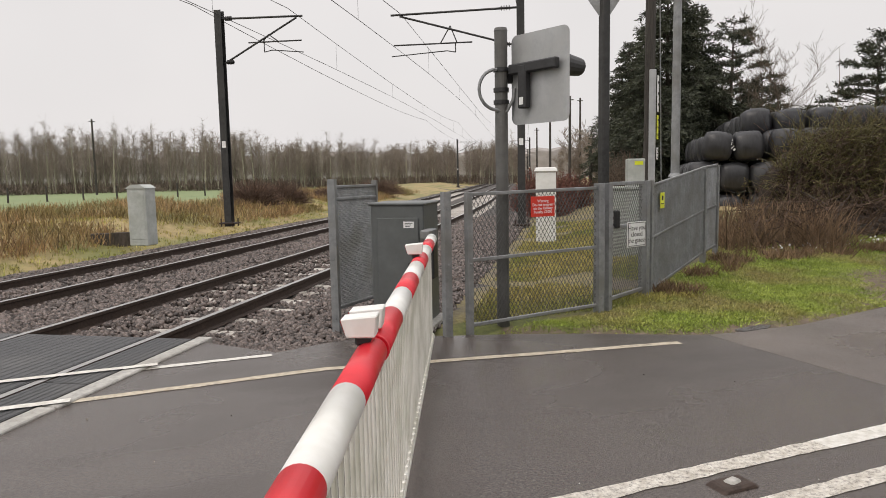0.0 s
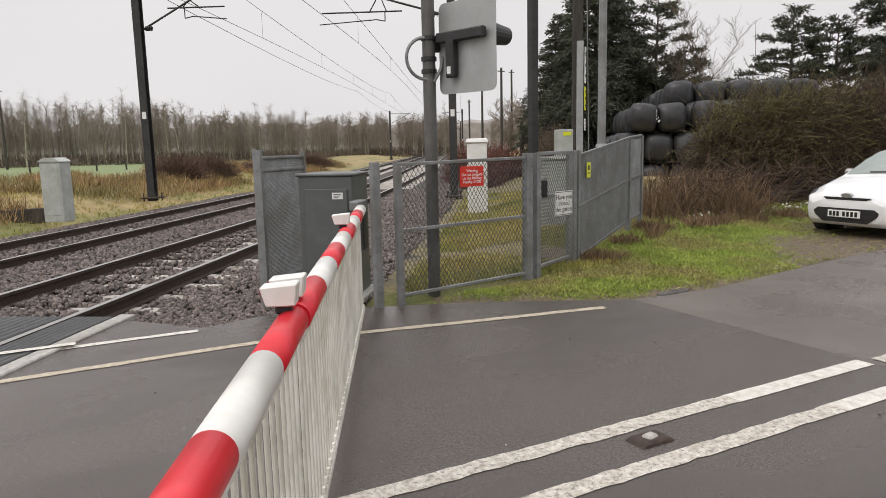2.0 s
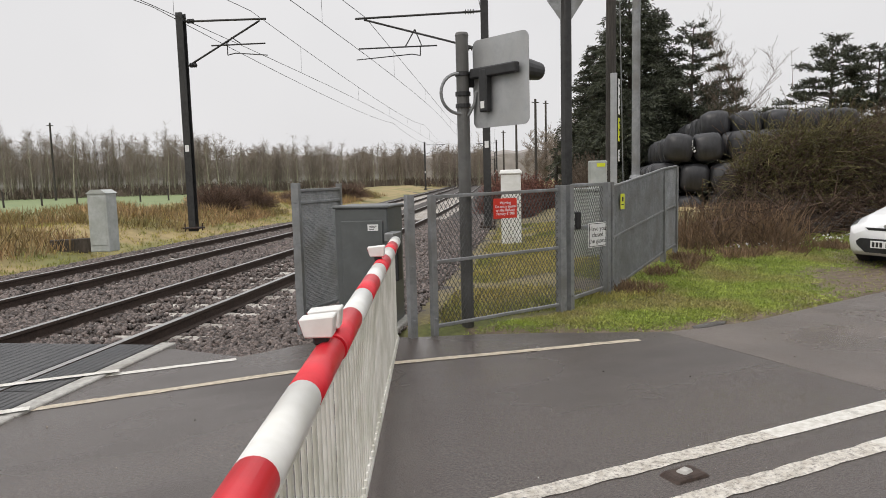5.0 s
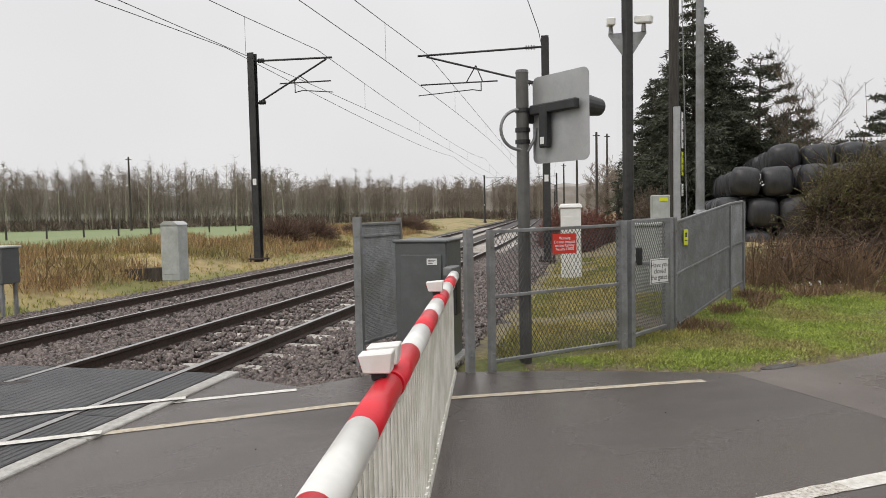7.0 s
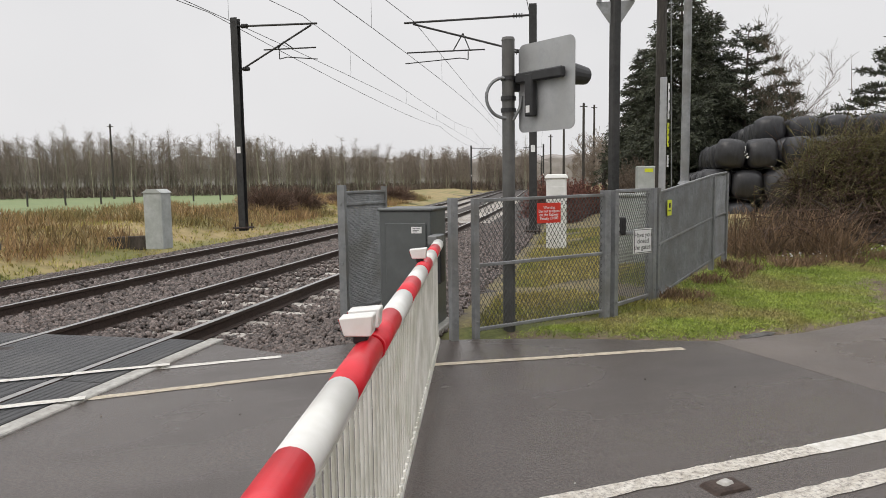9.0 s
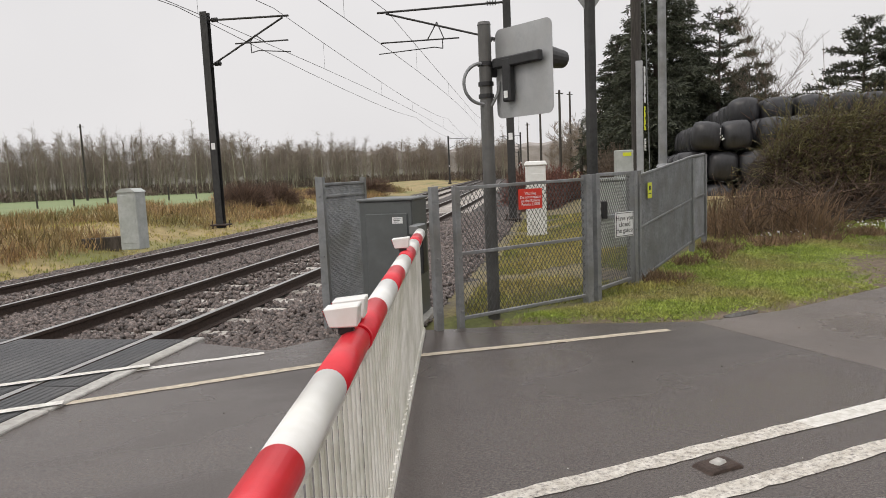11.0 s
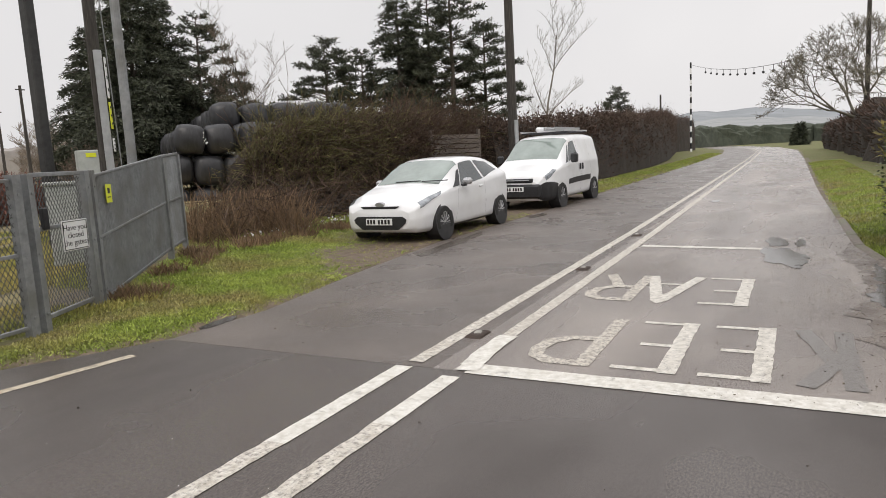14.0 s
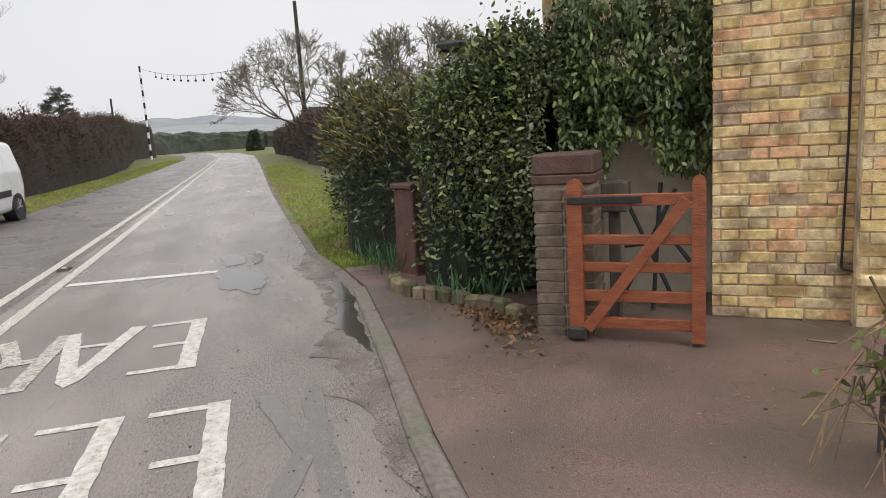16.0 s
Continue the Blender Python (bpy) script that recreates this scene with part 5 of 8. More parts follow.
def conifer(x, y, h, rad, seed, label, low=0.1, density=1.0, card=0.2, category="tree", pine=False):
    """Whorls of boughs with side twigs: spruces taper and droop, pines carry clumps at the ends of open boughs."""
    rnd = np.random.default_rng(seed)
    z0 = gz(x, y)
    e = thing("conifer", label, category)
    bm = bmesh.new()
    lean = rnd.normal(size=2) * 0.012 * h
    cyl(bm, (x, y, z0 - 0.2), (x + lean[0], y + lean[1], z0 + h * 0.98), h * 0.014 + 0.05, 0.02, 8)
    part("trunk", bm, M_BARK, e)
    A, E, P, N = [], [], [], []
    n_whorl = int((24 if pine else 40) * density)
    for i in range(n_whorl):
        f0 = low + (1 - low) * (i + 0.5) / n_whorl
        for b in range(int(rnd.integers(4, 7))):
            f = min(0.99, f0 + rnd.normal() * 0.012)
            if pine:
                ln = rad * min(1.0, 2.0 * (1 - f) + 0.12) * rnd.uniform(0.35, 1.1)
                rise, droop, t0 = 0.42, 0.25, 0.42
            else:
                ln = rad * (1 - f) ** 0.85 * rnd.uniform(0.6, 1.15) + 0.2
                rise, droop, t0 = 0.22 + 0.5 * f, 0.6, 0.12
            a = rnd.random() * 2 * math.pi
            d = np.array([math.cos(a), math.sin(a), 0.0])
            side = np.array([-d[1], d[0], 0.0])
            p0 = np.array([x + lean[0] * f, y + lean[1] * f, z0 + h * f])

            def at_(t):
                return p0 + d * ln * t + np.array([0, 0, (rise * t - droop * t * t) * ln])
            A += [at_(0.0), at_(0.5)]
            E += [at_(0.5), at_(1.0)]
            m = max(5, int((22 if pine else 21) * ln))
            for t in t0 + (1 - t0) * rnd.random(m) ** (0.6 if pine else 0.9):
                q = at_(t)
                sg = rnd.choice([-1, 1])
                tw = d * rnd.uniform(0.3, 0.9) + side * sg * rnd.uniform(0.2, 0.9) + np.array([0, 0, rnd.uniform(0.0, 0.5) if pine else rnd.uniform(-0.6, 0.05)])
                tl = (0.42 if pine else 0.36 * ln * (1.15 - 0.7 * t) + 0.1) * rnd.uniform(0.6, 1.2)
                k = max(4, int(tl / 0.07))
                for v in rnd.random(k):
                    P.append(q + tw * tl * v + rnd.normal(size=3) * 0.035)
                    N.append(tw + rnd.normal(size=3) * (0.65 if pine else 0.4))
    P, N = np.array(P), np.array(N)
    tagged(sticks("limb", np.array(A), np.array(E), 0.04, 0.012, M_BARK, e), kind="stuff")
    k = len(P)
    cards("foliage", P, N, RNG.uniform(card * 0.6, card * 1.4, k), RNG.uniform(card * 0.16, card * 0.38, k), M_CONIFER, e)
    return e


def at(az, d):
    return d * math.sin(radians(az)), d * math.cos(radians(az))


M_TWIG_OLIVE = mat("mossy_bare_wood", (0.13, 0.115, 0.09), (0.22, 0.2, 0.155), 1.5, 0.85, island=0.4)
for k, (az, d, h, r, low, pine) in enumerate(((40.3, 40, 12.6, 4.2, 0.03, 0), (37.2, 45, 9.2, 3.2, 0.03, 0), (42.4, 42, 10.6, 3.4, 0.04, 0), (44.6, 42, 9.4, 3.4, 0.1, 1), (46.9, 44, 6.4, 2.4, 0.1, 1),
                                              (38.6, 50, 11.0, 3.2, 0.03, 0), (54.2, 44, 8.4, 3.0, 0.2, 1), (56.9, 46, 7.9, 2.5, 0.15, 1), (59.9, 45, 12.4, 3.3, 0.06, 0), (62.6, 45, 11.6, 2.9, 0.12, 1), (64.3, 44, 12.8, 2.9, 0.2, 1), (66.8, 46, 9.4, 2.6, 0.1, 1), (61.2, 49, 9.5, 3.0, 0.1, 0),
                                              (77.2, 75, 7.0, 2.4, 0.1, 1))):
    x, y = at(az, d)
    conifer(x, y, h, r, 100 + k, "dark open-branched pine behind the hedge" if pine else "dark green spruce with drooping boughs behind the hedge", low, 1.15 if k < 3 else 0.95, 0.21, pine=bool(pine))
x, y = at(71.3, 48)
bare_tree("birch_tree", x, y, 10.8, "slender bare birch tree with fine pale twigs", 5, 0.1, M_TRUNK_PALE, 3, 0.5, 3, 0.75, 0.007, 0.1, (0.28, 0.42))
x, y = at(49.6, 30)
bare_tree("thorn_tree", x, y, 6.6, "thin bare tree standing above the hedge", 8, 0.045, M_TWIG, 3, 0.55, 4, 0.6, 0.005, 0.05, (0.3, 0.48))
x, y = at(94.2, 54)
forked_tree("bare_oak", x, y, 8.9, "spreading bare broadleaf tree beside the lane", 12, 0.17, 0.48, M_TWIG_OLIVE, 0.13)
x, y = at(97.5, 30)
forked_tree("bare_ash", x, y, 4.7, "bare tree standing behind the evergreen hedge", 15, 0.1, 0.5, M_TWIG_OLIVE, 0.16)
x, y = at(103.0, 24)
forked_tree("bare_ash", x, y, 4.9, "bare tree standing behind the evergreen hedge", 18, 0.1, 0.5, M_TWIG_OLIVE, 0.16)


def lumpy(name, P, half, material, parent, seed=0, amp=0.18, seg=14):
    """A row of soft, uneven mounds along a line, such as the darkened inside of a hedge. half: half width and height.
    """
    V, F = [], []
    n = len(P)
    for i, (x, y, z0, w, h) in enumerate(P):
        a, b = P[max(0, i - 1)], P[min(n - 1, i + 1)]
        d = Vector((b[0] - a[0], b[1] - a[1], 0)).normalized()
        s = Vector((-d.y, d.x, 0))
        for k in range(seg + 1):
            t = math.pi * k / seg
            c, sn = math.cos(t), math.sin(t)
            cc = math.copysign(abs(c) ** 0.45, c)
            ss = abs(sn) ** 0.45
            j = 1 + amp * noise.noise((x * 0.8 + seed, y * 0.8, k * 0.5))
            p = Vector((x, y, z0)) + s * (cc * w * j) + Vector((0, 0, ss * h * j - 0.05))
            V.append(tuple(p))
    for i in range(n - 1):
        for k in range(seg):
            q = i * (seg + 1) + k
            F.append((q, q + 1, q + seg + 2, q + seg + 1))
    F.append(tuple(range(seg + 1)))
    F.append(tuple(range((n - 1) * (seg + 1), n * (seg + 1)))[::-1])
    return raw(name, V, F, material, parent)


def hedge_line(pts, step):
    out = []
    for (x0, y0, w0, h0), (x1, y1, w1, h1) in zip(pts, pts[1:]):
        n = max(1, int(math.hypot(x1 - x0, y1 - y0) / step))
        for i in range(n):
            f = i / n
            out.append((x0 + (x1 - x0) * f, y0 + (y1 - y0) * f, w0 + (w1 - w0) * f, h0 + (h1 - h0) * f))
    out.append(pts[-1])
    return [(x, y, gz(x, y), w, h) for x, y, w, h in out]


def skin(P, count, seed, weight=None, side=0, top=1.0):
    """Places and outward directions over the skin of a hedge row."""
    rnd = np.random.default_rng(seed)
    P = np.array(P)
    n = len(P)
    w = np.ones(n - 1) if weight is None else np.array([weight(p) for p in P[:-1]])
    w = w / w.sum()
    i = rnd.choice(n - 1, count, p=w)
    f = rnd.random(count)
    C = P[i] * (1 - f[:, None]) + P[i + 1] * f[:, None]
    D = P[i + 1, :2] - P[i, :2]
    D /= np.linalg.norm(D, axis=1, keepdims=True)
    S = np.stack([-D[:, 1], D[:, 0]], 1)
    t = rnd.random(count) * math.pi
    if side > 0:
        t = rnd.random(count) * math.pi * 0.62
    elif side < 0:
        t = math.pi - rnd.random(count) * math.pi * 0.62
    c, sn = np.cos(t), np.sin(t)
    cc, ss = np.sign(c) * np.abs(c) ** 0.45, np.abs(sn) ** 0.45
    j = 1 + 0.07 * rnd.normal(size=count)
    bump = np.array([noise.noise((a * 1.1, b * 1.1, q * 1.5)) for a, b, q in zip(C[:, 0], C[:, 1], ss * C[:, 4])]) * 0.16
    j = j + bump
    Q = np.stack([C[:, 0] + S[:, 0] * cc * C[:, 3] * j, C[:, 1] + S[:, 1] * cc * C[:, 3] * j, C[:, 2] + ss * C[:, 4] * j], 1)
    O = np.stack([S[:, 0] * cc, S[:, 1] * cc, ss * 0.8], 1)
    return Q, O, rnd


# near-black colours stand in for the shade deep between leaves and twigs
M_CORE = mat("hedge_inside_shade", (0.02, 0.015, 0.011), (0.05, 0.037, 0.028), 5, 0.95, 0.8, 12)
M_CORE_G = mat("evergreen_inside_shade", (0.008, 0.012, 0.006), (0.022, 0.03, 0.014), 6, 0.95, 0.8, 14)


def north_hedge():
    e = thing("clipped_hedge", "long brown clipped beech hedge beside the lane", "hedge")
    P = hedge_line([(21.5, 9.6, 0.8, 2.15), (26, 8.7, 0.8, 2.3), (30, 8.4, 0.8, 2.55), (42, 8.7, 0.85, 2.8), (56, 9.8, 0.9, 3.3), (84, 13.6, 1.1, 3.9), (100, 13.6, 1.2, 4.2)], 0.9)
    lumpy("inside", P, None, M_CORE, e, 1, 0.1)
    Q, O, r = skin(P, 45000, 3, lambda p: 1 / (1 + (p[0] / 40) ** 2), -1)
    k = len(Q)
    cards("leaf_mass", Q - O * 0.08, O * 0.5 + r.normal(size=(k, 3)) * 0.7, r.uniform(0.06, 0.15, k), r.uniform(0.04, 0.09, k), M_HEDGE, e, "brown withered leaves and twigs")
    Q, O, r = skin(P, 3000, 4, lambda p: 1 / (1 + (p[0] / 40) ** 2), -1)
    sticks("twig", Q - O * 0.1, Q + (O * 0.6 + r.normal(size=(len(Q), 3)) * 0.5 + np.array([0, 0, 0.4])) * 0.3, 0.006, 0.003, M_TWIG, e)
    # wilder stretch behind the parked cars
    e = thing("overgrown_hedge", "tangled brown winter hedge with mossy twigs behind the verge", "hedge")
    P = hedge_line([(12.3, 11.0, 0.4, 1.3), (13.0, 10.8, 0.9, 1.8), (14.2, 10.7, 1.2, 2.05), (16, 10.6, 1.2, 2.15), (19, 10.3, 1.0, 2.2), (21.8, 9.7, 0.85, 2.2)], 0.5)
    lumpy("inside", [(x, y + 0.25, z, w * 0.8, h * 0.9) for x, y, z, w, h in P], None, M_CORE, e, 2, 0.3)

    def thicket(count, seed):
        """Places on the hedge skin, but for the hollow under the boughs."""
        Q, O, r = skin(P, count, seed, None, -1)
        hollow = (Q[:, 2] < 0.75 + 0.3 * np.sin(Q[:, 0] * 2.1)) & (Q[:, 0] > 12.4) & (Q[:, 0] < 17.5)
        keep = ~hollow | (r.random(len(Q)) < 0.12)
        return Q[keep], O[keep], r
    Q, O, r = thicket(16000, 5)
    k = len(Q)
    cards("leaf_mass", Q - O * r.uniform(0.0, 0.4, k)[:, None], O * 0.6 + r.normal(size=(k, 3)) * 0.8, r.uniform(0.04, 0.1, k), r.uniform(0.02, 0.05, k), M_HEDGE, e, "brown withered leaves and twigs")
    # long arching shoots, each of three lengths, bending over
    Q, O, r = thicket(9500, 6)
    k = len(Q)
    D = O * 0.35 + r.normal(size=(k, 3)) * np.array([0.75, 0.5, 0.6]) + np.array([0, -0.1, 0.5])
    st, ln = Q - O * r.uniform(0.1, 0.6, k)[:, None], r.uniform(0.05, 0.2, k)[:, None]
    mossy = (r.random(k) < np.clip((17.5 - Q[:, 0]) / 4.5, 0.08, 0.75))
    A_, E_ = [], []
    for step in range(3):
        en = st + D * ln
        A_.append(st)
        E_.append(en)
        st, D = en, D + r.normal(size=(k, 3)) * 0.55 + np.array([0, -0.05, -0.2])
    mk = np.concatenate([mossy] * 3)
    A_, E_ = np.concatenate(A_), np.concatenate(E_)
    sticks("twig", A_[~mk], E_[~mk], 0.006, 0.0035, M_HTWIG, e)
    sticks("mossy_twig", A_[mk], E_[mk], 0.007, 0.004, M_MOSSY, e)
    i = r.integers(0, mk.sum(), 11000)
    Pm = A_[mk][i] + (E_[mk][i] - A_[mk][i]) * r.random((11000, 1))
    cards("mossy_leaf", Pm, r.normal(size=(11000, 3)), r.uniform(0.03, 0.075, 11000), r.uniform(0.015, 0.035, 11000), M_MOSSY, e, "yellow-green mossy leaves")
    # stout bare limbs in the hollow
    r = np.random.default_rng(35)
    n = 42
    X = r.uniform(12.4, 17.5, n)
    a0 = np.stack([X, 10.3 + r.normal(size=n) * 0.25, np.full(n, 0.1)], 1)
    a1 = a0 + np.stack([r.normal(size=n) * 0.35, r.uniform(-0.45, -0.1, n), r.uniform(0.35, 0.7, n)], 1)
    a2 = a1 + np.stack([r.normal(size=n) * 0.6, r.uniform(-0.2, 0.2, n), r.uniform(0.2, 0.6, n)], 1)
    tw_ = sticks("limb", np.concatenate([a0, a1]), np.concatenate([a1, a2]), np.repeat([0.045, 0.03], n), np.repeat([0.03, 0.012], n), M_BARK, e, n_side=6)
    tagged(tw_, kind="stuff")
    # loose open twigs where the hedge thins out towards the bales
    r = np.random.default_rng(33)
    n = 700
    X = r.uniform(11.4, 13.8, n)
    A = np.stack([X, 10.4 + r.normal(size=n) * 0.5, 0.3 + r.uniform(0, 1, n) * (0.3 + 0.6 * (X - 11.2))], 1)
    E = A + np.stack([r.normal(size=n) * 0.35, r.normal(size=n) * 0.3, r.uniform(-0.05, 0.5, n)], 1)
    tagged(sticks("loose_twig", A, E, 0.008, 0.003, M_HTWIG, e), kind="stuff")
    k = 1800
    i = r.integers(0, n, k)
    cards("loose_leaf", A[i] + (E[i] - A[i]) * r.random((k, 1)), r.normal(size=(k, 3)), r.uniform(0.03, 0.07, k), r.uniform(0.015, 0.035, k), M_MOSSY, e, "yellow-green mossy leaves")
    # heap of cut brushwood in the hollow
    e = thing("brushwood_heap", "grey-brown heap of cut brushwood under the hedge", "brushwood", kind="stuff")
    n = 2600
    X = r.uniform(12.6, 17.2, n)
    hh = 0.42 * np.sin(np.clip((X - 12.4) / 5.0, 0, 1) * math.pi) + 0.12
    A = np.stack([X, r.uniform(9.35, 10.0, n), 0.12 + r.random(n) * hh], 1)
    sticks("stick", A, A + r.normal(size=(n, 3)) * np.array([0.4, 0.18, 0.05]), 0.012, 0.006, M_BRUSH, e)
    # arching dead stems at the foot
    r = np.random.default_rng(31)
    n = 1300
    X = r.uniform(8.9, 11.6, n)
    Y = 9.0 + r.normal(size=n) * 0.35 + 0.4 * (X < 10.5)
    A = np.stack([X, Y, np.array([gz(a, b) for a, b in zip(X, Y)])], 1)
    E = A + np.stack([r.normal(size=n) * 0.3, r.uniform(-0.35, 0.3, n), r.uniform(0.15, 0.8, n) * np.where(X < 11.5, 1.0, 0.55)], 1)
    e = thing("dead_stems", "straw-brown dead stems at the foot of the hedge", "dry grass", kind="stuff")
    sticks("stem", A, E, 0.008, 0.003, M_STEM, e)
    n = 1300
    X = r.uniform(9.5, 19, n)
    Y = 9.3 + r.normal(size=n) * 0.3
    A = np.stack([X, Y, 0.15 + r.uniform(0, 0.8, n)], 1)
    E = A + r.normal(size=(n, 3)) * np.array([0.45, 0.25, 0.28])
    sticks("bramble", A, E, 0.009, 0.005, M_HTWIG, e)


M_MOSSY = mat('mossy_twig', (0.075, 0.066, 0.024), (0.16, 0.14, 0.05), 3, 0.8, island=0.5)
M_HTWIG = mat('dark_hedge_twig', (0.06, 0.036, 0.024), (0.115, 0.072, 0.047), 3, 0.85, island=0.5)
M_BRUSH = mat('grey_brushwood', (0.07, 0.058, 0.054), (0.14, 0.12, 0.112), 4, 0.85, island=0.5)
M_STEM = mat('dead_brown_stem', (0.14, 0.09, 0.05), (0.26, 0.17, 0.1), 3, 0.8, island=0.5)
north_hedge()


def bales():
    def bale(seed):
        bm = bmesh.new()
        rnd = random.Random(seed)
        rings, seg = 9, 22
        rows = []
        for k in range(rings):
            x = -0.57 + 1.14 * k / (rings - 1)
            f = 1 - max(0, (abs(x) - 0.4) / 0.17) ** 2 * 0.3
            row = []
            for s in range(seg):
                t = 2 * math.pi * s / seg
                j = 1 + 0.035 * noise.noise((x * 4 + seed, math.cos(t) * 2, math.sin(t) * 2)) + rnd.gauss(0, 0.006)
                sq = 1 / max(abs(math.cos(t)), abs(math.sin(t))) ** 0.6
                row.append(bm.verts.new((x, 0.52 * f * j * sq * math.cos(t), 0.52 * f * j * sq * math.sin(t))))
            rows.append(row)
        for a, b in zip(rows, rows[1:]):
            for s in range(seg):
                bm.faces.new((a[s], b[s], b[(s + 1) % seg], a[(s + 1) % seg]))
        bm.faces.new(rows[0])
        bm.faces.new(rows[-1][::-1])
        bmesh.ops.recalc_face_normals(bm, faces=bm.faces[:])
        return mesh_of(bm, "silage_bale", M_BALE, True)
    kinds = [bale(k) for k in range(4)]
    rnd = random.Random(4)
    back, side = Vector((0.616, 0.788, 0)), Vector((0.788, -0.616, 0))
    o = Vector((18.7, 19.4, 0))
    for z, first, cols, deep in ((0.22, -0.7, 7, 15), (1.36, -0.55, 7, 15), (2.45, 0.0, 7, 15), (3.3, 1.5, 5, 10)):
        for col in range(cols):
            for row in range(deep if col == 0 else 3):
                p = o + side * (first + 1.1 * col + rnd.gauss(0, 0.05)) + back * (1.17 * row + (1.7 if z > 3 else 0.0) + rnd.gauss(0, 0.05))
                b = new("silage_bale", kinds[rnd.randrange(4)])
                b.matrix_basis = pose(p.x, p.y, z + rnd.gauss(0, 0.03), 90 * rnd.randrange(4) + rnd.gauss(0, 5), rnd.gauss(0, 2), 52 + rnd.gauss(0, 3))
                tagged(b, "round silage bale in shiny black wrap, stacked", "bale", group="stacked silage bales")
    q = o + side * 0.42 - back * 0.56
    bm = bmesh.new()
    r = random.Random(2)
    for k in range(7):
        B(bm, (0.09, 0.01, 0.06), (q.x + r.gauss(0, 0.05), q.y - 0.02, 2.3 + k * 0.06), (0, r.uniform(-50, 50), -38))
    tagged(part("torn_label", bm, M_SIGNWHITE), "torn white label on a black bale", "label")


bales()


def woodland():
    """A plantation of slim bare trees beyond the field."""
    r = np.random.default_rng(11)
    A, E, R1, R2 = [], [], [], []
    TA, TE, TR = [], [], []
    for k in range(640):
        az = r.uniform(-22, 28.5)
        row = r.integers(0, 4)
        d = 112 + 7 * row + r.normal() * 2.5 + 0.9 * max(0, az - 5)
        x, y = d * math.sin(radians(az)), d * math.cos(radians(az))
        h = r.uniform(7.8, 10.6) * (0.85 if az > 8 else 1.0)
        if r.random() < 0.02:
            h += 2.8
        lean = r.normal(size=2) * 0.25
        top = np.array([x + lean[0], y + lean[1], h * 0.9])
        base = np.array([x, y, -0.3])
        TA.append(base); TE.append(top); TR.append(r.uniform(0.08, 0.15))
        nb = 46
        for i in range(nb):
            f = r.uniform(0.2, 0.98)
            p = base + (top - base) * f
            a = r.uniform(0, 2 * math.pi)
            ln = (1.2 - f) * 2.7 * r.uniform(0.4, 1.1)
            q = p + np.array([math.cos(a) * 0.6, math.sin(a) * 0.6, 0.8]) * ln
            A.append(p); E.append(q); R1.append(0.02); R2.append(0.007)
            for _ in range(5):
                g = p + (q - p) * r.uniform(0.3, 1)
                v = g + (q - p) * 0.35 + r.normal(size=3) * 0.4
                A.append(g); E.append(v); R1.append(0.011); R2.append(0.005)
    e = thing("woodland", "bare winter plantation of slim pale trunks beyond the field", "woodland", kind="stuff")
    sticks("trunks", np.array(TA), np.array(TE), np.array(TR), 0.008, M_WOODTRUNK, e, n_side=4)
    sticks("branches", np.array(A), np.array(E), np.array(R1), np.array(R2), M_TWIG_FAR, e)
    # scrub under the trees
    n = 16000
    az = r.uniform(-24, 29, n)
    d = 108 + r.uniform(0, 18, n) + 0.9 * np.maximum(0, az - 5)
    P = np.stack([d * np.sin(np.radians(az)), d * np.cos(np.radians(az)), r.uniform(-0.3, 0.9, n)], 1)
    N = r.normal(size=(n, 3)) * 0.5 + np.array([0, 0, 1.0])
    cards("scrub", P, N, r.uniform(0.6, 1.6, n), r.uniform(0.06, 0.16, n), M_UNDER, e)
    # far line of wood behind, its colour greyed to stand for haze
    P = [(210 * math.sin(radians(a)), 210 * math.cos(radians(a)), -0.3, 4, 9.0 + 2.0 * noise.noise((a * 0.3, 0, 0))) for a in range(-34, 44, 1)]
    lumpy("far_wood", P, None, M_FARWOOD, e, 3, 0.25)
    # trees to the north east beside the line
    for k, (az, d, h) in enumerate(((33.5, 75, 5), (35.2, 60, 4.5), (34.6, 90, 6), (25.5, 150, 7), (27.2, 190, 8), (31.8, 190, 7), (33, 160, 6), (36.5, 70, 6))):
        x, y = at(az, d)
        bare_tree("trackside_tree", x, y, h, "small bare tree beside the railway", 40 + k, 0.08, M_TWIG_FAR, 3, 0.6, 3, 0.6, 0.02)


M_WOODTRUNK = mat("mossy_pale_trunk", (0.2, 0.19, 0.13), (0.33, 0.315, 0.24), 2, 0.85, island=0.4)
M_UNDER = mat("brown_scrub", (0.1, 0.076, 0.06), (0.18, 0.14, 0.11), 0.5, 0.9, island=0.4)
# brown of the far wood mixed with grey for distance haze
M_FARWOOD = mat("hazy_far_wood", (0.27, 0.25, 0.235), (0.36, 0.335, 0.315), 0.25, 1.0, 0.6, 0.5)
woodland()


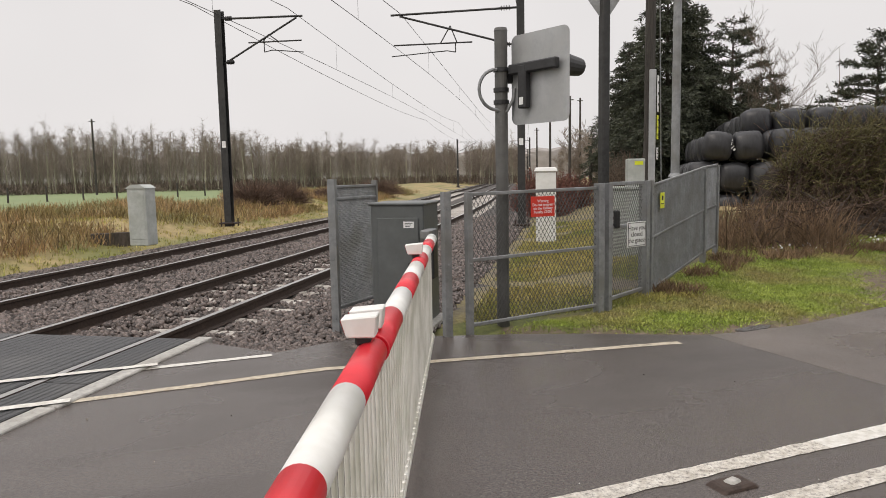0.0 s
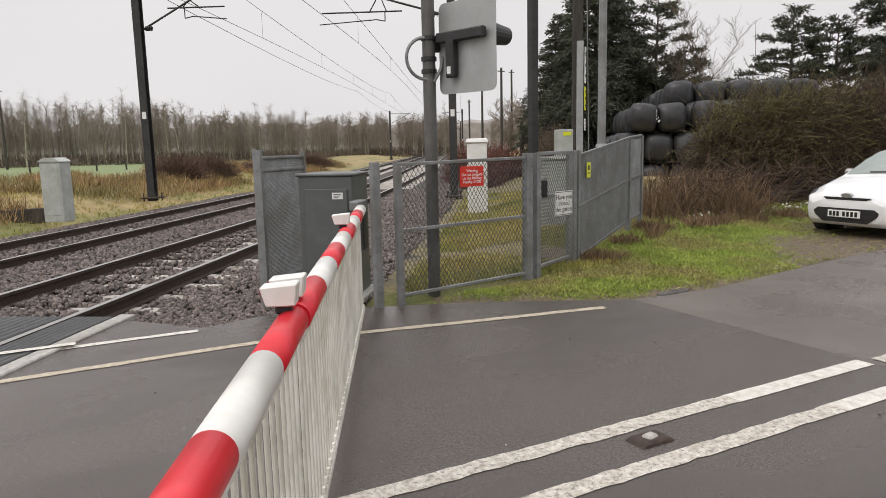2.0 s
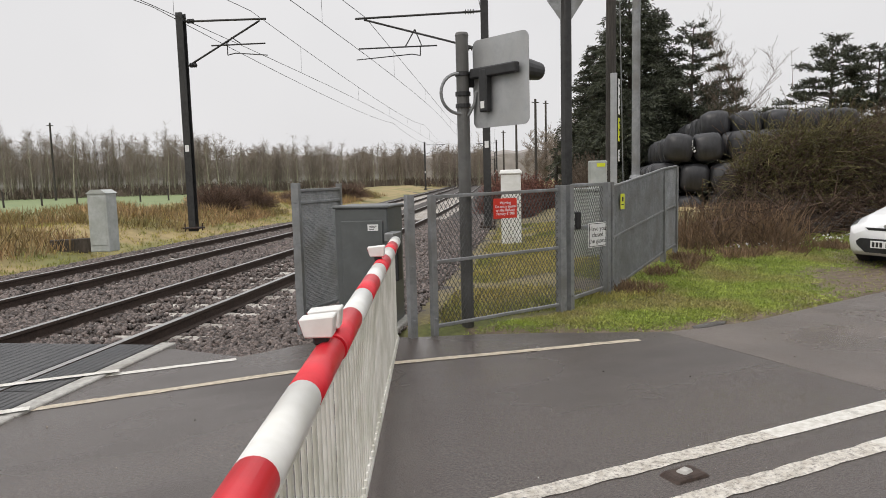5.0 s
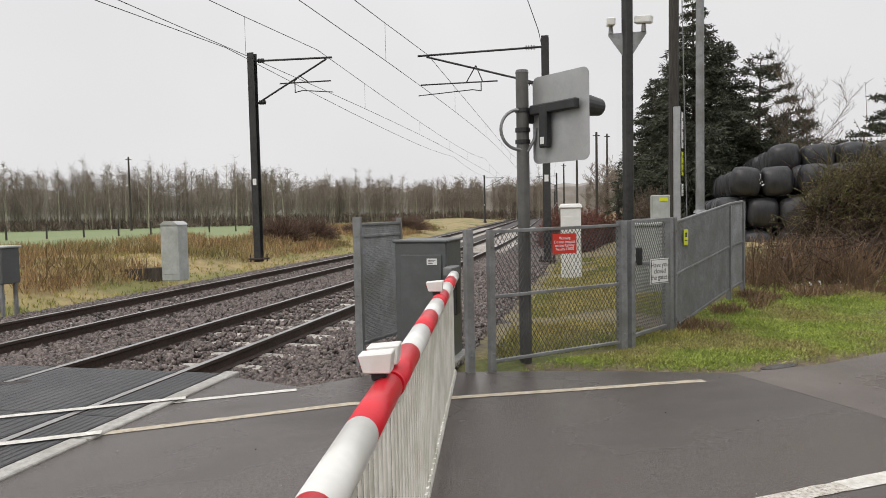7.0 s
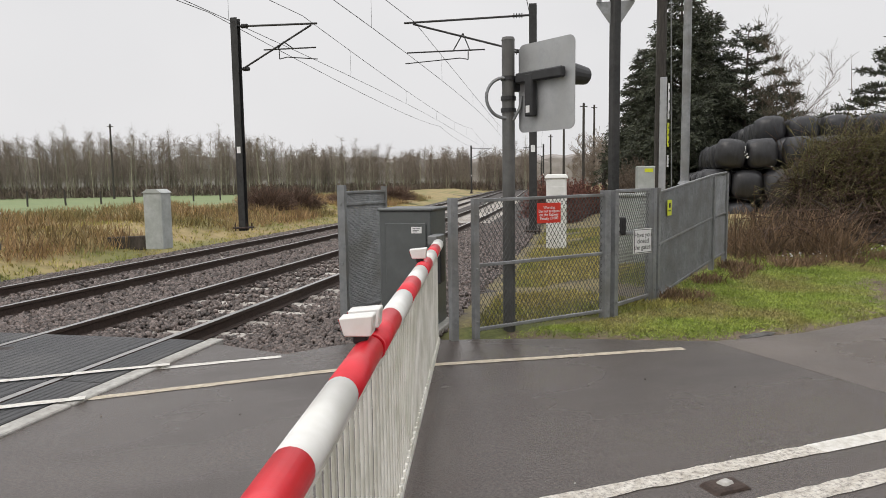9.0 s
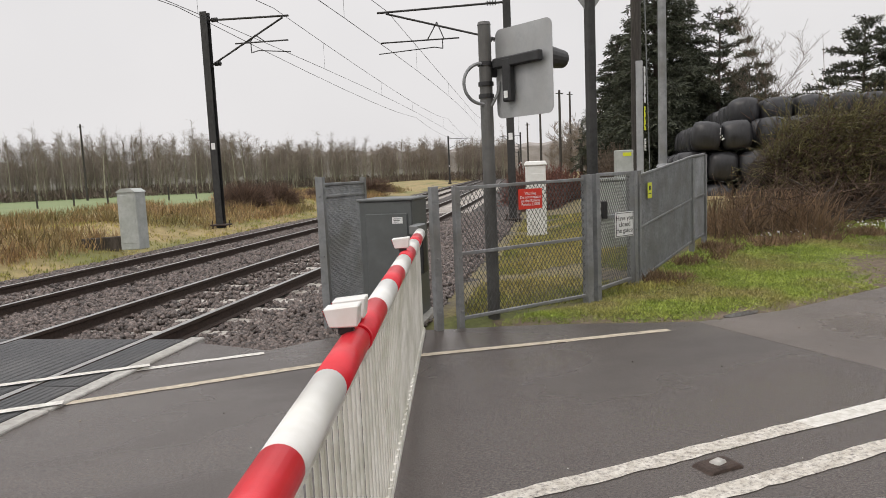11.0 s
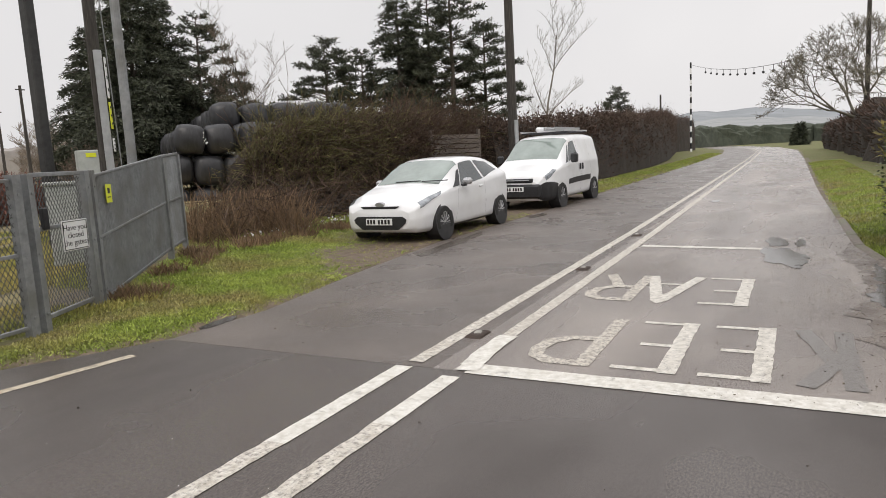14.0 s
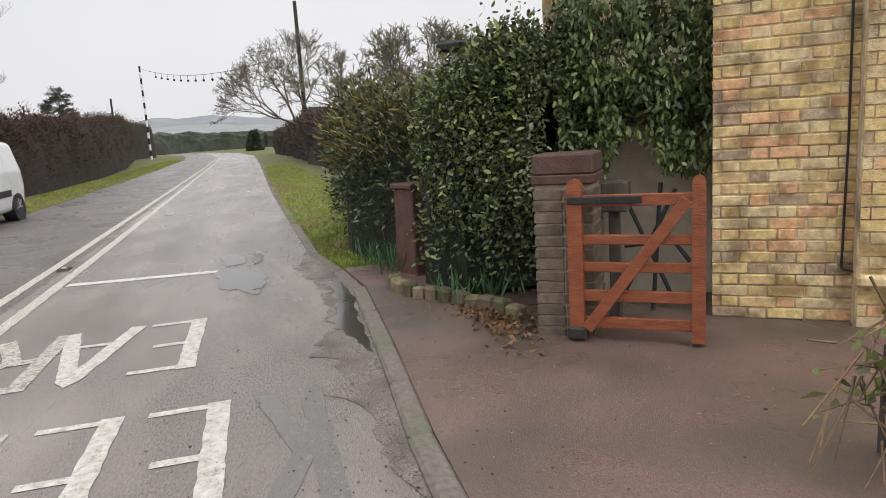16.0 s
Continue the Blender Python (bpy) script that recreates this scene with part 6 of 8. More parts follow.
def bush(name, x, y, rx, h, n, material, label, seed, twig=True, leaf=0.1):
    r = np.random.default_rng(seed)
    e = thing(name, label, "bush")
    z0 = gz(x, y)
    th, ph = r.uniform(0, 2 * math.pi, n), np.arccos(r.uniform(0.0, 1, n))
    rr = r.uniform(0.35, 1.0, n) ** 0.5
    E = np.stack([x + rx * rr * np.sin(ph) * np.cos(th), y + rx * rr * np.sin(ph) * np.sin(th), z0 + h * rr * np.cos(ph)], 1)
    A = np.stack([x + (E[:, 0] - x) * 0.4, y + (E[:, 1] - y) * 0.4, z0 + (E[:, 2] - z0) * 0.35], 1) + r.normal(size=(n, 3)) * 0.06
    sticks("twig_mass", A, E, 0.012, 0.004, material, e)
    k = n * 5
    i = r.integers(0, n, k)
    P = E[i] - (E[i] - A[i]) * r.random(k)[:, None] * 0.5
    cards("leaf_mass", P, r.normal(size=(k, 3)), r.uniform(leaf * 0.6, leaf * 1.4, k), r.uniform(leaf * 0.3, leaf * 0.7, k), material, e)
    return e


for k, (x, y, rx, h) in enumerate(((13.2, 22.0, 1.0, 1.7), (14.2, 23.2, 1.1, 1.9), (15.5, 24.0, 1.2, 1.7), (14.9, 26, 1.3, 2.0))):
    bush("red_bramble", x, y, rx, h, 900, M_TWIG_RED, "russet brown leafy bramble bush beside the fence", 60 + k, True, 0.08)
for k, (x, y, rx, h) in enumerate(((17.0, 22.5, 1.4, 2.0), (18.5, 24.5, 1.6, 2.4), (12.2, 16.2, 0.8, 1.0))):
    bush("brown_scrub_bush", x, y, rx, h, 900, M_TWIG, "tangled brown leafless scrub", 70 + k, True, 0.08)
for k, (u, s, rx, h) in enumerate(((-14.6, 31, 1.0, 1.25), (-14.2, 34, 1.0, 1.2), (-13.8, 42, 1.2, 0.9), (-13.8, 55, 1.5, 1.2))):
    p = track(u, s)
    bush("bramble_bush", p.x, p.y, rx * 1.7, h * 1.1, 1500, M_SHRUB, "brown bramble bush in the rough grass by the line", 80 + k, True, 0.05)


def tufts(name, place, n, hmin, hmax, wid, material, label, category, seed, lean=0.35, per=5):
    r = np.random.default_rng(seed)
    P = []
    while len(P) < n:
        q = place(r)
        if q is not None:
            P.append(q)
    P = np.array([(x, y, gz(x, y)) for x, y in P])
    P = np.repeat(P, per, 0) + r.normal(size=(n * per, 3)) * np.array([0.05, 0.05, 0.0]) * (hmax / 0.15) ** 0.5
    k = len(P)
    N = np.stack([r.normal(size=k) * lean, r.normal(size=k) * lean, np.ones(k)], 1)
    ob = cards(name, P - np.array([0, 0, 0.01]), N, r.uniform(hmin, hmax, k), wid, material)
    return tagged(ob, label, category, kind="stuff")


def p_reed(r):
    s = 7 + 60 * r.random() ** 1.5
    u = -12.3 - 12.5 * r.random() ** 1.2
    x, y = track(u, s)[:2]
    if noise.noise((x * 0.28, y * 0.28, 5)) < -0.1 - 0.02 * (u + 14) or (y < 8):
        return None
    return x, y


def p_bank(r):
    s = 4 + 50 * r.random() ** 1.3
    u = -10.8 - 5 * r.random()
    x, y = track(u, s)[:2]
    return (x, y) if y > 8.2 else None


def p_verge(r):
    x = 1.9 + 14.0 * r.random()
    n = along(NORTH_EDGE, x)
    y = n + 0.02 + (4.2 * r.random() ** 1.3)
    u, s = across(x, y)
    if u < -1.2 or (1.85 < x < 2.75 and y > 6.35) or r.random() < 1.02 * mudness(x, y) ** 0.7 or (x < 8.3 and y > 6.02 + 0.12 * max(0, x - 2.6) + 0.52 * max(0, x - 4.6)):
        return None
    return x, y


def p_inside(r):
    x, y = 2.5 + 9 * r.random(), 6.4 + 14 * r.random()
    u, s = across(x, y)
    if u < -1.0 or (x > 6 and y < 7.5 + 0.6 * (x - 6)) or noise.noise((x * 0.8, y * 0.8, 2)) < -0.2:
        return None
    return x, y


def p_south(r):
    x = 9.6 + 34 * r.random() ** 1.8
    so = along(SOUTH_EDGE, x)
    return x, so - 0.15 - 1.6 * r.random()


def p_north_strip(r):
    x = 22 + 60 * r.random() ** 1.5
    n = along(NORTH_EDGE, x)
    return x, n + 0.1 + 1.6 * r.random()


tufts("reed_grass", p_reed, 6500, 0.15, 0.62, 0.026, M_DRY, "tall straw-coloured dead grass along the line", "dry grass", 1, 0.4)
tufts("bank_grass", p_bank, 5000, 0.05, 0.16, 0.02, M_GRASSY, "short mossy green grass beside the ballast", "grass", 2)
tufts("verge_grass", p_verge, 36000, 0.018, 0.055, 0.01, M_GRASSB, "damp green verge grass with brown patches", "grass", 3, 1.1)
def p_clump(r):
    x = 5.6 + 8.5 * r.random()
    y = 6.9 + (x - 5.7) * 0.64 - 0.12 - 0.5 * r.random() ** 2 if x < 8.6 else 8.5 - 0.4 * r.random()
    return (x, y) if noise.noise((x * 1.3, y * 1.3, 9)) > 0.0 else None


tufts("dead_clumps", p_clump, 900, 0.06, 0.2, 0.012, M_STEM, "brown dead grass clumps at the fence foot", "dry grass", 13, 0.6)
tufts("enclosure_grass", p_inside, 15000, 0.03, 0.11, 0.011, M_GRASSY, "yellow-green grass inside the fenced area", "grass", 4, 0.6)
tufts("lane_grass", p_south, 11000, 0.025, 0.075, 0.011, M_GRASSB, "bright grass verge beside the lane", "grass", 5, 0.5)
tufts("strip_grass", p_north_strip, 6000, 0.03, 0.09, 0.018, M_GRASSB, "grass strip at the foot of the hedge", "grass", 6, 0.5)
r_ = np.random.default_rng(9)
n_ = 110
X_ = r_.uniform(9.6, 14.5, n_)
Y_ = 8.7 + r_.normal(size=n_) * 0.12
P_ = np.array([(a, b, gz(a, b) + 0.06) for a, b in zip(X_, Y_)])
tagged(cards("snowdrops", P_, r_.normal(size=(n_, 3)) + np.array([0, 0, 0.6]), 0.05, 0.04, M_SIGNWHITE), "white snowdrops in the grass under the hedge", "flowers", kind="stuff")


def stones():
    """Loose ballast stones lying on the bed, as real lumps."""
    r = np.random.default_rng(21)
    n = 52000
    s = 6.0 + 22 * r.random(n) ** 1.6
    u = -10.9 + 9.6 * r.random(n)
    keep = np.ones(n, bool)
    for ru in RAILS:
        keep &= np.abs(u - ru) > 0.09
    for uc in (-4.81, -8.17):
        inside = np.abs(u - uc) < 1.15
        ph = ((s - 6.35 + 0.33) % 0.66) - 0.33
        keep &= ~(inside & (np.abs(ph) < 0.1) & (r.random(n) < (0.8 if uc > -6 else 0.35)))
    s, u = s[keep], u[keep]
    prof_u = np.array([-11.6, -10.6, -9.9, -3.0, -2.2, -1.7, -1.2])
    prof_z = np.array([-0.5, -0.2, -0.17, -0.17, -0.12, -0.02, -0.06])
    z = np.interp(u, prof_u, prof_z)
    mid = (np.abs(u + 6.5) < 0.75) | (u > -3.4)
    z = z + np.where(mid, 0.05, 0.012)
    # the ballast is heaped over the sleepers on the far side of each track
    heaped = ((u < -4.75) & (u > -5.9)) | (u < -6.9) & (u > -9.4)
    z = np.where(heaped & (r.random(n)[keep] < 0.7), -0.125, z)
    C = np.array([tuple(track(a, b, c)) for a, b, c in zip(u, s, z)])
    k = len(C)
    cube = np.array([[-1, -1, -1], [1, -1, -1], [1, 1, -1], [-1, 1, -1], [-1, -1, 1], [1, -1, 1], [1, 1, 1], [-1, 1, 1]], float)
    size = r.uniform(0.012, 0.029, (k, 1, 3)) * (1 + 0.25 * np.clip(s - 12, 0, 8) / 8)[:, None, None]
    V = cube[None] * size * (1 + r.normal(size=(k, 8, 3)) * 0.22)
    q = r.normal(size=(k, 4))
    q /= np.linalg.norm(q, axis=1, keepdims=True)
    w, x, y, zz = q.T
    Rm = np.stack([np.stack([1 - 2 * (y * y + zz * zz), 2 * (x * y - zz * w), 2 * (x * zz + y * w)], 1),
                   np.stack([2 * (x * y + zz * w), 1 - 2 * (x * x + zz * zz), 2 * (y * zz - x * w)], 1),
                   np.stack([2 * (x * zz - y * w), 2 * (y * zz + x * w), 1 - 2 * (x * x + y * y)], 1)], 1)
    V = np.einsum("kij,kvj->kvi", Rm, V) + C[:, None]
    Q = np.array([[0, 3, 2, 1], [4, 5, 6, 7], [0, 1, 5, 4], [1, 2, 6, 5], [2, 3, 7, 6], [3, 0, 4, 7]])
    F = (np.arange(k)[:, None, None] * 8 + Q[None]).reshape(-1, 4)
    me = bpy.data.meshes.new("ballast_stones")
    me.vertices.add(k * 8)
    me.vertices.foreach_set("co", V.reshape(-1).astype(np.float32))
    me.loops.add(len(F) * 4)
    me.loops.foreach_set("vertex_index", F.reshape(-1).astype(np.int32))
    me.polygons.add(len(F))
    me.polygons.foreach_set("loop_start", (np.arange(len(F)) * 4).astype(np.int32))
    me.update(calc_edges=True)
    me.materials.append(M_STONE)
    tagged(new("ballast_stones", me), "loose grey-brown crushed stone ballast between the rails", "ballast", kind="stuff")


stones()

# ---------------------------------------------------------------- cars
def prof(pairs, x):
    """Smooth reading of a table of x and value."""
    xs = [p[0] for p in pairs]
    for i in range(len(xs) - 1):
        if xs[i] <= x <= xs[i + 1]:
            t = (x - xs[i]) / (xs[i + 1] - xs[i])
            return pairs[i][1] + (pairs[i + 1][1] - pairs[i][1]) * t
    return pairs[0][1] if x < xs[0] else pairs[-1][1]


def car_surface(sp):
    def S(x, v, side):
        zb, zm, zt = prof(sp["sill"], x), prof(sp["belt"], x), prof(sp["top"], x)
        ws, wb, wt = prof(sp["wide"], x) * 0.95, prof(sp["wide"], x), prof(sp["roof"], x)
        zm = min(zm, zt - 0.02)
        pts = [(0.0, ws * 0.9, zb), (0.12, ws, zb + 0.06), (0.3, wb, zb + (zm - zb) * 0.55), (0.5, wb * 0.97, zm), (0.8, wt, zt - 0.10 * min(1, (zt - zm) * 3)), (0.88, wt * 0.9, zt - 0.03), (1.0, 0.0, zt)]
        for i in range(len(pts) - 1):
            if pts[i][0] <= v <= pts[i + 1][0]:
                t = (v - pts[i][0]) / (pts[i + 1][0] - pts[i][0])
                w = pts[i][1] + (pts[i + 1][1] - pts[i][1]) * t
                z = pts[i][2] + (pts[i + 1][2] - pts[i][2]) * t
                if i == 5:
                    z = zt - 0.03 * (1 - t) ** 2
                break
        return Vector((x, side * w, z))
    return S


def panel(S, corners, off, side, nu=10, nv=8):
    """A patch of the body set slightly proud: corners (x, v) low front, low back, high back, high front."""
    bm = bmesh.new()
    a, b, c, d = corners
    G = []
    for i in range(nu + 1):
        row = []
        for j in range(nv + 1):
            s, t = i / nu, j / nv
            x = (a[0] * (1 - s) + b[0] * s) * (1 - t) + (d[0] * (1 - s) + c[0] * s) * t
            v = (a[1] * (1 - s) + b[1] * s) * (1 - t) + (d[1] * (1 - s) + c[1] * s) * t
            p = S(x, v, side)
            e1 = S(x + 0.01, v, side) - S(x - 0.01, v, side)
            e2 = S(x, min(1, v + 0.01), side) - S(x, max(0, v - 0.01), side)
            n = e1.cross(e2)
            n = n.normalized() if n.length > 1e-9 else Vector((0, side, 0))
            if n.y * side < 0 and abs(n.y) > 0.15 or (abs(n.y) <= 0.15 and n.z < 0):
                n = -n
            row.append(bm.verts.new(p + n * off))
        G.append(row)
    for i in range(nu):
        for j in range(nv):
            bm.faces.new((G[i][j], G[i + 1][j], G[i + 1][j + 1], G[i][j + 1]))
    bmesh.ops.recalc_face_normals(bm, faces=bm.faces[:])
    return bm


def wheel(e, x, y, r, w, spokes, side, cap):
    bm = bmesh.new()
    n = 28
    prof_r = [(0.0, r * 0.66), (0.0, r * 0.93), (0.02, r), (w - 0.02, r), (w, r * 0.93), (w, r * 0.66)]
    rings = []
    for d, rr in prof_r:
        rings.append([bm.verts.new((x + rr * math.cos(2 * math.pi * k / n), y - side * (w / 2 - d) * -1 * -1, r + rr * math.sin(2 * math.pi * k / n))) for k in range(n)])
    for a, b in zip(rings, rings[1:] + rings[:1]):
        for k in range(n):
            bm.faces.new((a[k], a[(k + 1) % n], b[(k + 1) % n], b[k]))
    bmesh.ops.recalc_face_normals(bm, faces=bm.faces[:])
    wh = part("wheel", bm, M_TYRE, e, "black rubber tyre")
    bm = bmesh.new()
    yo = y + side * (w / 2 - 0.012)
    cyl(bm, (x, yo - side * 0.05, r), (x, yo - side * 0.03, r), r * 0.72, r * 0.72, 24)
    part("rim", bm, M_POSTGREY, wh)
    bm = bmesh.new()
    tube(bm, [(x + r * 0.7 * math.cos(2 * math.pi * k / 28), yo, r + r * 0.7 * math.sin(2 * math.pi * k / 28)) for k in range(29)], 0.011, 6)
    part("rim_edge", bm, M_RIM, wh, "silver rim edge")
    bm = bmesh.new()
    for k in range(spokes):
        t = 2 * math.pi * k / spokes
        for dt in (-0.09, 0.09):
            cyl(bm, (x + r * 0.14 * math.cos(t), yo, r + r * 0.14 * math.sin(t)), (x + r * 0.69 * math.cos(t + dt), yo, r + r * 0.69 * math.sin(t + dt)), 0.009, 0.008, 6)
    cyl(bm, (x, yo - side * 0.02, r), (x, yo + side * 0.006, r), r * 0.16, r * 0.13, 14)
    part("trim", bm, M_RIM, wh, cap)


def vehicle(name, label, sp, m, group="parked cars"):
    e = thing(name, label, "car" if name == "hatchback" else "van", m, group=group)
    S = car_surface(sp)
    L = sp["length"]
    bm = bmesh.new()
    nx, nv = 70, 26
    xs = [L * (0.5 - 0.5 * math.cos(math.pi * i / nx)) for i in range(nx + 1)]
    vs = [j / nv for j in range(nv + 1)]
    G = {}
    for i, x in enumerate(xs):
        for j, v in enumerate(vs):
            for sd in (1, -1):
                if v == 1.0 and sd < 0:
                    G[i, j, sd] = G[i, j, 1]
                else:
                    G[i, j, sd] = bm.verts.new(S(x, v, sd))
    for i in range(nx):
        for j in range(nv):
            for sd in (1, -1):
                q = [G[i, j, sd], G[i + 1, j, sd], G[i + 1, j + 1, sd], G[i, j + 1, sd]]
                if len(set(q)) == 4:
                    bm.faces.new(q if sd > 0 else q[::-1])
        bm.faces.new((G[i, 0, 1], G[i, 0, -1], G[i + 1, 0, -1], G[i + 1, 0, 1]))
    for i in (0, nx):
        ring = [G[i, j, 1] for j in range(nv + 1)] + [G[i, j, -1] for j in range(nv - 1, -1, -1)]
        bm.faces.new(ring)
    bmesh.ops.recalc_face_normals(bm, faces=bm.faces[:])
    part("body", bm, M_CARWHITE, e, smooth=True)
    for pname, corners, off, mm, both in sp["panels"]:
        for sd in ((1, -1) if both else (1,)):
            part(pname, panel(S, corners, off, sd), mm, e, smooth=True)
    # windscreen and bonnet-wide patches spanning both sides
    for pname, x0, x1, v0, off, mm in sp["wide_panels"]:
        bm = bmesh.new()
        for sd in (1, -1):
            t = panel(S, ((x0, v0 + 0.06), (x1, v0), (x1, 1.0), (x0, 1.0)), off, sd, 10, 10)
            me = bpy.data.meshes.new("tmp")
            t.to_mesh(me)
            t.free()
            bm.from_mesh(me)
            bpy.data.meshes.remove(me)
        bmesh.ops.remove_doubles(bm, verts=bm.verts[:], dist=0.002)
        bmesh.ops.recalc_face_normals(bm, faces=bm.faces[:])
        part(pname, bm, mm, e, smooth=True)
    w = sp["track"]
    for x in sp["axles"]:
        for sd in (1, -1):
            bm = bmesh.new()
            cyl(bm, (x, sd * (w - 0.16), sp["r"]), (x, sd * (prof(sp["wide"], x) + 0.003), sp["r"] + 0.015), sp["r"] * 1.09, sp["r"] * 1.09, 30)
            part("wheel_arch", bm, M_BLACK, e)
            wheel(e, x, sd * (prof(sp["wide"], x) - 0.085), sp["r"], 0.19, sp["spokes"], sd, sp["cap"])
    return e, S


def box_part(e, name, size, at_, rot, material, bevel=0.01, label=""):
    bm = bmesh.new()
    B(bm, size, at_, rot, bevel=bevel)
    return part(name, bm, material, e, label)


def cars():
    sp = dict(length=3.85, r=0.295, track=0.78, axles=(0.74, 3.16), spokes=11, cap="silver wheel trim",
              sill=[(0, 0.26), (0.12, 0.19), (0.4, 0.18), (3.6, 0.2), (3.85, 0.3)],
              belt=[(0, 0.53), (0.1, 0.62), (0.4, 0.73), (1.0, 0.85), (2.0, 0.9), (3.0, 0.99), (3.6, 1.03), (3.85, 0.8)],
              top=[(0, 0.62), (0.04, 0.69), (0.12, 0.745), (0.4, 0.84), (0.7, 0.91), (0.92, 0.95), (1.05, 1.03), (1.4, 1.23), (1.65, 1.34), (1.9, 1.395), (2.2, 1.415), (2.6, 1.41), (3.0, 1.38), (3.3, 1.335), (3.5, 1.27), (3.72, 1.04), (3.85, 0.83)],
              wide=[(0, 0.58), (0.05, 0.68), (0.15, 0.755), (0.35, 0.80), (0.7, 0.845), (1.5, 0.85), (3.2, 0.85), (3.65, 0.8), (3.85, 0.7)],
              roof=[(0, 0.4), (0.4, 0.6), (0.9, 0.7), (1.2, 0.67), (1.75, 0.6), (2.6, 0.585), (3.3, 0.56), (3.6, 0.58), (3.85, 0.5)],
              panels=[("front_window", ((1.46, 0.515), (2.42, 0.52), (2.36, 0.8), (1.8, 0.8)), 0.006, M_CARGLASS, True),
                      ("rear_window", ((2.5, 0.525), (3.28, 0.62), (3.06, 0.79), (2.44, 0.8)), 0.006, M_CARGLASS, True),
                      ("headlamp", ((0.12, 0.46), (0.68, 0.5), (0.78, 0.6), (0.18, 0.62)), 0.007, M_HEADLAMP, True),
                      ("sill_trim", ((1.2, 0.02), (2.95, 0.02), (2.95, 0.08), (1.2, 0.08)), 0.004, M_BLACK, True),
                      ("door_seam", ((1.22, 0.15), (1.224, 0.15), (1.36, 0.52), (1.356, 0.52)), 0.003, M_BLACK, True),
                      ("door_seam", ((2.46, 0.15), (2.464, 0.15), (2.47, 0.53), (2.466, 0.53)), 0.003, M_BLACK, True),
                      ("mirror_corner", ((1.14, 0.52), (1.42, 0.52), (1.7, 0.74), (1.58, 0.74)), 0.006, M_BLACK, True)],
              wide_panels=[("windscreen", 0.96, 1.72, 0.80, 0.007, M_SCREEN), ("back_window", 3.68, 3.44, 0.82, 0.007, M_CARGLASS)])
    e, S = vehicle("hatchback", "small white hatchback parked on the muddy verge", sp, pose(10.66, 6.5, -0.015, 0, 0, -1.0))
    bm = bmesh.new()
    prism(bm, [(-0.36, 0.25), (0.36, 0.25), (0.5, 0.36), (0.52, 0.42), (0.45, 0.47), (-0.45, 0.47), (-0.52, 0.42), (-0.5, 0.36)], -0.16, 0.02, pose(0, 0, 0, 90, 0, -90))
    part("lower_grille", bm, M_BLACK, e, "black lower grille")
    bm = bmesh.new()
    prism(bm, [(-0.32, 0.6), (0.32, 0.6), (0.38, 0.64), (-0.38, 0.64)], -0.3, 0.004, pose(0, 0, 0, 90, 0, -90))
    part("upper_grille", bm, M_BLACK, e, "black grille slot")
    bm = bmesh.new()
    cyl(bm, (-0.012, 0, 0.67), (0.05, 0, 0.68), 0.05, 0.055, 18)
    bmesh.ops.scale(bm, vec=(1, 1.7, 0.72), space=Matrix.Translation((0, 0, -0.675)), verts=bm.verts[:])
    part("badge", bm, M_RIM, e, "plain oval badge")
    pl = box_part(e, "registration_plate", (0.02, 0.52, 0.11), (-0.04, 0, 0.385), (0, 0, 0), M_PLATE, 0.004, "white front plate")
    for k, yy in enumerate((-0.2, -0.135, -0.07, -0.005, 0.09, 0.15, 0.21)):
        box_part(pl, "plate_bar", (0.004, 0.04, 0.075), (-0.052, yy, 0.385), (0, 0, 0), M_TEXTB, 0)
    for sd in (1, -1):
        bm = bmesh.new()
        B(bm, (0.13, 0.19, 0.12), (1.52, sd * 0.93, 0.96), (0, 0, 14 * sd), bevel=0.04)
        mr = part("door_mirror", bm, M_RIM, e, "silver-grey mirror shell")
        box_part(mr, "mirror_arm", (0.08, 0.12, 0.04), (1.52, sd * 0.85, 0.89), (0, 0, 0), M_BLACK)
        box_part(e, "fog_recess", (0.06, 0.16, 0.04), (0.14, sd * 0.655, 0.38), (0, 0, -sd * 38), M_BLACK, 0.01)
        box_part(e, "door_handle", (0.16, 0.03, 0.03), (2.28, sd * 0.835, 0.83), (0, 0, 0), M_CARWHITE, 0.008)
    bm = bmesh.new()
    tube(bm, [(2.0, 0, 1.4), (2.12, 0, 1.48)], 0.006, 6)
    part("aerial", bm, M_BLACK, e)
    for sd in (0.25, -0.3):
        bm = bmesh.new()
        tube(bm, [(0.97, sd, 1.0), (1.0, sd - 0.5, 1.01)], 0.01, 6)
        part("wiper", bm, M_BLACK, e)

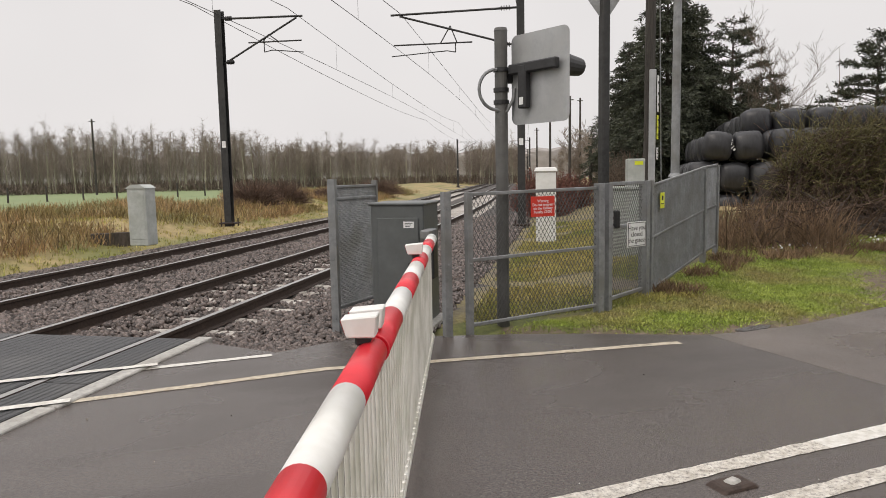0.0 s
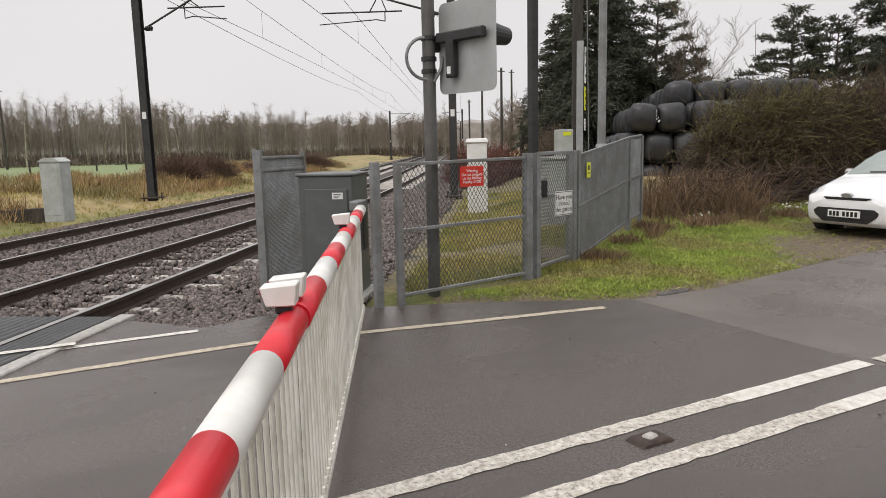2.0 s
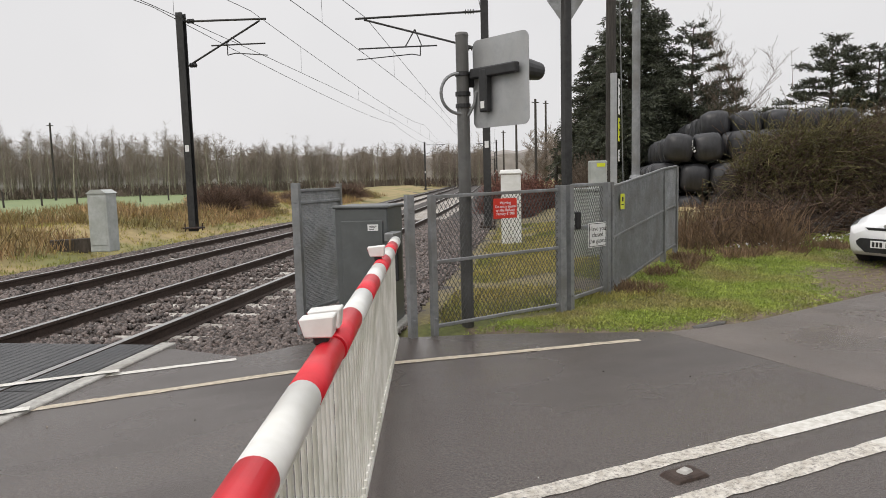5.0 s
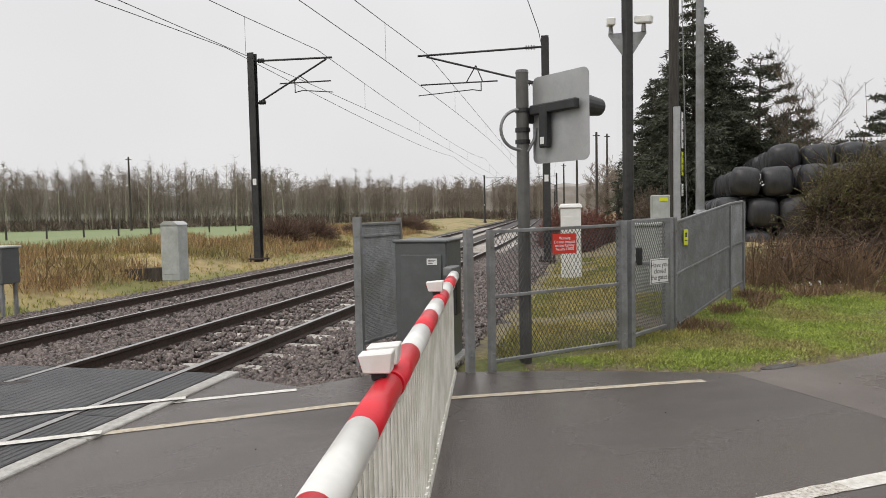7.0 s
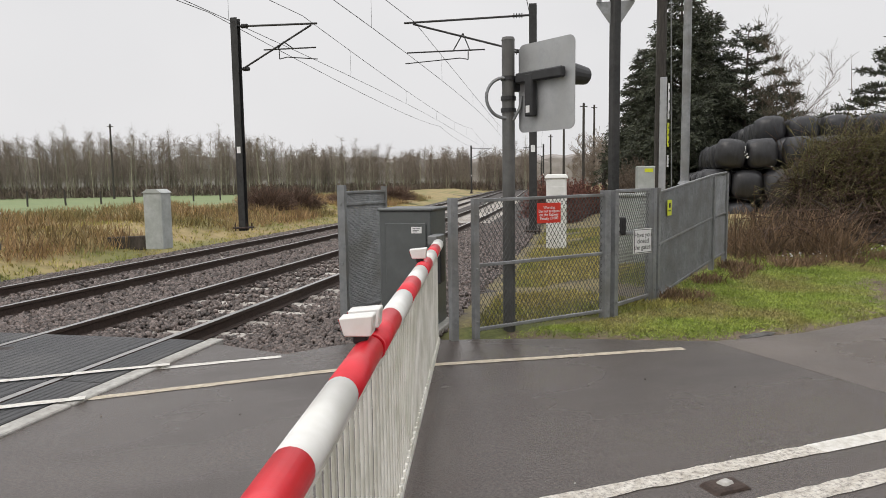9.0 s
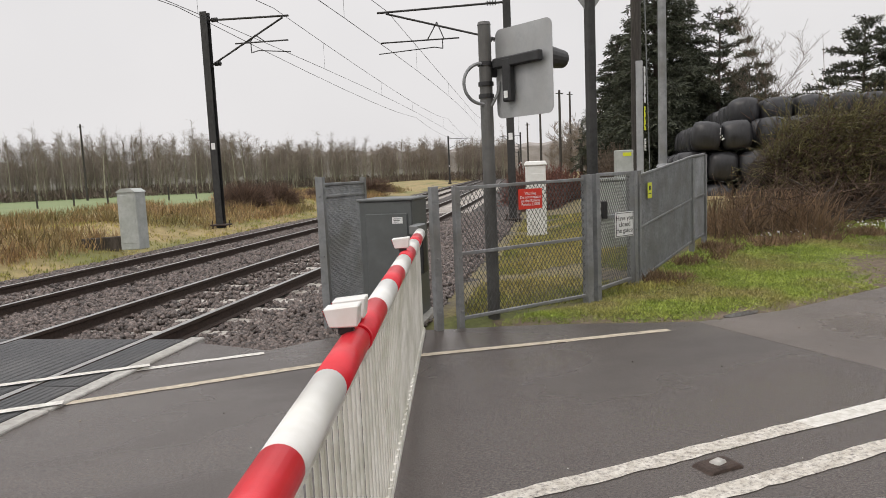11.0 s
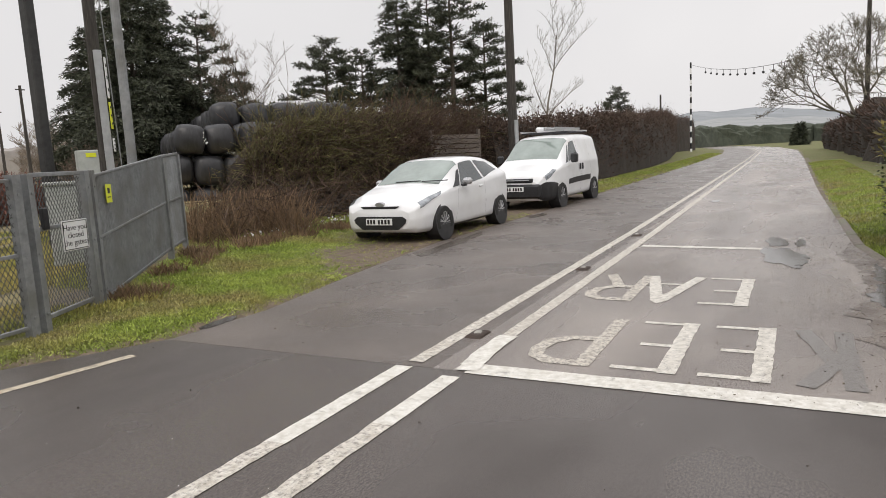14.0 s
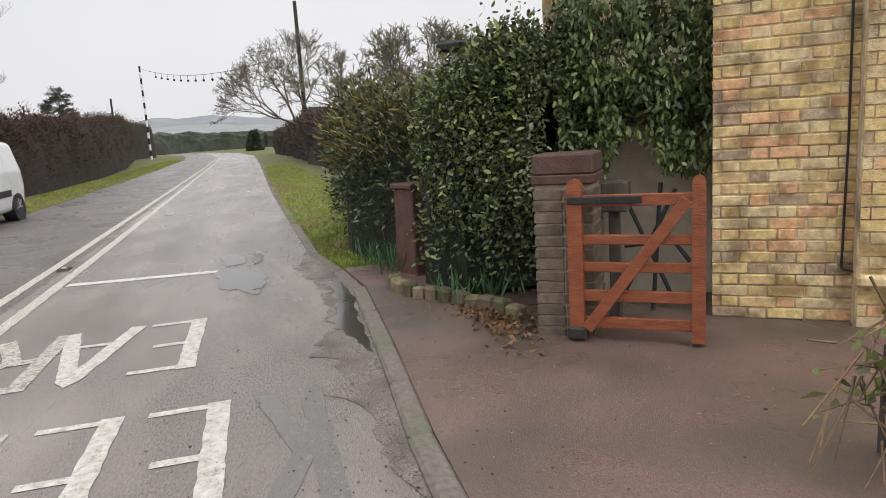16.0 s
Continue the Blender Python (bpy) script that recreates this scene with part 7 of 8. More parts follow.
    sp = dict(length=4.39, r=0.32, track=0.8, axles=(0.92, 3.67), spokes=8, cap="dull steel wheel trim",
              sill=[(0, 0.32), (0.12, 0.24), (0.4, 0.23), (4.1, 0.25), (4.39, 0.36)],
              belt=[(0, 0.66), (0.1, 0.82), (0.4, 0.92), (1.0, 1.04), (2.0, 1.12), (3.3, 1.14), (4.39, 1.14)],
              top=[(0, 0.72), (0.06, 0.86), (0.25, 0.96), (0.6, 1.04), (0.95, 1.12), (1.1, 1.2), (1.5, 1.5), (1.8, 1.7), (2.05, 1.79), (2.5, 1.84), (3.6, 1.85), (4.2, 1.81), (4.33, 1.7), (4.39, 1.35)],
              wide=[(0, 0.62), (0.1, 0.76), (0.3, 0.85), (0.7, 0.9), (1.5, 0.915), (4.1, 0.9), (4.3, 0.86), (4.39, 0.78)],
              roof=[(0, 0.5), (0.4, 0.66), (1.0, 0.76), (1.8, 0.70), (2.6, 0.72), (4.2, 0.72), (4.39, 0.68)],
              panels=[("side_window", ((1.55, 0.54), (2.35, 0.54), (2.3, 0.77), (1.95, 0.77)), 0.006, M_CARGLASS, True),
                      ("side_moulding", ((1.4, 0.24), (3.3, 0.24), (3.3, 0.3), (1.4, 0.3)), 0.012, M_BLACK, True),
                      ("door_seam", ((2.45, 0.15), (2.455, 0.15), (2.43, 0.8), (2.425, 0.8)), 0.003, M_BLACK, True),
                      ("door_seam", ((3.35, 0.15), (3.355, 0.15), (3.35, 0.8), (3.345, 0.8)), 0.003, M_BLACK, True),
                      ("quarter_glass", ((1.3, 0.54), (1.5, 0.54), (1.85, 0.75), (1.8, 0.76)), 0.006, M_CARGLASS, True),
                      ("headlamp", ((0.14, 0.42), (0.6, 0.5), (0.55, 0.64), (0.08, 0.52)), 0.006, M_HEADLAMP, True),
                      ("bumper_side", ((0.0, 0.02), (0.55, 0.02), (0.62, 0.3), (0.0, 0.42)), 0.014, M_BLACK, True)],
              wide_panels=[("windscreen", 1.14, 1.93, 0.80, 0.007, M_SCREEN)])
    e, S = vehicle("panel_van", "white panel van with black bumper and roof rack", sp, pose(16.5, 6.33, -0.03, 0, 0, -1.5))
    box_part(e, "bumper", (0.24, 1.36, 0.34), (0.06, 0, 0.48), (0, 0, 0), M_BLACK, 0.05, "black plastic bumper")
    box_part(e, "grille", (0.1, 0.95, 0.1), (0.02, 0, 0.74), (0, 0, 0), M_BLACK, 0.02, "black grille")
    box_part(e, "grille_bar", (0.02, 0.8, 0.02), (-0.04, 0, 0.75), (0, 0, 0), M_RIM, 0.005, "chrome bar")
    pl = box_part(e, "registration_plate", (0.02, 0.52, 0.11), (-0.07, 0, 0.54), (0, 0, 0), M_PLATE, 0.004, "white front plate")
    for yy in (-0.2, -0.135, -0.07, -0.005, 0.09, 0.15, 0.21):
        box_part(pl, "plate_bar", (0.004, 0.04, 0.075), (-0.082, yy, 0.54), (0, 0, 0), M_TEXTB, 0)
    for sd in (1, -1):
        bm = bmesh.new()
        B(bm, (0.16, 0.18, 0.24), (1.55, sd * 1.02, 1.22), (0, 0, 10 * sd), bevel=0.04)
        part("door_mirror", bm, M_BLACK, e)
        box_part(e, "door_handle", (0.07, 0.03, 0.16), (2.34, sd * 0.925, 0.98), (0, 0, 0), M_BLACK, 0.008)
        box_part(e, "door_handle", (0.07, 0.03, 0.16), (2.56, sd * 0.925, 0.98), (0, 0, 0), M_BLACK, 0.008)
        box_part(e, "rack_rail", (2.0, 0.04, 0.04), (3.0, sd * 0.6, 1.93), (0, 0, 0), M_RIM, 0.008)
    for x in (2.2, 2.9, 3.8):
        box_part(e, "rack_bar", (0.04, 1.3, 0.035), (x, 0, 1.9), (0, 0, 0), M_BLACK, 0.008, "black roof bar")
    lad = thing("roof_ladder", "pale aluminium ladder lying on the van roof rack", "ladder", pose(16.5, 6.33, -0.03, 0, 0, -1.5))
    for yy in (-0.35, -0.05):
        box_part(lad, "ladder_stile", (2.1, 0.03, 0.09), (3.1, yy, 1.99), (0, 0, 0), M_GALV_LT, 0.006)
    for k in range(8):
        box_part(lad, "rung", (0.03, 0.3, 0.03), (2.2 + 0.25 * k, -0.2, 1.99), (0, 0, 0), M_GALV_LT, 0.005)
    box_part(lad, "pipe_tube", (1.4, 0.16, 0.14), (3.2, 0.3, 2.0), (0, 0, 0), M_CARWHITE, 0.05, "white pipe carrier")


cars()

# ---------------------------------------------------------------- lane lettering and small road things
def glyph_strokes(ch):
    """Strokes of a road letter in a 1 by 1 box, as lines."""
    t = {"K": [[(0.1, 0), (0.1, 1)], [(0.1, 0.45), (0.9, 1)], [(0.35, 0.6), (0.9, 0)]],
         "E": [[(0.1, 0), (0.1, 1)], [(0.1, 0.96), (0.95, 0.96)], [(0.1, 0.52), (0.75, 0.52)], [(0.1, 0.04), (0.95, 0.04)]],
         "P": [[(0.1, 0), (0.1, 1)], [(0.1, 0.96), (0.6, 0.96), (0.85, 0.88), (0.92, 0.75), (0.85, 0.6), (0.6, 0.5), (0.1, 0.48)]],
         "C": [[(0.9, 0.85), (0.65, 0.97), (0.35, 0.95), (0.1, 0.75), (0.05, 0.5), (0.1, 0.25), (0.35, 0.05), (0.65, 0.03), (0.9, 0.15)]],
         "L": [[(0.1, 1), (0.1, 0)], [(0.1, 0.04), (0.95, 0.04)]],
         "A": [[(0.0, 0), (0.5, 1), (1.0, 0)], [(0.2, 0.33), (0.8, 0.33)]],
         "R": [[(0.1, 0), (0.1, 1)], [(0.1, 0.96), (0.6, 0.96), (0.85, 0.88), (0.92, 0.75), (0.85, 0.6), (0.6, 0.5), (0.1, 0.48)], [(0.5, 0.5), (0.95, 0)]]}
    return t[ch]


M_LETTER = worn_paint("worn_letter_paint", 0.41, 22, (0.46, 0.43, 0.375), (0.7, 0.67, 0.61), under=(0.16, 0.147, 0.137))
M_LETTER_WORN = worn_paint("rubbed_letter_paint", 0.47, 26, (0.44, 0.4, 0.34), (0.64, 0.6, 0.53), under=(0.16, 0.142, 0.13))
M_LETTER_FAINT = worn_paint("almost_gone_paint", 0.63, 22, (0.36, 0.335, 0.29), (0.6, 0.58, 0.53), (0.165, 0.152, 0.142))
M_LETTER_FAINT.node_tree.nodes["Principled BSDF"].inputs["Roughness"].default_value = 0.28
M_LETTER.node_tree.nodes["Principled BSDF"].inputs["Roughness"].default_value = 0.45


def lettering():
    # read by drivers coming the other way: up is towards +x ... the letters run towards -y
    def letter(ch, x_foot, x_head, y0, y1, material, seed):
        bm = bmesh.new()
        for st in glyph_strokes(ch):
            horizontal = abs(st[0][1] - st[-1][1]) < 0.05 and len(st) == 2
            pts = [(x_foot + (x_head - x_foot) * v, y0 + (y1 - y0) * u) for u, v in st]
            strip(bm, pts, 0.125 if not horizontal else 0.07, 0.005, 0.16, seed)
        for k, v in enumerate(bm.verts):
            v.co.z = 0.004 + 0.0004 * (k % 2)
        ob = part("lane_letter", bm, material)
        return tagged(ob, "worn white road letter %s on the lane" % ch, "road marking", group="lane lettering", kind="structure")
    # near word, then far word; the head of each letter points towards the crossing
    for i, (ch, a, b, mm) in enumerate((("K", -0.08, 0.24, M_LETTER_FAINT), ("E", 0.40, 0.82, M_LETTER), ("E", 0.94, 1.36, M_LETTER), ("P", 1.48, 1.96, M_LETTER_WORN))):
        letter(ch, 6.5, 5.2, a, b, mm, 30 + i)
    for i, (ch, a, b, mm) in enumerate((("E", 0.64, 1.06, M_LETTER), ("A", 1.14, 1.62, M_LETTER), ("R", 1.62, 2.1, M_LETTER_WORN))):
        letter(ch, 8.48, 7.2, a, b, mm, 40 + i)


lettering()


def road_studs():
    for x, y in ((2.65, 2.47), (5.73, 2.5), (8.79, 2.5), (11.9, 2.5)):
        e = thing("road_stud", "worn cast road stud set in the centre line", "road stud", pose(x, y, 0), group="centre line studs")
        bm = bmesh.new()
        B(bm, (0.25, 0.15, 0.03), (0, 0, 0.008), bevel=0.01, taper=(0.7, 0.8))
        part("casting", bm, M_RUST, e)
        bm = bmesh.new()
        B(bm, (0.08, 0.06, 0.025), (0, 0, 0.022), (0, 0, 12), bevel=0.01)
        part("insert", bm, M_CONC, e, "pale rubber insert")


road_studs()

M_WATER = mat("puddle_water", (0.05, 0.045, 0.04), (0.075, 0.068, 0.06), 3, 0.1, spec=0.9)
M_WETMUD = mat("dark_wet_mud", (0.055, 0.044, 0.035), (0.1, 0.083, 0.068), 12, 0.25, 0.3, 60)


def blot(name, x, y, rx, ry, turn, material, label, seed, z=0.005, cat="puddle"):
    bm = bmesh.new()
    rnd = random.Random(seed)
    out = []
    for k in range(40):
        t = 2 * math.pi * k / 40
        j = 1 + 0.45 * noise.noise((math.cos(t) * 1.6 + seed, math.sin(t) * 1.6, 0)) + rnd.gauss(0, 0.03)
        out.append((rx * j * math.cos(t), ry * j * math.sin(t)))
    prism(bm, out, -0.004, z, pose(x, y, 0, 0, 0, turn))
    return tagged(part(name, bm, material), label, cat, kind="structure")


for k, (px, py, rx, ry) in enumerate(((10.0, 0.42, 0.7, 0.24), (11.3, 0.5, 0.45, 0.14), (11.2, 0.2, 0.3, 0.07), (9.6, 0.2, 0.22, 0.06))):
    blot("puddle_lane", px, py, rx, ry, 8 - 5 * k, M_WATER, "shallow puddle on the worn lane", 11 + k, 0.005 + 0.0012 * k)
blot("puddle_pothole", 18.3, 1.95, 0.3, 0.1, 0, M_WATER, "puddle in a broken patch of the lane", 2)
blot("puddle_verge", 5.45, 5.02, 0.3, 0.07, 4, M_WATER, "small puddle where verge meets asphalt", 3)
blot("mud_verge", 10.75, 5.2, 1.25, 0.13, 4, M_WETMUD, "dark wet mud beside the parked car", 4)
blot("mud_van", 15.2, 5.3, 0.45, 0.13, 0, M_WETMUD, "dark wet mud beside the parked van", 5)


def lumps(name, C, size, material, seed):
    """Small angular stones, one six-sided lump at each place."""
    r = np.random.default_rng(seed)
    k = len(C)
    cube = np.array([[-1, -1, -1], [1, -1, -1], [1, 1, -1], [-1, 1, -1], [-1, -1, 1], [1, -1, 1], [1, 1, 1], [-1, 1, 1]], float)
    V = cube[None] * size[:, None, None] * r.uniform(0.6, 1.3, (k, 1, 3)) * (1 + r.normal(size=(k, 8, 3)) * 0.25)
    a = r.uniform(0, 2 * math.pi, k)[:, None]
    x, y = V[..., 0] * np.cos(a) - V[..., 1] * np.sin(a), V[..., 0] * np.sin(a) + V[..., 1] * np.cos(a)
    V = np.stack([x, y, V[..., 2] * 0.7], 2) + C[:, None]
    Q = np.array([[0, 3, 2, 1], [4, 5, 6, 7], [0, 1, 5, 4], [1, 2, 6, 5], [2, 3, 7, 6], [3, 0, 4, 7]])
    F = (np.arange(k)[:, None, None] * 8 + Q[None]).reshape(-1, 4)
    return raw(name, V.reshape(-1, 3).tolist(), F.tolist(), material)


def grit():
    r = np.random.default_rng(77)
    n = 1700
    X = 4.9 + 9 * r.random(n) ** 1.2
    Y = np.array([along(SOUTH_EDGE, q) for q in X]) + 0.02 + 1.25 * r.random(n) ** 1.9
    n2 = 260
    P = np.concatenate([np.stack([X, Y, np.full(n, 0.006)], 1), np.stack([r.uniform(-0.5, 9, n2), r.uniform(0, 5, n2), np.full(n2, 0.003)], 1),
                        np.stack([r.uniform(3.8, 8, 420), r.uniform(-2.6, -0.55, 420), np.full(420, 0.033)], 1)])
    size = 0.0015 + 0.0042 * r.random(len(P)) ** 5
    tagged(lumps("road_grit", P, size, M_GRIT, 3), "scattered grit and dark crumbs of mud on the road", "grit", kind="stuff")
    n = 45
    P = np.stack([r.uniform(0.5, 8, n), r.uniform(0, 5, n), np.full(n, 0.005)], 1)
    P = np.concatenate([P, np.stack([r.uniform(3.8, 7, 90), r.uniform(-2.4, -0.6, 90), np.full(90, 0.033)], 1)])
    n = len(P)
    ob = cards("road_chips", P, r.normal(size=(n, 3)) * np.array([1, 1, 0.1]), r.uniform(0.006, 0.014, n), 0.008, M_CONC)
    tagged(ob, "small pale chips lying on the asphalt", "grit", kind="stuff")


def gutter():
    """Wet silt lying along the kerb, ragged on the lane side."""
    for name, x0, x1, off, wide, z, mm, label, sd in (
            ("gutter_silt", 5.0, 11.4, 0.0, 0.36, 0.006, M_SILT, "wet brown silt lying along the kerb", 0),
            ("gutter_pool", 6.9, 9.6, 0.03, 0.2, 0.009, M_WATER, "dark water standing in the gutter", 5)):
        V, F = [], []
        m = int((x1 - x0) / 0.05)
        for i in range(m + 1):
            x = x0 + (x1 - x0) * i / m
            taper = min(1.0, 5 * i / m, 5 * (m - i) / m)
            so = along(SOUTH_EDGE, x)
            lo = so + off + (0.05 * noise.noise((x * 3, sd, 1)) if off else 0.0)
            hi = lo + wide * taper * (0.75 + 0.6 * noise.noise((x * 1.6, sd, 2)) + 0.35 * noise.noise((x * 7, sd, 3)) + 0.15 * noise.noise((x * 21, sd, 4)))
            V += [(x, lo, z), (x, max(hi, lo + 0.004), z - 0.002)]
            if i:
                F.append((2 * i - 2, 2 * i, 2 * i + 1, 2 * i - 1))
        tagged(raw(name, V, F, mm), label, "silt" if mm is not M_WATER else "puddle", kind="structure")


M_SILT = mat("wet_silt", (0.15, 0.126, 0.108), (0.26, 0.225, 0.198), 30, 0.22, 0.7, 70, c3=(0.09, 0.07, 0.058), scale3=3.0, amt3=0.8, rough2=0.4, rscale=3.0)
gutter()


M_GRIT = mat("grit", (0.05, 0.04, 0.033), (0.22, 0.18, 0.14), 30, 0.8, island=0.6)
grit()

# ---------------------------------------------------------------- south side: pavement, house, gate
def pavement():
    line = [(x, y - 0.125) for x, y in SOUTH_EDGE if 3.9 < x < 9.9]
    out = [(-3.0, -0.49)] + line + [(9.9, -1.6), (9.2, -5.2), (-3.0, -5.2)]
    bm = bmesh.new()
    prism(bm, out, -0.1, 0.03)
    bmesh.ops.triangulate(bm, faces=bm.faces[:])
    tagged(part("pavement", bm, M_RED_TAR), "red tarmac pavement, damp and stained", "pavement", kind="structure")
    e = thing("kerb", "row of weathered concrete kerb stones", "kerb", kind="structure")
    pts = [(-3.0, -0.38)] + [(x, y) for x, y in SOUTH_EDGE if 3.9 < x < 11.5] + [(14, -0.36)]
    acc, jog = [], random.Random(6)
    for (x0, y0), (x1, y1) in zip(pts, pts[1:]):
        L = math.hypot(x1 - x0, y1 - y0)
        n = max(1, round(L / 0.92))
        for i in range(n):
            f0, f1 = i / n, (i + 1) / n
            acc.append(((x0 + (x1 - x0) * f0, y0 + (y1 - y0) * f0), (x0 + (x1 - x0) * f1, y0 + (y1 - y0) * f1)))
    for (a, b) in acc:
        L = math.hypot(b[0] - a[0], b[1] - a[1])
        t = math.degrees(math.atan2(b[1] - a[1], b[0] - a[0]))
        drop = 0.0 if a[0] < 8.8 else -0.05
        bm = bmesh.new()
        B(bm, (L - 0.008, 0.125, 0.2), ((a[0] + b[0]) / 2, (a[1] + b[1]) / 2 - 0.0625, -0.06 + drop * 0.4), (0, 0, t + jog.gauss(0, 0.35)), bevel=0.018)
        part("kerb_stone", bm, M_KERB, e)


pavement()

HD = Vector((-0.60, -0.80, 0))   # along the house front, away from the lane
HN = Vector((-0.80, 0.60, 0))    # out of the house front
HROT = math.degrees(math.atan2(HD.y, HD.x))
HC = Vector((6.60, -2.77, 0.03))  # corner of the house front


def brick_mesh(l, h, d, material, seed=0):
    """A worn brick: its arrises and corners are knocked a little out of true."""
    bm = bmesh.new()
    B(bm, (l, d, h), (0, 0, 0), bevel=0.007)
    rnd = random.Random(seed)
    for v in bm.verts:
        v.co += Vector((rnd.gauss(0, 0.0022), rnd.gauss(0, 0.0012), rnd.gauss(0, 0.0018)))
    return mesh_of(bm, "brick", material)


def house():
    e = thing("house", "old yellow brick house with soot-stained walls", "house")
    # solid core behind the brick skin
    L = 5.5
    m = pose(HC.x, HC.y, HC.z, 0, 0, HROT)
    bm = bmesh.new()
    B(bm, (L, 4.0, 5.2), (L / 2, 2.004, 2.55))
    bmesh.ops.transform(bm, matrix=m, verts=bm.verts[:])
    wall = part("wall", bm, M_MORTAR, e)
    bm = bmesh.new()
    prism(bm, [(-0.3, -0.4), (L + 0.3, -0.4), (L + 0.3, 4.4), (-0.3, 4.4)], 5.15, 5.3, m)
    part("eaves", bm, M_DARKSTEEL, e)
    bm = bmesh.new()
    vs = [m @ Vector(p) for p in ((-0.3, -0.4, 5.3), (L + 0.3, -0.4, 5.3), (L + 0.3, 4.4, 5.3), (-0.3, 4.4, 5.3), (-0.3, 2, 7.2), (L + 0.3, 2, 7.2))]
    v = [bm.verts.new(p) for p in vs]
    for f in ((0, 1, 5, 4), (2, 3, 4, 5), (0, 4, 3), (1, 2, 5), (0, 3, 2, 1)):
        bm.faces.new([v[i] for i in f])
    part("roof", bm, M_BRICKR, e)
    # lower wing set back behind the laurel, and a rendered garden wall beside the gate
    bm = bmesh.new()
    B(bm, (2.9, 2.4, 2.26), (-1.46, 4.24, 1.13))
    bmesh.ops.transform(bm, matrix=m, verts=bm.verts[:])
    part("wing_wall", bm, M_RENDER, e, "cream rendered wing")
    bm = bmesh.new()
    B(bm, (3.1, 0.16, 0.12), (-1.5, 2.98, 2.32), bevel=0.03)
    bmesh.ops.transform(bm, matrix=m, verts=bm.verts[:])
    part("lead_coping", bm, M_DARKSTEEL, e, "dark lead coping")
    bm = bmesh.new()
    B(bm, (1.9, 1.8, 2.8), (-0.97, 4.5, 3.66))
    bmesh.ops.transform(bm, matrix=m, verts=bm.verts[:])
    part("upper_wall", bm, M_BRICKP, e)
    bm = bmesh.new()
    B(bm, (1.0, 0.12, 1.75), (-0.5, 0.72, 0.87), bevel=0.01)
    bmesh.ops.transform(bm, matrix=m, verts=bm.verts[:])
    part("garden_wall", bm, M_RENDER, e, "cream rendered garden wall")
    # bricks of the front, one by one, in Flemish bond
    big = [brick_mesh(0.217, 0.068, 0.03, M_BRICKY, k) for k in range(7)]
    half = [brick_mesh(0.1045, 0.068, 0.03, M_BRICKY, 20 + k) for k in range(7)]
    rnd = random.Random(5)
    count = 0
    rest = bmesh.new()
    for c in range(48):
        x, k = 0.0, c % 2
        z = 0.035 + 0.075 * c
        while x < 2.4:
            # a queen closer at the corner of every second course breaks the joints
            l = 0.046 if (c % 2 and x == 0.0) else 0.215 if (k % 2 == 0) else 0.1025
            near = 0.0 <= x < 1.0 and c < 44 and l > 0.05
            if near and count < 300:
                o = new("brick", rnd.choice(big if l > 0.2 else half))
                o.parent = wall
                o.matrix_basis = m @ pose(x + l / 2, 0.017 - 0.008 + rnd.gauss(0, 0.0025), z + rnd.gauss(0, 0.0012), rnd.gauss(0, 0.6), rnd.gauss(0, 0.35), rnd.gauss(0, 0.5))
                count += 1
            else:
                B(rest, (l, 0.03, 0.065), tuple(m @ Vector((x + l / 2, 0.01, z))), (0, 0, HROT))
            x += l + 0.01
            k += 1 if l > 0.05 else 0
    rw = part("brickwork", rest, M_BRICKP, wall)
    rw["kind"] = "stuff"
    # projecting pier with stone plinth course and a cable
    bm = bmesh.new()
    B(bm, (1.3, 0.12, 5.0), (1.47, -0.07, 2.5))
    bmesh.ops.transform(bm, matrix=m, verts=bm.verts[:])
    pier = part("pier", bm, M_MORTAR, e)
    rest = bmesh.new()
    for c in range(40):
        x, k = 0.83, c % 2
        z = 0.035 + 0.075 * c
        while x < 2.1:
            l = 0.046 if (c % 2 and x == 0.83) else 0.215 if (k % 2 == 0) else 0.1025
            B(rest, (l, 0.03, 0.065), tuple(m @ Vector((x + l / 2, -0.125, z))), (rnd.gauss(0, 0.4), 0, HROT + rnd.gauss(0, 0.5)))
            x += l + 0.01
            k += 1 if l > 0.05 else 0
    pr = part("pier_brickwork", rest, M_BRICKP, pier)
    pr["kind"] = "stuff"
    bm = bmesh.new()
    B(bm, (1.35, 0.2, 0.08), (1.49, -0.1, 0.3), bevel=0.02)
    bmesh.ops.transform(bm, matrix=m, verts=bm.verts[:])
    part("plinth_course", bm, M_BRICKP, e)
    bm = bmesh.new()
    tube(bm, [tuple(m @ Vector(p)) for p in ((0.765, -0.02, 3.6), (0.77, -0.022, 1.2), (0.755, -0.022, 0.35), (0.82, -0.03, 0.33))], 0.008, 6)
    part("cable", bm, M_BLACK, e, "black cable clipped to the wall")


M_RENDER = mat("cream_render", (0.56, 0.48, 0.38), (0.68, 0.6, 0.48), 8, 0.9, 0.3, 60, c3=(0.3, 0.24, 0.17), scale3=1.5)
house()


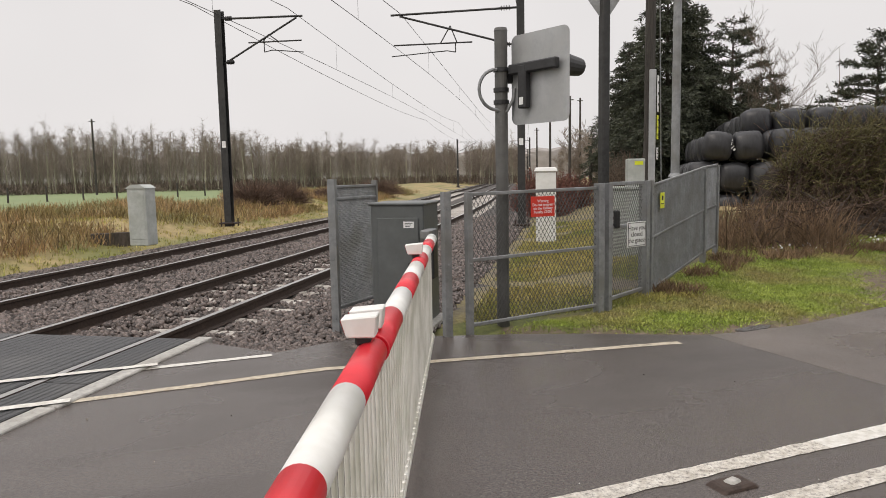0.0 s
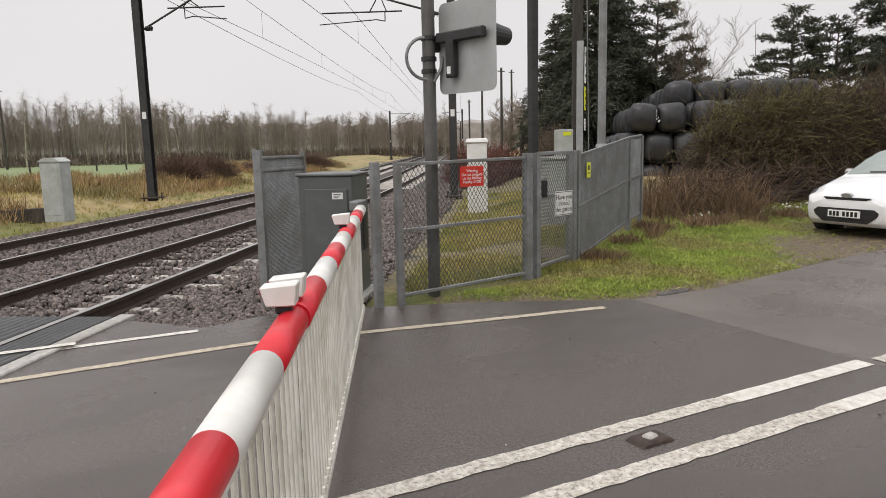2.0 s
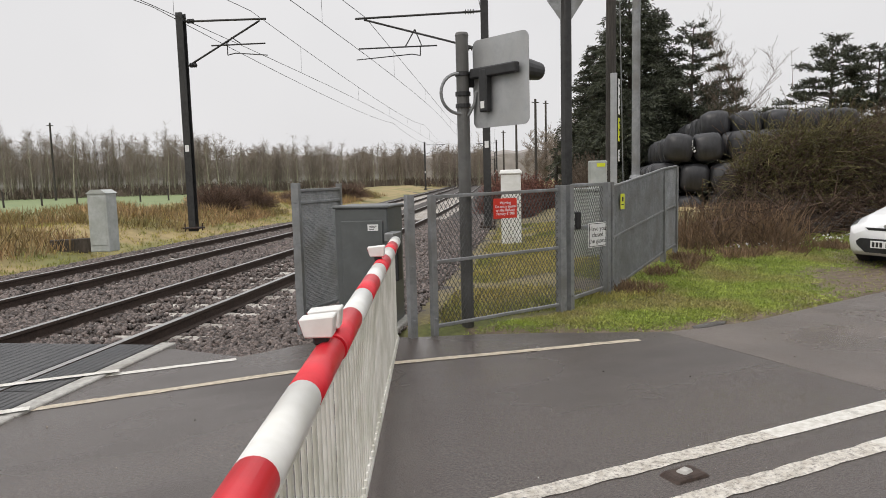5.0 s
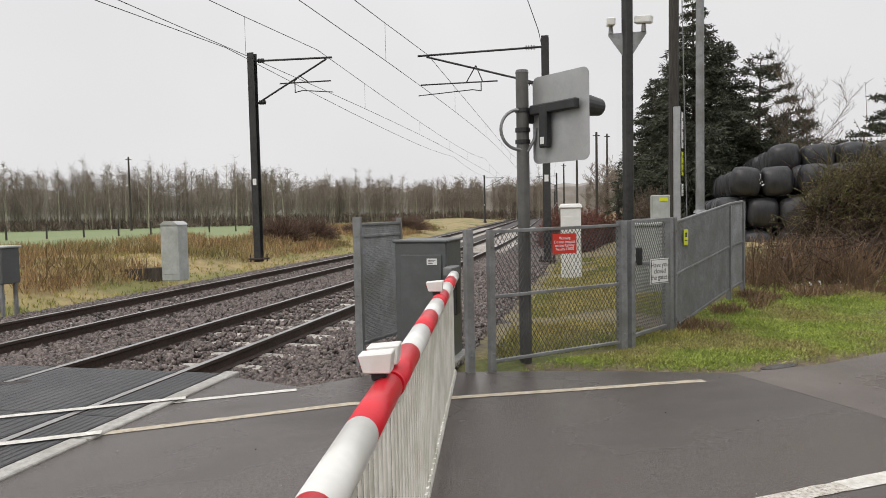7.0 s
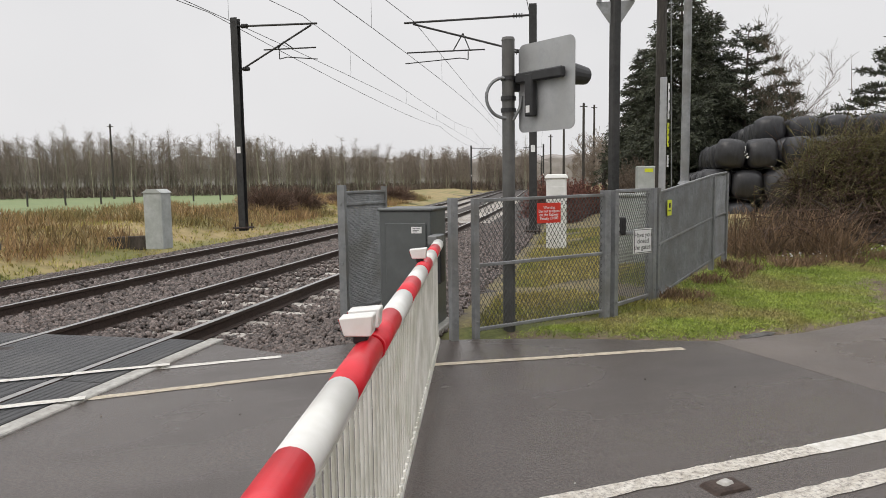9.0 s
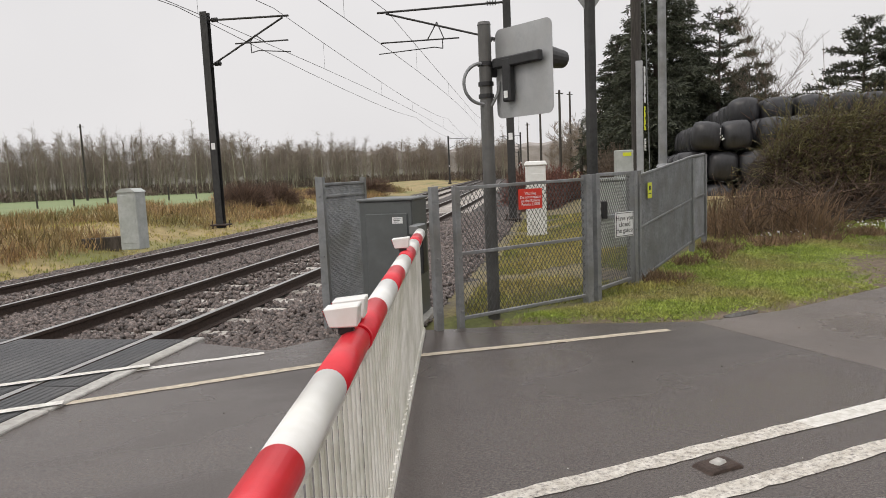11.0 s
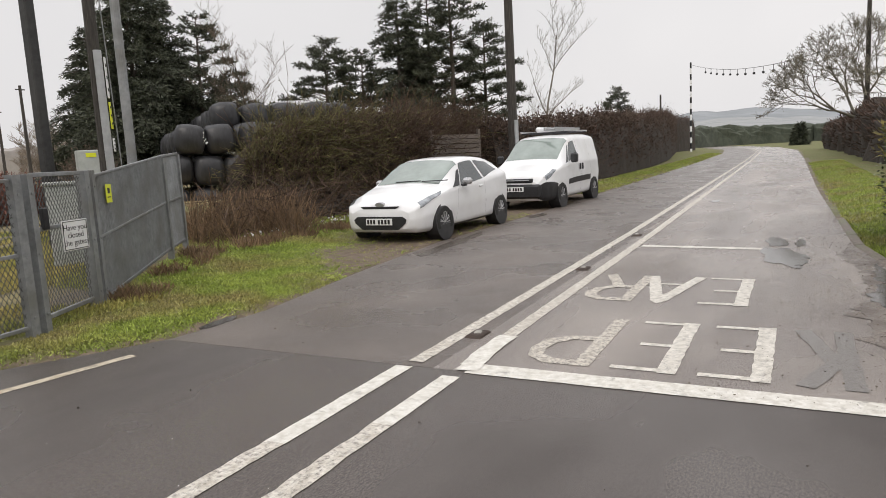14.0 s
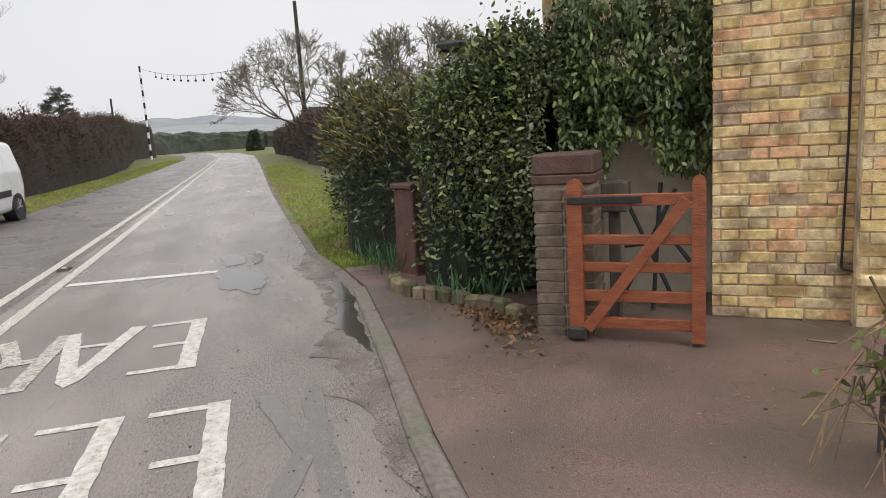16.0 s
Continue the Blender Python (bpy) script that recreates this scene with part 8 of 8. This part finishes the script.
def gate_and_pillar():
    e = thing("gate_pillar", "weathered brick gate pillar with a dark red cap", "pillar", pose(6.80, -1.83, 0.01, 0, 0, HROT))
    bm = bmesh.new()
    B(bm, (0.36, 0.36, 1.05), (0, 0, 0.5))
    part("core", bm, M_MORTAR_DK, e)
    big = [brick_mesh(0.187, 0.066, 0.03, M_BRICKG, k) for k in range(5)]
    mix = random.Random(8)
    for c in range(13):
        z = 0.035 + 0.075 * c
        for sx, sy, rot in ((0, -0.175, 0), (0, 0.175, 0), (-0.175, 0, 90), (0.175, 0, 90)):
            for k in (-1, 1):
                o = new("brick", mix.choice(big))
                o.parent = e
                off = k * 0.0965
                o.matrix_basis = pose(sx + (off if rot == 0 else 0), sy + (off if rot else 0), z, 0, 0, rot)
    bm = bmesh.new()
    B(bm, (0.4, 0.4, 0.06), (0, 0, 1.03), bevel=0.008)
    part("course", bm, M_BRICKR, e, "dark blue-red string course")
    bm = bmesh.new()
    B(bm, (0.385, 0.385, 0.13), (0, 0, 1.125), bevel=0.012)
    part("cap", bm, M_BRICKR, e, "dark red brick cap")
    # wooden gate
    g0, g1 = Vector((6.53, -1.74, 0)), Vector((6.10, -2.31, 0))
    d = g1 - g0
    w = d.length
    rot = math.degrees(math.atan2(d.y, d.x))
    e = thing("wooden_gate", "red-brown stained wooden gate with black strap hinge", "gate", pose(g0.x, g0.y, -0.045, 0, 0, rot))
    for x, ww in ((0, 0.09), (w, 0.075)):
        bm = bmesh.new()
        prism(bm, [(-ww / 2, 0.1), (ww / 2, 0.1), (ww / 2, 1.06), (ww * 0.3, 1.085), (0, 1.095), (-ww * 0.3, 1.085), (-ww / 2, 1.06)], -0.035, 0.035, pose(x, 0, 0, 90))
        bmesh.ops.recalc_face_normals(bm, faces=bm.faces[:])
        part("stile", bm, M_GATEWOOD, e)
    for z, h in ((0.96, 0.07), (0.72, 0.06), (0.55, 0.06), (0.37, 0.07), (0.2, 0.07)):
        bm = bmesh.new()
        B(bm, (w - 0.07, 0.03, h), (w / 2, 0, z), bevel=0.004)
        part("bar", bm, M_GATEWOOD, e)
    bm = bmesh.new()
    a = math.degrees(math.atan2(0.8, w - 0.12))
    B(bm, (math.hypot(0.8, w - 0.12), 0.03, 0.07), (w / 2, -0.032, 0.56), (0, -a, 0), bevel=0.004)
    part("brace", bm, M_GATEWOOD, e)
    bm = bmesh.new()
    B(bm, (0.44, 0.012, 0.045), (0.18, -0.043, 0.965), bevel=0.004)
    for k in range(4):
        cyl(bm, (0.05 + 0.1 * k, -0.046, 0.965), (0.05 + 0.1 * k, -0.056, 0.965), 0.01, 0.008, 8)
    part("strap_hinge", bm, M_DARKSTEEL, e, "black iron strap hinge")
    bm = bmesh.new()
    B(bm, (0.12, 0.1, 0.08), (0.0, 0, 0.13), bevel=0.012)
    part("foot_iron", bm, M_DARKSTEEL, e, "black iron foot")
    # iron garden frame and letter box standing behind the gate
    e = thing("iron_frame", "dark iron folding frame leaning behind the gate", "garden frame", pose(6.98, -2.5, 0.03, 0, 0, rot))
    for p, q in (((-0.2, 0, 0), (0.2, 0.1, 0.85)), ((0.2, 0, 0.05), (-0.15, 0.1, 0.8)), ((-0.15, 0.05, 0.45), (0.3, 0.05, 0.5)), ((0.05, 0, 0.0), (0.1, 0.1, 0.9)), ((0.3, 0, 0.35), (0.1, 0.08, 0.6))):
        bm = bmesh.new()
        cyl(bm, p, q, 0.016, 0.016, 8)
        part("iron_bar", bm, M_BLACK, e)
    e = thing("post_box", "dark brown wooden box on a post by the gate", "box", pose(6.8, -2.16, 0.03, 0, 0, rot))
    bm = bmesh.new()
    B(bm, (0.07, 0.07, 0.8), (0, 0, 0.4), bevel=0.005)
    part("post", bm, M_BARK, e)
    bm = bmesh.new()
    B(bm, (0.2, 0.16, 0.2), (0, 0, 0.86), bevel=0.01)
    part("body", bm, M_BARK, e)
    # old red gate post and low edging
    e = thing("red_post", "old red rendered gate post with a flat cap", "post", pose(9.27, -1.38, 0.0, 0, 0, 20))
    bm = bmesh.new()
    B(bm, (0.36, 0.36, 0.86), (0, 0, 0.43), bevel=0.014, taper=(0.9, 0.9))
    part("shaft", bm, M_REDPOST, e)
    bm = bmesh.new()
    B(bm, (0.38, 0.38, 0.05), (0, 0, 0.88), bevel=0.012)
    part("cap", bm, M_REDPOST, e, "worn flat cap")
    e = thing("brick_edging", "low mossy brick edging round the shrub bed", "edging", kind="structure")
    pts = [(8.75, -1.0), (8.45, -0.98), (8.2, -1.06), (8.0, -1.22), (7.7, -1.38), (7.4, -1.5), (7.12, -1.6)]
    rough = random.Random(3)
    for (x0, y0), (x1, y1) in zip(pts, pts[1:]):
        n = 2
        for i in range(n):
            f = (i + 0.5) / n
            bm = bmesh.new()
            B(bm, (math.hypot(x1 - x0, y1 - y0) / n - 0.012, 0.11, 0.14), (x0 + (x1 - x0) * f, y0 + (y1 - y0) * f, 0.07 + rough.gauss(0, 0.012)), (rough.gauss(0, 4), rough.gauss(0, 3), math.degrees(math.atan2(y1 - y0, x1 - x0)) + rough.gauss(0, 6)), bevel=0.02)
            part("brick", bm, M_EDGING, e)


M_REDPOST = mat("old_red_render", (0.09, 0.04, 0.034), (0.15, 0.068, 0.056), 9, 0.75, 0.3, 50, c3=(0.1, 0.07, 0.05), scale3=3)
M_EDGING = mat("mossy_brick", (0.12, 0.092, 0.06), (0.23, 0.18, 0.11), 12, 0.85, 0.5, 60, c3=(0.085, 0.1, 0.03), scale3=5, amt3=0.85, objvar=0.35)
gate_and_pillar()


def laurel():
    e = thing("laurel_hedge", "dense glossy evergreen laurel and ivy beside the gate", "hedge")
    P = hedge_line([(7.3, -1.95, 0.2, 1.7), (7.55, -1.95, 0.38, 1.85), (7.9, -1.88, 0.55, 1.8), (8.4, -1.85, 0.66, 1.7), (8.9, -2.0, 0.5, 1.66), (9.2, -2.15, 0.5, 1.65), (9.7, -2.3, 0.7, 1.65)], 0.3)
    P = [(x, y, 0.12, w, h) for x, y, z, w, h in P]
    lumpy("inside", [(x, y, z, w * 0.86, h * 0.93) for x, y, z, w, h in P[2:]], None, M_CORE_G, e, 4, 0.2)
    Q, O, r = skin(P, 60000, 14)
    k = len(Q)
    leaves("leaf_mass", Q - O * r.uniform(0.0, 0.16, k)[:, None], O * 0.5 + r.normal(size=(k, 3)) * 0.6 + np.array([0, 0, -0.45]), r.uniform(0.03, 0.062, k), r.uniform(0.016, 0.03, k), M_LAUREL, e, "glossy dark green leaves", 0.18)
    Q, O, r = skin(P, 4200, 15)
    k = len(Q)
    leaves("young_leaf", Q + O * 0.03, O * 0.7 + r.normal(size=(k, 3)) * 0.6, r.uniform(0.035, 0.075, k), r.uniform(0.018, 0.034, k), M_IVY_LT, e, "paler young leaves", 0.18)
    # sprays hanging over the gate and against the house
    n = 9000
    a, b, zz = r.uniform(-1.05, 0.0, n), r.uniform(0.08, 0.62, n), r.uniform(1.0, 2.3, n)
    keep = (zz > 1.02 + 0.24 * np.sin(a * 9) + 0.25 * b) & (np.sin(a * 17 + zz * 5) + np.sin(zz * 11 + b * 9) > -1.0)
    a, b, zz = a[keep], b[keep], zz[keep]
    k = len(a)
    Q = np.stack([HC.x + HD.x * a - HN.x * b, HC.y + HD.y * a - HN.y * b, zz], 1)
    leaves("hanging_spray", Q, r.normal(size=(k, 3)) * 0.5 + np.array([-0.3, 0.2, -0.8]), r.uniform(0.045, 0.09, k), r.uniform(0.018, 0.034, k), M_SPRAY, e, "green leaf sprays hanging above the gate")
    e = thing("evergreen_bush", "rounded dark evergreen bush with browned top beside the lane", "bush")
    P = [(x, y, 0.02, w, h) for x, y, z, w, h in hedge_line([(9.4, -2.1, 0.35, 1.6), (10.0, -1.9, 0.75, 1.8), (11.0, -1.78, 0.95, 1.85), (12.0, -1.8, 0.95, 1.75), (13.0, -2.1, 0.8, 1.6), (13.6, -2.3, 0.4, 1.3)], 0.3)]
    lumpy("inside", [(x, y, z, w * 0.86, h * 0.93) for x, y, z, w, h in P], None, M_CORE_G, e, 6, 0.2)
    Q, O, r = skin(P, 20000, 24)
    k = len(Q)
    cards("leaf_mass", Q - O * r.uniform(0.0, 0.1, k)[:, None], O * 0.6 + r.normal(size=(k, 3)) * 0.6, r.uniform(0.05, 0.11, k), r.uniform(0.018, 0.035, k), M_LAUREL, e, "dark green leaves")
    Q, O, r = skin(P, 6000, 25)
    hi = Q[:, 2] > 1.05
    Q, O = Q[hi], O[hi]
    k = len(Q)
    cards("tip_mass", Q + O * 0.02, O + r.normal(size=(k, 3)) * 0.6 + np.array([0, 0, 0.4]), r.uniform(0.06, 0.14, k), r.uniform(0.015, 0.03, k), M_OLIVE, e, "olive brown tips")
    # shrubs further along the lane
    e = thing("roadside_scrub", "dark brown scrub beside the lane", "hedge")
    P = [(x, y, 0.0, w, h) for x, y, z, w, h in hedge_line([(30, -4.3, 1.0, 1.6), (40, -4.6, 1.6, 2.6), (50, -4.8, 1.8, 3.0), (62, -4.6, 1.6, 2.6), (80, -3.6, 1.4, 2.4)], 1.0)]
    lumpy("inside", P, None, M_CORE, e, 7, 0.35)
    Q, O, r = skin(P, 9000, 34)
    k = len(Q)
    cards("twig_mass", Q - O * 0.1, O + r.normal(size=(k, 3)) * 0.6 + np.array([0, 0, 0.5]), r.uniform(0.2, 0.55, k), r.uniform(0.03, 0.08, k), M_HEDGE, e)


M_SPRAY = mat("spray_leaf", (0.06, 0.09, 0.028), (0.16, 0.2, 0.07), 3, 0.4, island=0.6)
M_OLIVE = mat("olive_tip", (0.13, 0.11, 0.03), (0.24, 0.2, 0.06), 4, 0.7, island=0.5)
laurel()


def small_plants():
    r = np.random.default_rng(51)
    n = 260
    c = np.concatenate([r.normal((7.95, -1.5), (0.18, 0.12), (n // 2, 2)), r.normal((9.7, -1.1), (0.35, 0.12), (n // 2, 2))])
    P = np.stack([c[:, 0], c[:, 1], np.full(n, 0.03)], 1)
    N = np.stack([r.normal(size=n) * 0.25, r.normal(size=n) * 0.25, np.ones(n)], 1)
    tagged(cards("daffodil_leaves", P, N, r.uniform(0.16, 0.32, n), 0.02, M_BULB), "upright green bulb leaves in the bed", "plants", kind="stuff")
    # leaf litter at the pillar
    n = 500
    P = np.stack([r.normal(7.3, 0.35, n), r.normal(-1.42, 0.1, n), r.uniform(0.034, 0.07, n)], 1)
    tagged(cards("leaf_litter", P, r.normal(size=(n, 3)) * np.array([1, 1, 0.3]), r.uniform(0.03, 0.07, n), r.uniform(0.02, 0.04, n), M_LITTER), "brown fallen leaves by the pillar", "leaf litter", kind="stuff")
    # drooping shrub by the house wall
    e = thing("wall_shrub", "low shrub with drooping brown and green stems by the house", "shrub")
    A = np.array([[4.64, -2.08, 0.4]]) + r.normal(size=(60, 3)) * np.array([0.1, 0.1, 0.12])
    E = A + np.stack([r.uniform(-0.45, 0.1, 60), r.uniform(-0.1, 0.42, 60), r.uniform(-0.3, 0.2, 60)], 1)
    sticks("stem", A, E, 0.007, 0.003, M_STEM, e)
    k = 110
    i = r.integers(0, 30, k)
    P = A[i] + (E[i] - A[i]) * r.random((k, 1))
    cards("leaf_mass", P, E[i] - A[i] + r.normal(size=(k, 3)) * 0.3, r.uniform(0.05, 0.1, k), r.uniform(0.025, 0.045, k), M_IVY_LT, e, "pale green leaves")["kind"] = "stuff"
    sticks("root_stem", np.array([[4.7, -2.15, 0.01]]), np.array([[4.64, -2.08, 0.5]]), 0.03, 0.02, M_BARK, e)


M_BULB = mat("bulb_leaf", (0.05, 0.12, 0.05), (0.1, 0.2, 0.09), 5, 0.5, island=0.4)
M_LITTER = mat("leaf_litter", (0.12, 0.06, 0.03), (0.24, 0.13, 0.06), 5, 0.8, island=0.5)
small_plants()


# ---------------------------------------------------------------- along the lane
def lane_things():
    x, y = 20.65, 7.92
    e = thing("telegraph_pole", "tall dark wooden telegraph pole beside the hedge", "pole", pose(x, y, gz(x, y)))
    bm = bmesh.new()
    cyl(bm, (0, 0, -0.1), (0, 0, 9.5), 0.15, 0.11, 12)
    part("shaft", bm, M_WOODPOLE, e)
    bm = bmesh.new()
    B(bm, (0.12, 0.06, 2.3), (-0.1, -0.15, 1.15), (0, 0, -35), bevel=0.01)
    part("cable_guard", bm, M_GALV_LT, e, "grey cable guard")
    # slatted timber panel in the hedge
    e = thing("slatted_fence", "weathered slatted timber fence panel in the hedge", "fence", pose(19.35, 9.2, gz(19.35, 9.2), 0, 0, -14))
    for k in range(12):
        bm = bmesh.new()
        B(bm, (2.2, 0.03, 0.12), (0, 0.02 * (k % 2), 0.2 + 0.14 * k), bevel=0.005)
        part("slat", bm, M_WOODPOLE2, e)
    for xx in (-1.1, 1.1):
        bm = bmesh.new()
        B(bm, (0.1, 0.1, 2.0), (xx, 0.05, 0.95), bevel=0.008)
        part("post", bm, M_WOODPOLE2, e)
    # striped pole with a string of bulbs
    bx, by = at(82.6, 86)
    e = thing("striped_pole", "tall black and white striped pole holding a string of bulbs", "pole", pose(bx, by, -0.05))
    n = 16
    for k in range(n):
        bm = bmesh.new()
        cyl(bm, (0, 0, 10.4 * k / n), (0, 0, 10.4 * (k + 1) / n), 0.13 - 0.002 * k, 0.13 - 0.002 * (k + 1), 10)
        part("stripe", bm, M_TEXTB if k % 2 else M_TEXTW, e)
    tx, ty = at(91.4, 50)
    w = thing("festoon", "string of festoon bulbs hung over the lane", "lights")
    pts = []
    for k in range(17):
        f = k / 16
        pts.append((bx + (tx - bx) * f, by + (ty - by) * f, 10.1 - 3.6 * f - 0.8 * 4 * f * (1 - f)))
    bm = bmesh.new()
    tube(bm, pts, 0.02, 5)
    part("cable", bm, M_BLACK, w)
    for k in range(3, 15, 1):
        p = Vector(pts[k])
        bm = bmesh.new()
        cyl(bm, p, p - Vector((0, 0, 0.35)), 0.02, 0.02, 5)
        bmesh.ops.create_icosphere(bm, subdivisions=1, radius=0.12, matrix=Matrix.Translation(p - Vector((0, 0, 0.45))))
        part("bulb", bm, M_BLACK, w, "unlit bulb")
    x, y = at(94.0, 52)
    e = thing("telegraph_pole", "tall dark wooden telegraph pole beside the lane", "pole", pose(x, y, 0))
    bm = bmesh.new()
    cyl(bm, (0, 0, -0.1), (0, 0, 10.6), 0.16, 0.12, 12)
    part("shaft", bm, M_WOODPOLE, e)
    x, y = at(80.4, 95)
    e = thing("telegraph_pole", "dark wooden telegraph pole behind the hedge", "pole", pose(x, y, 0))
    bm = bmesh.new()
    cyl(bm, (0, 0, -0.1), (0, 0, 7.6), 0.15, 0.11, 10)
    part("shaft", bm, M_WOODPOLE, e)
    # hedge across the end of the lane, far conifer and hills
    e = thing("far_hedge", "dark hedge line beyond the bend of the lane", "hedge")
    P = [(x, y, 0.0, w, h) for x, y, z, w, h in hedge_line([(150, 24, 2, 4.4), (172, 18, 2, 4.6), (182, 8, 2, 4.2), (186, -4, 2, 4.0), (170, -14, 2, 4.6)], 2.0)]
    lumpy("foliage", P, None, M_FARHEDGE, e, 8, 0.3)
    x, y = at(90.1, 120)
    conifer(x, y, 3.2, 1.0, 300, "dark far conifer at the bend of the lane", 0.05, 0.6, 0.6)
    e = thing("hill", "wooded hills far beyond the lane, tinted pale for haze", "hill", kind="structure")
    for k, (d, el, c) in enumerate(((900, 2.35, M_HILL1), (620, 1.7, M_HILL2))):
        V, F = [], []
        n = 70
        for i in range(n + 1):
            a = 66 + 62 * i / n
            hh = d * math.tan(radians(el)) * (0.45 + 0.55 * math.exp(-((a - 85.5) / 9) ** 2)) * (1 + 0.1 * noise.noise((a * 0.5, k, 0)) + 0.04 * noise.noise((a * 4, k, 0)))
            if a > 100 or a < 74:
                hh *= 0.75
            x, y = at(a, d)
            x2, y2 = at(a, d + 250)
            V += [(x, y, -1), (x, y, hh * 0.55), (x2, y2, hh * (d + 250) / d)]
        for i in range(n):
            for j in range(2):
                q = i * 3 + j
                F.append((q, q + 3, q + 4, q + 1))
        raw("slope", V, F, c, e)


M_WOODPOLE2 = mat("grey_weathered_board", (0.11, 0.09, 0.075), (0.2, 0.17, 0.145), 6, 0.85, 0.4, 30, stretch=(0.6, 8, 8))
M_FARHEDGE = mat("far_hedge_leaf", (0.05, 0.06, 0.045), (0.09, 0.1, 0.075), 0.8, 0.95, 0.8, 2)
# distance haze is mixed into both hill colours
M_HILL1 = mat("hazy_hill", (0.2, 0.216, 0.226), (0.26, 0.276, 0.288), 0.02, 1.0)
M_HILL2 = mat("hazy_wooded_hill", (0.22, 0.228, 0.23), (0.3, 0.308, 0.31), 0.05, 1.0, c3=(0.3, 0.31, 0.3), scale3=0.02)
lane_things()
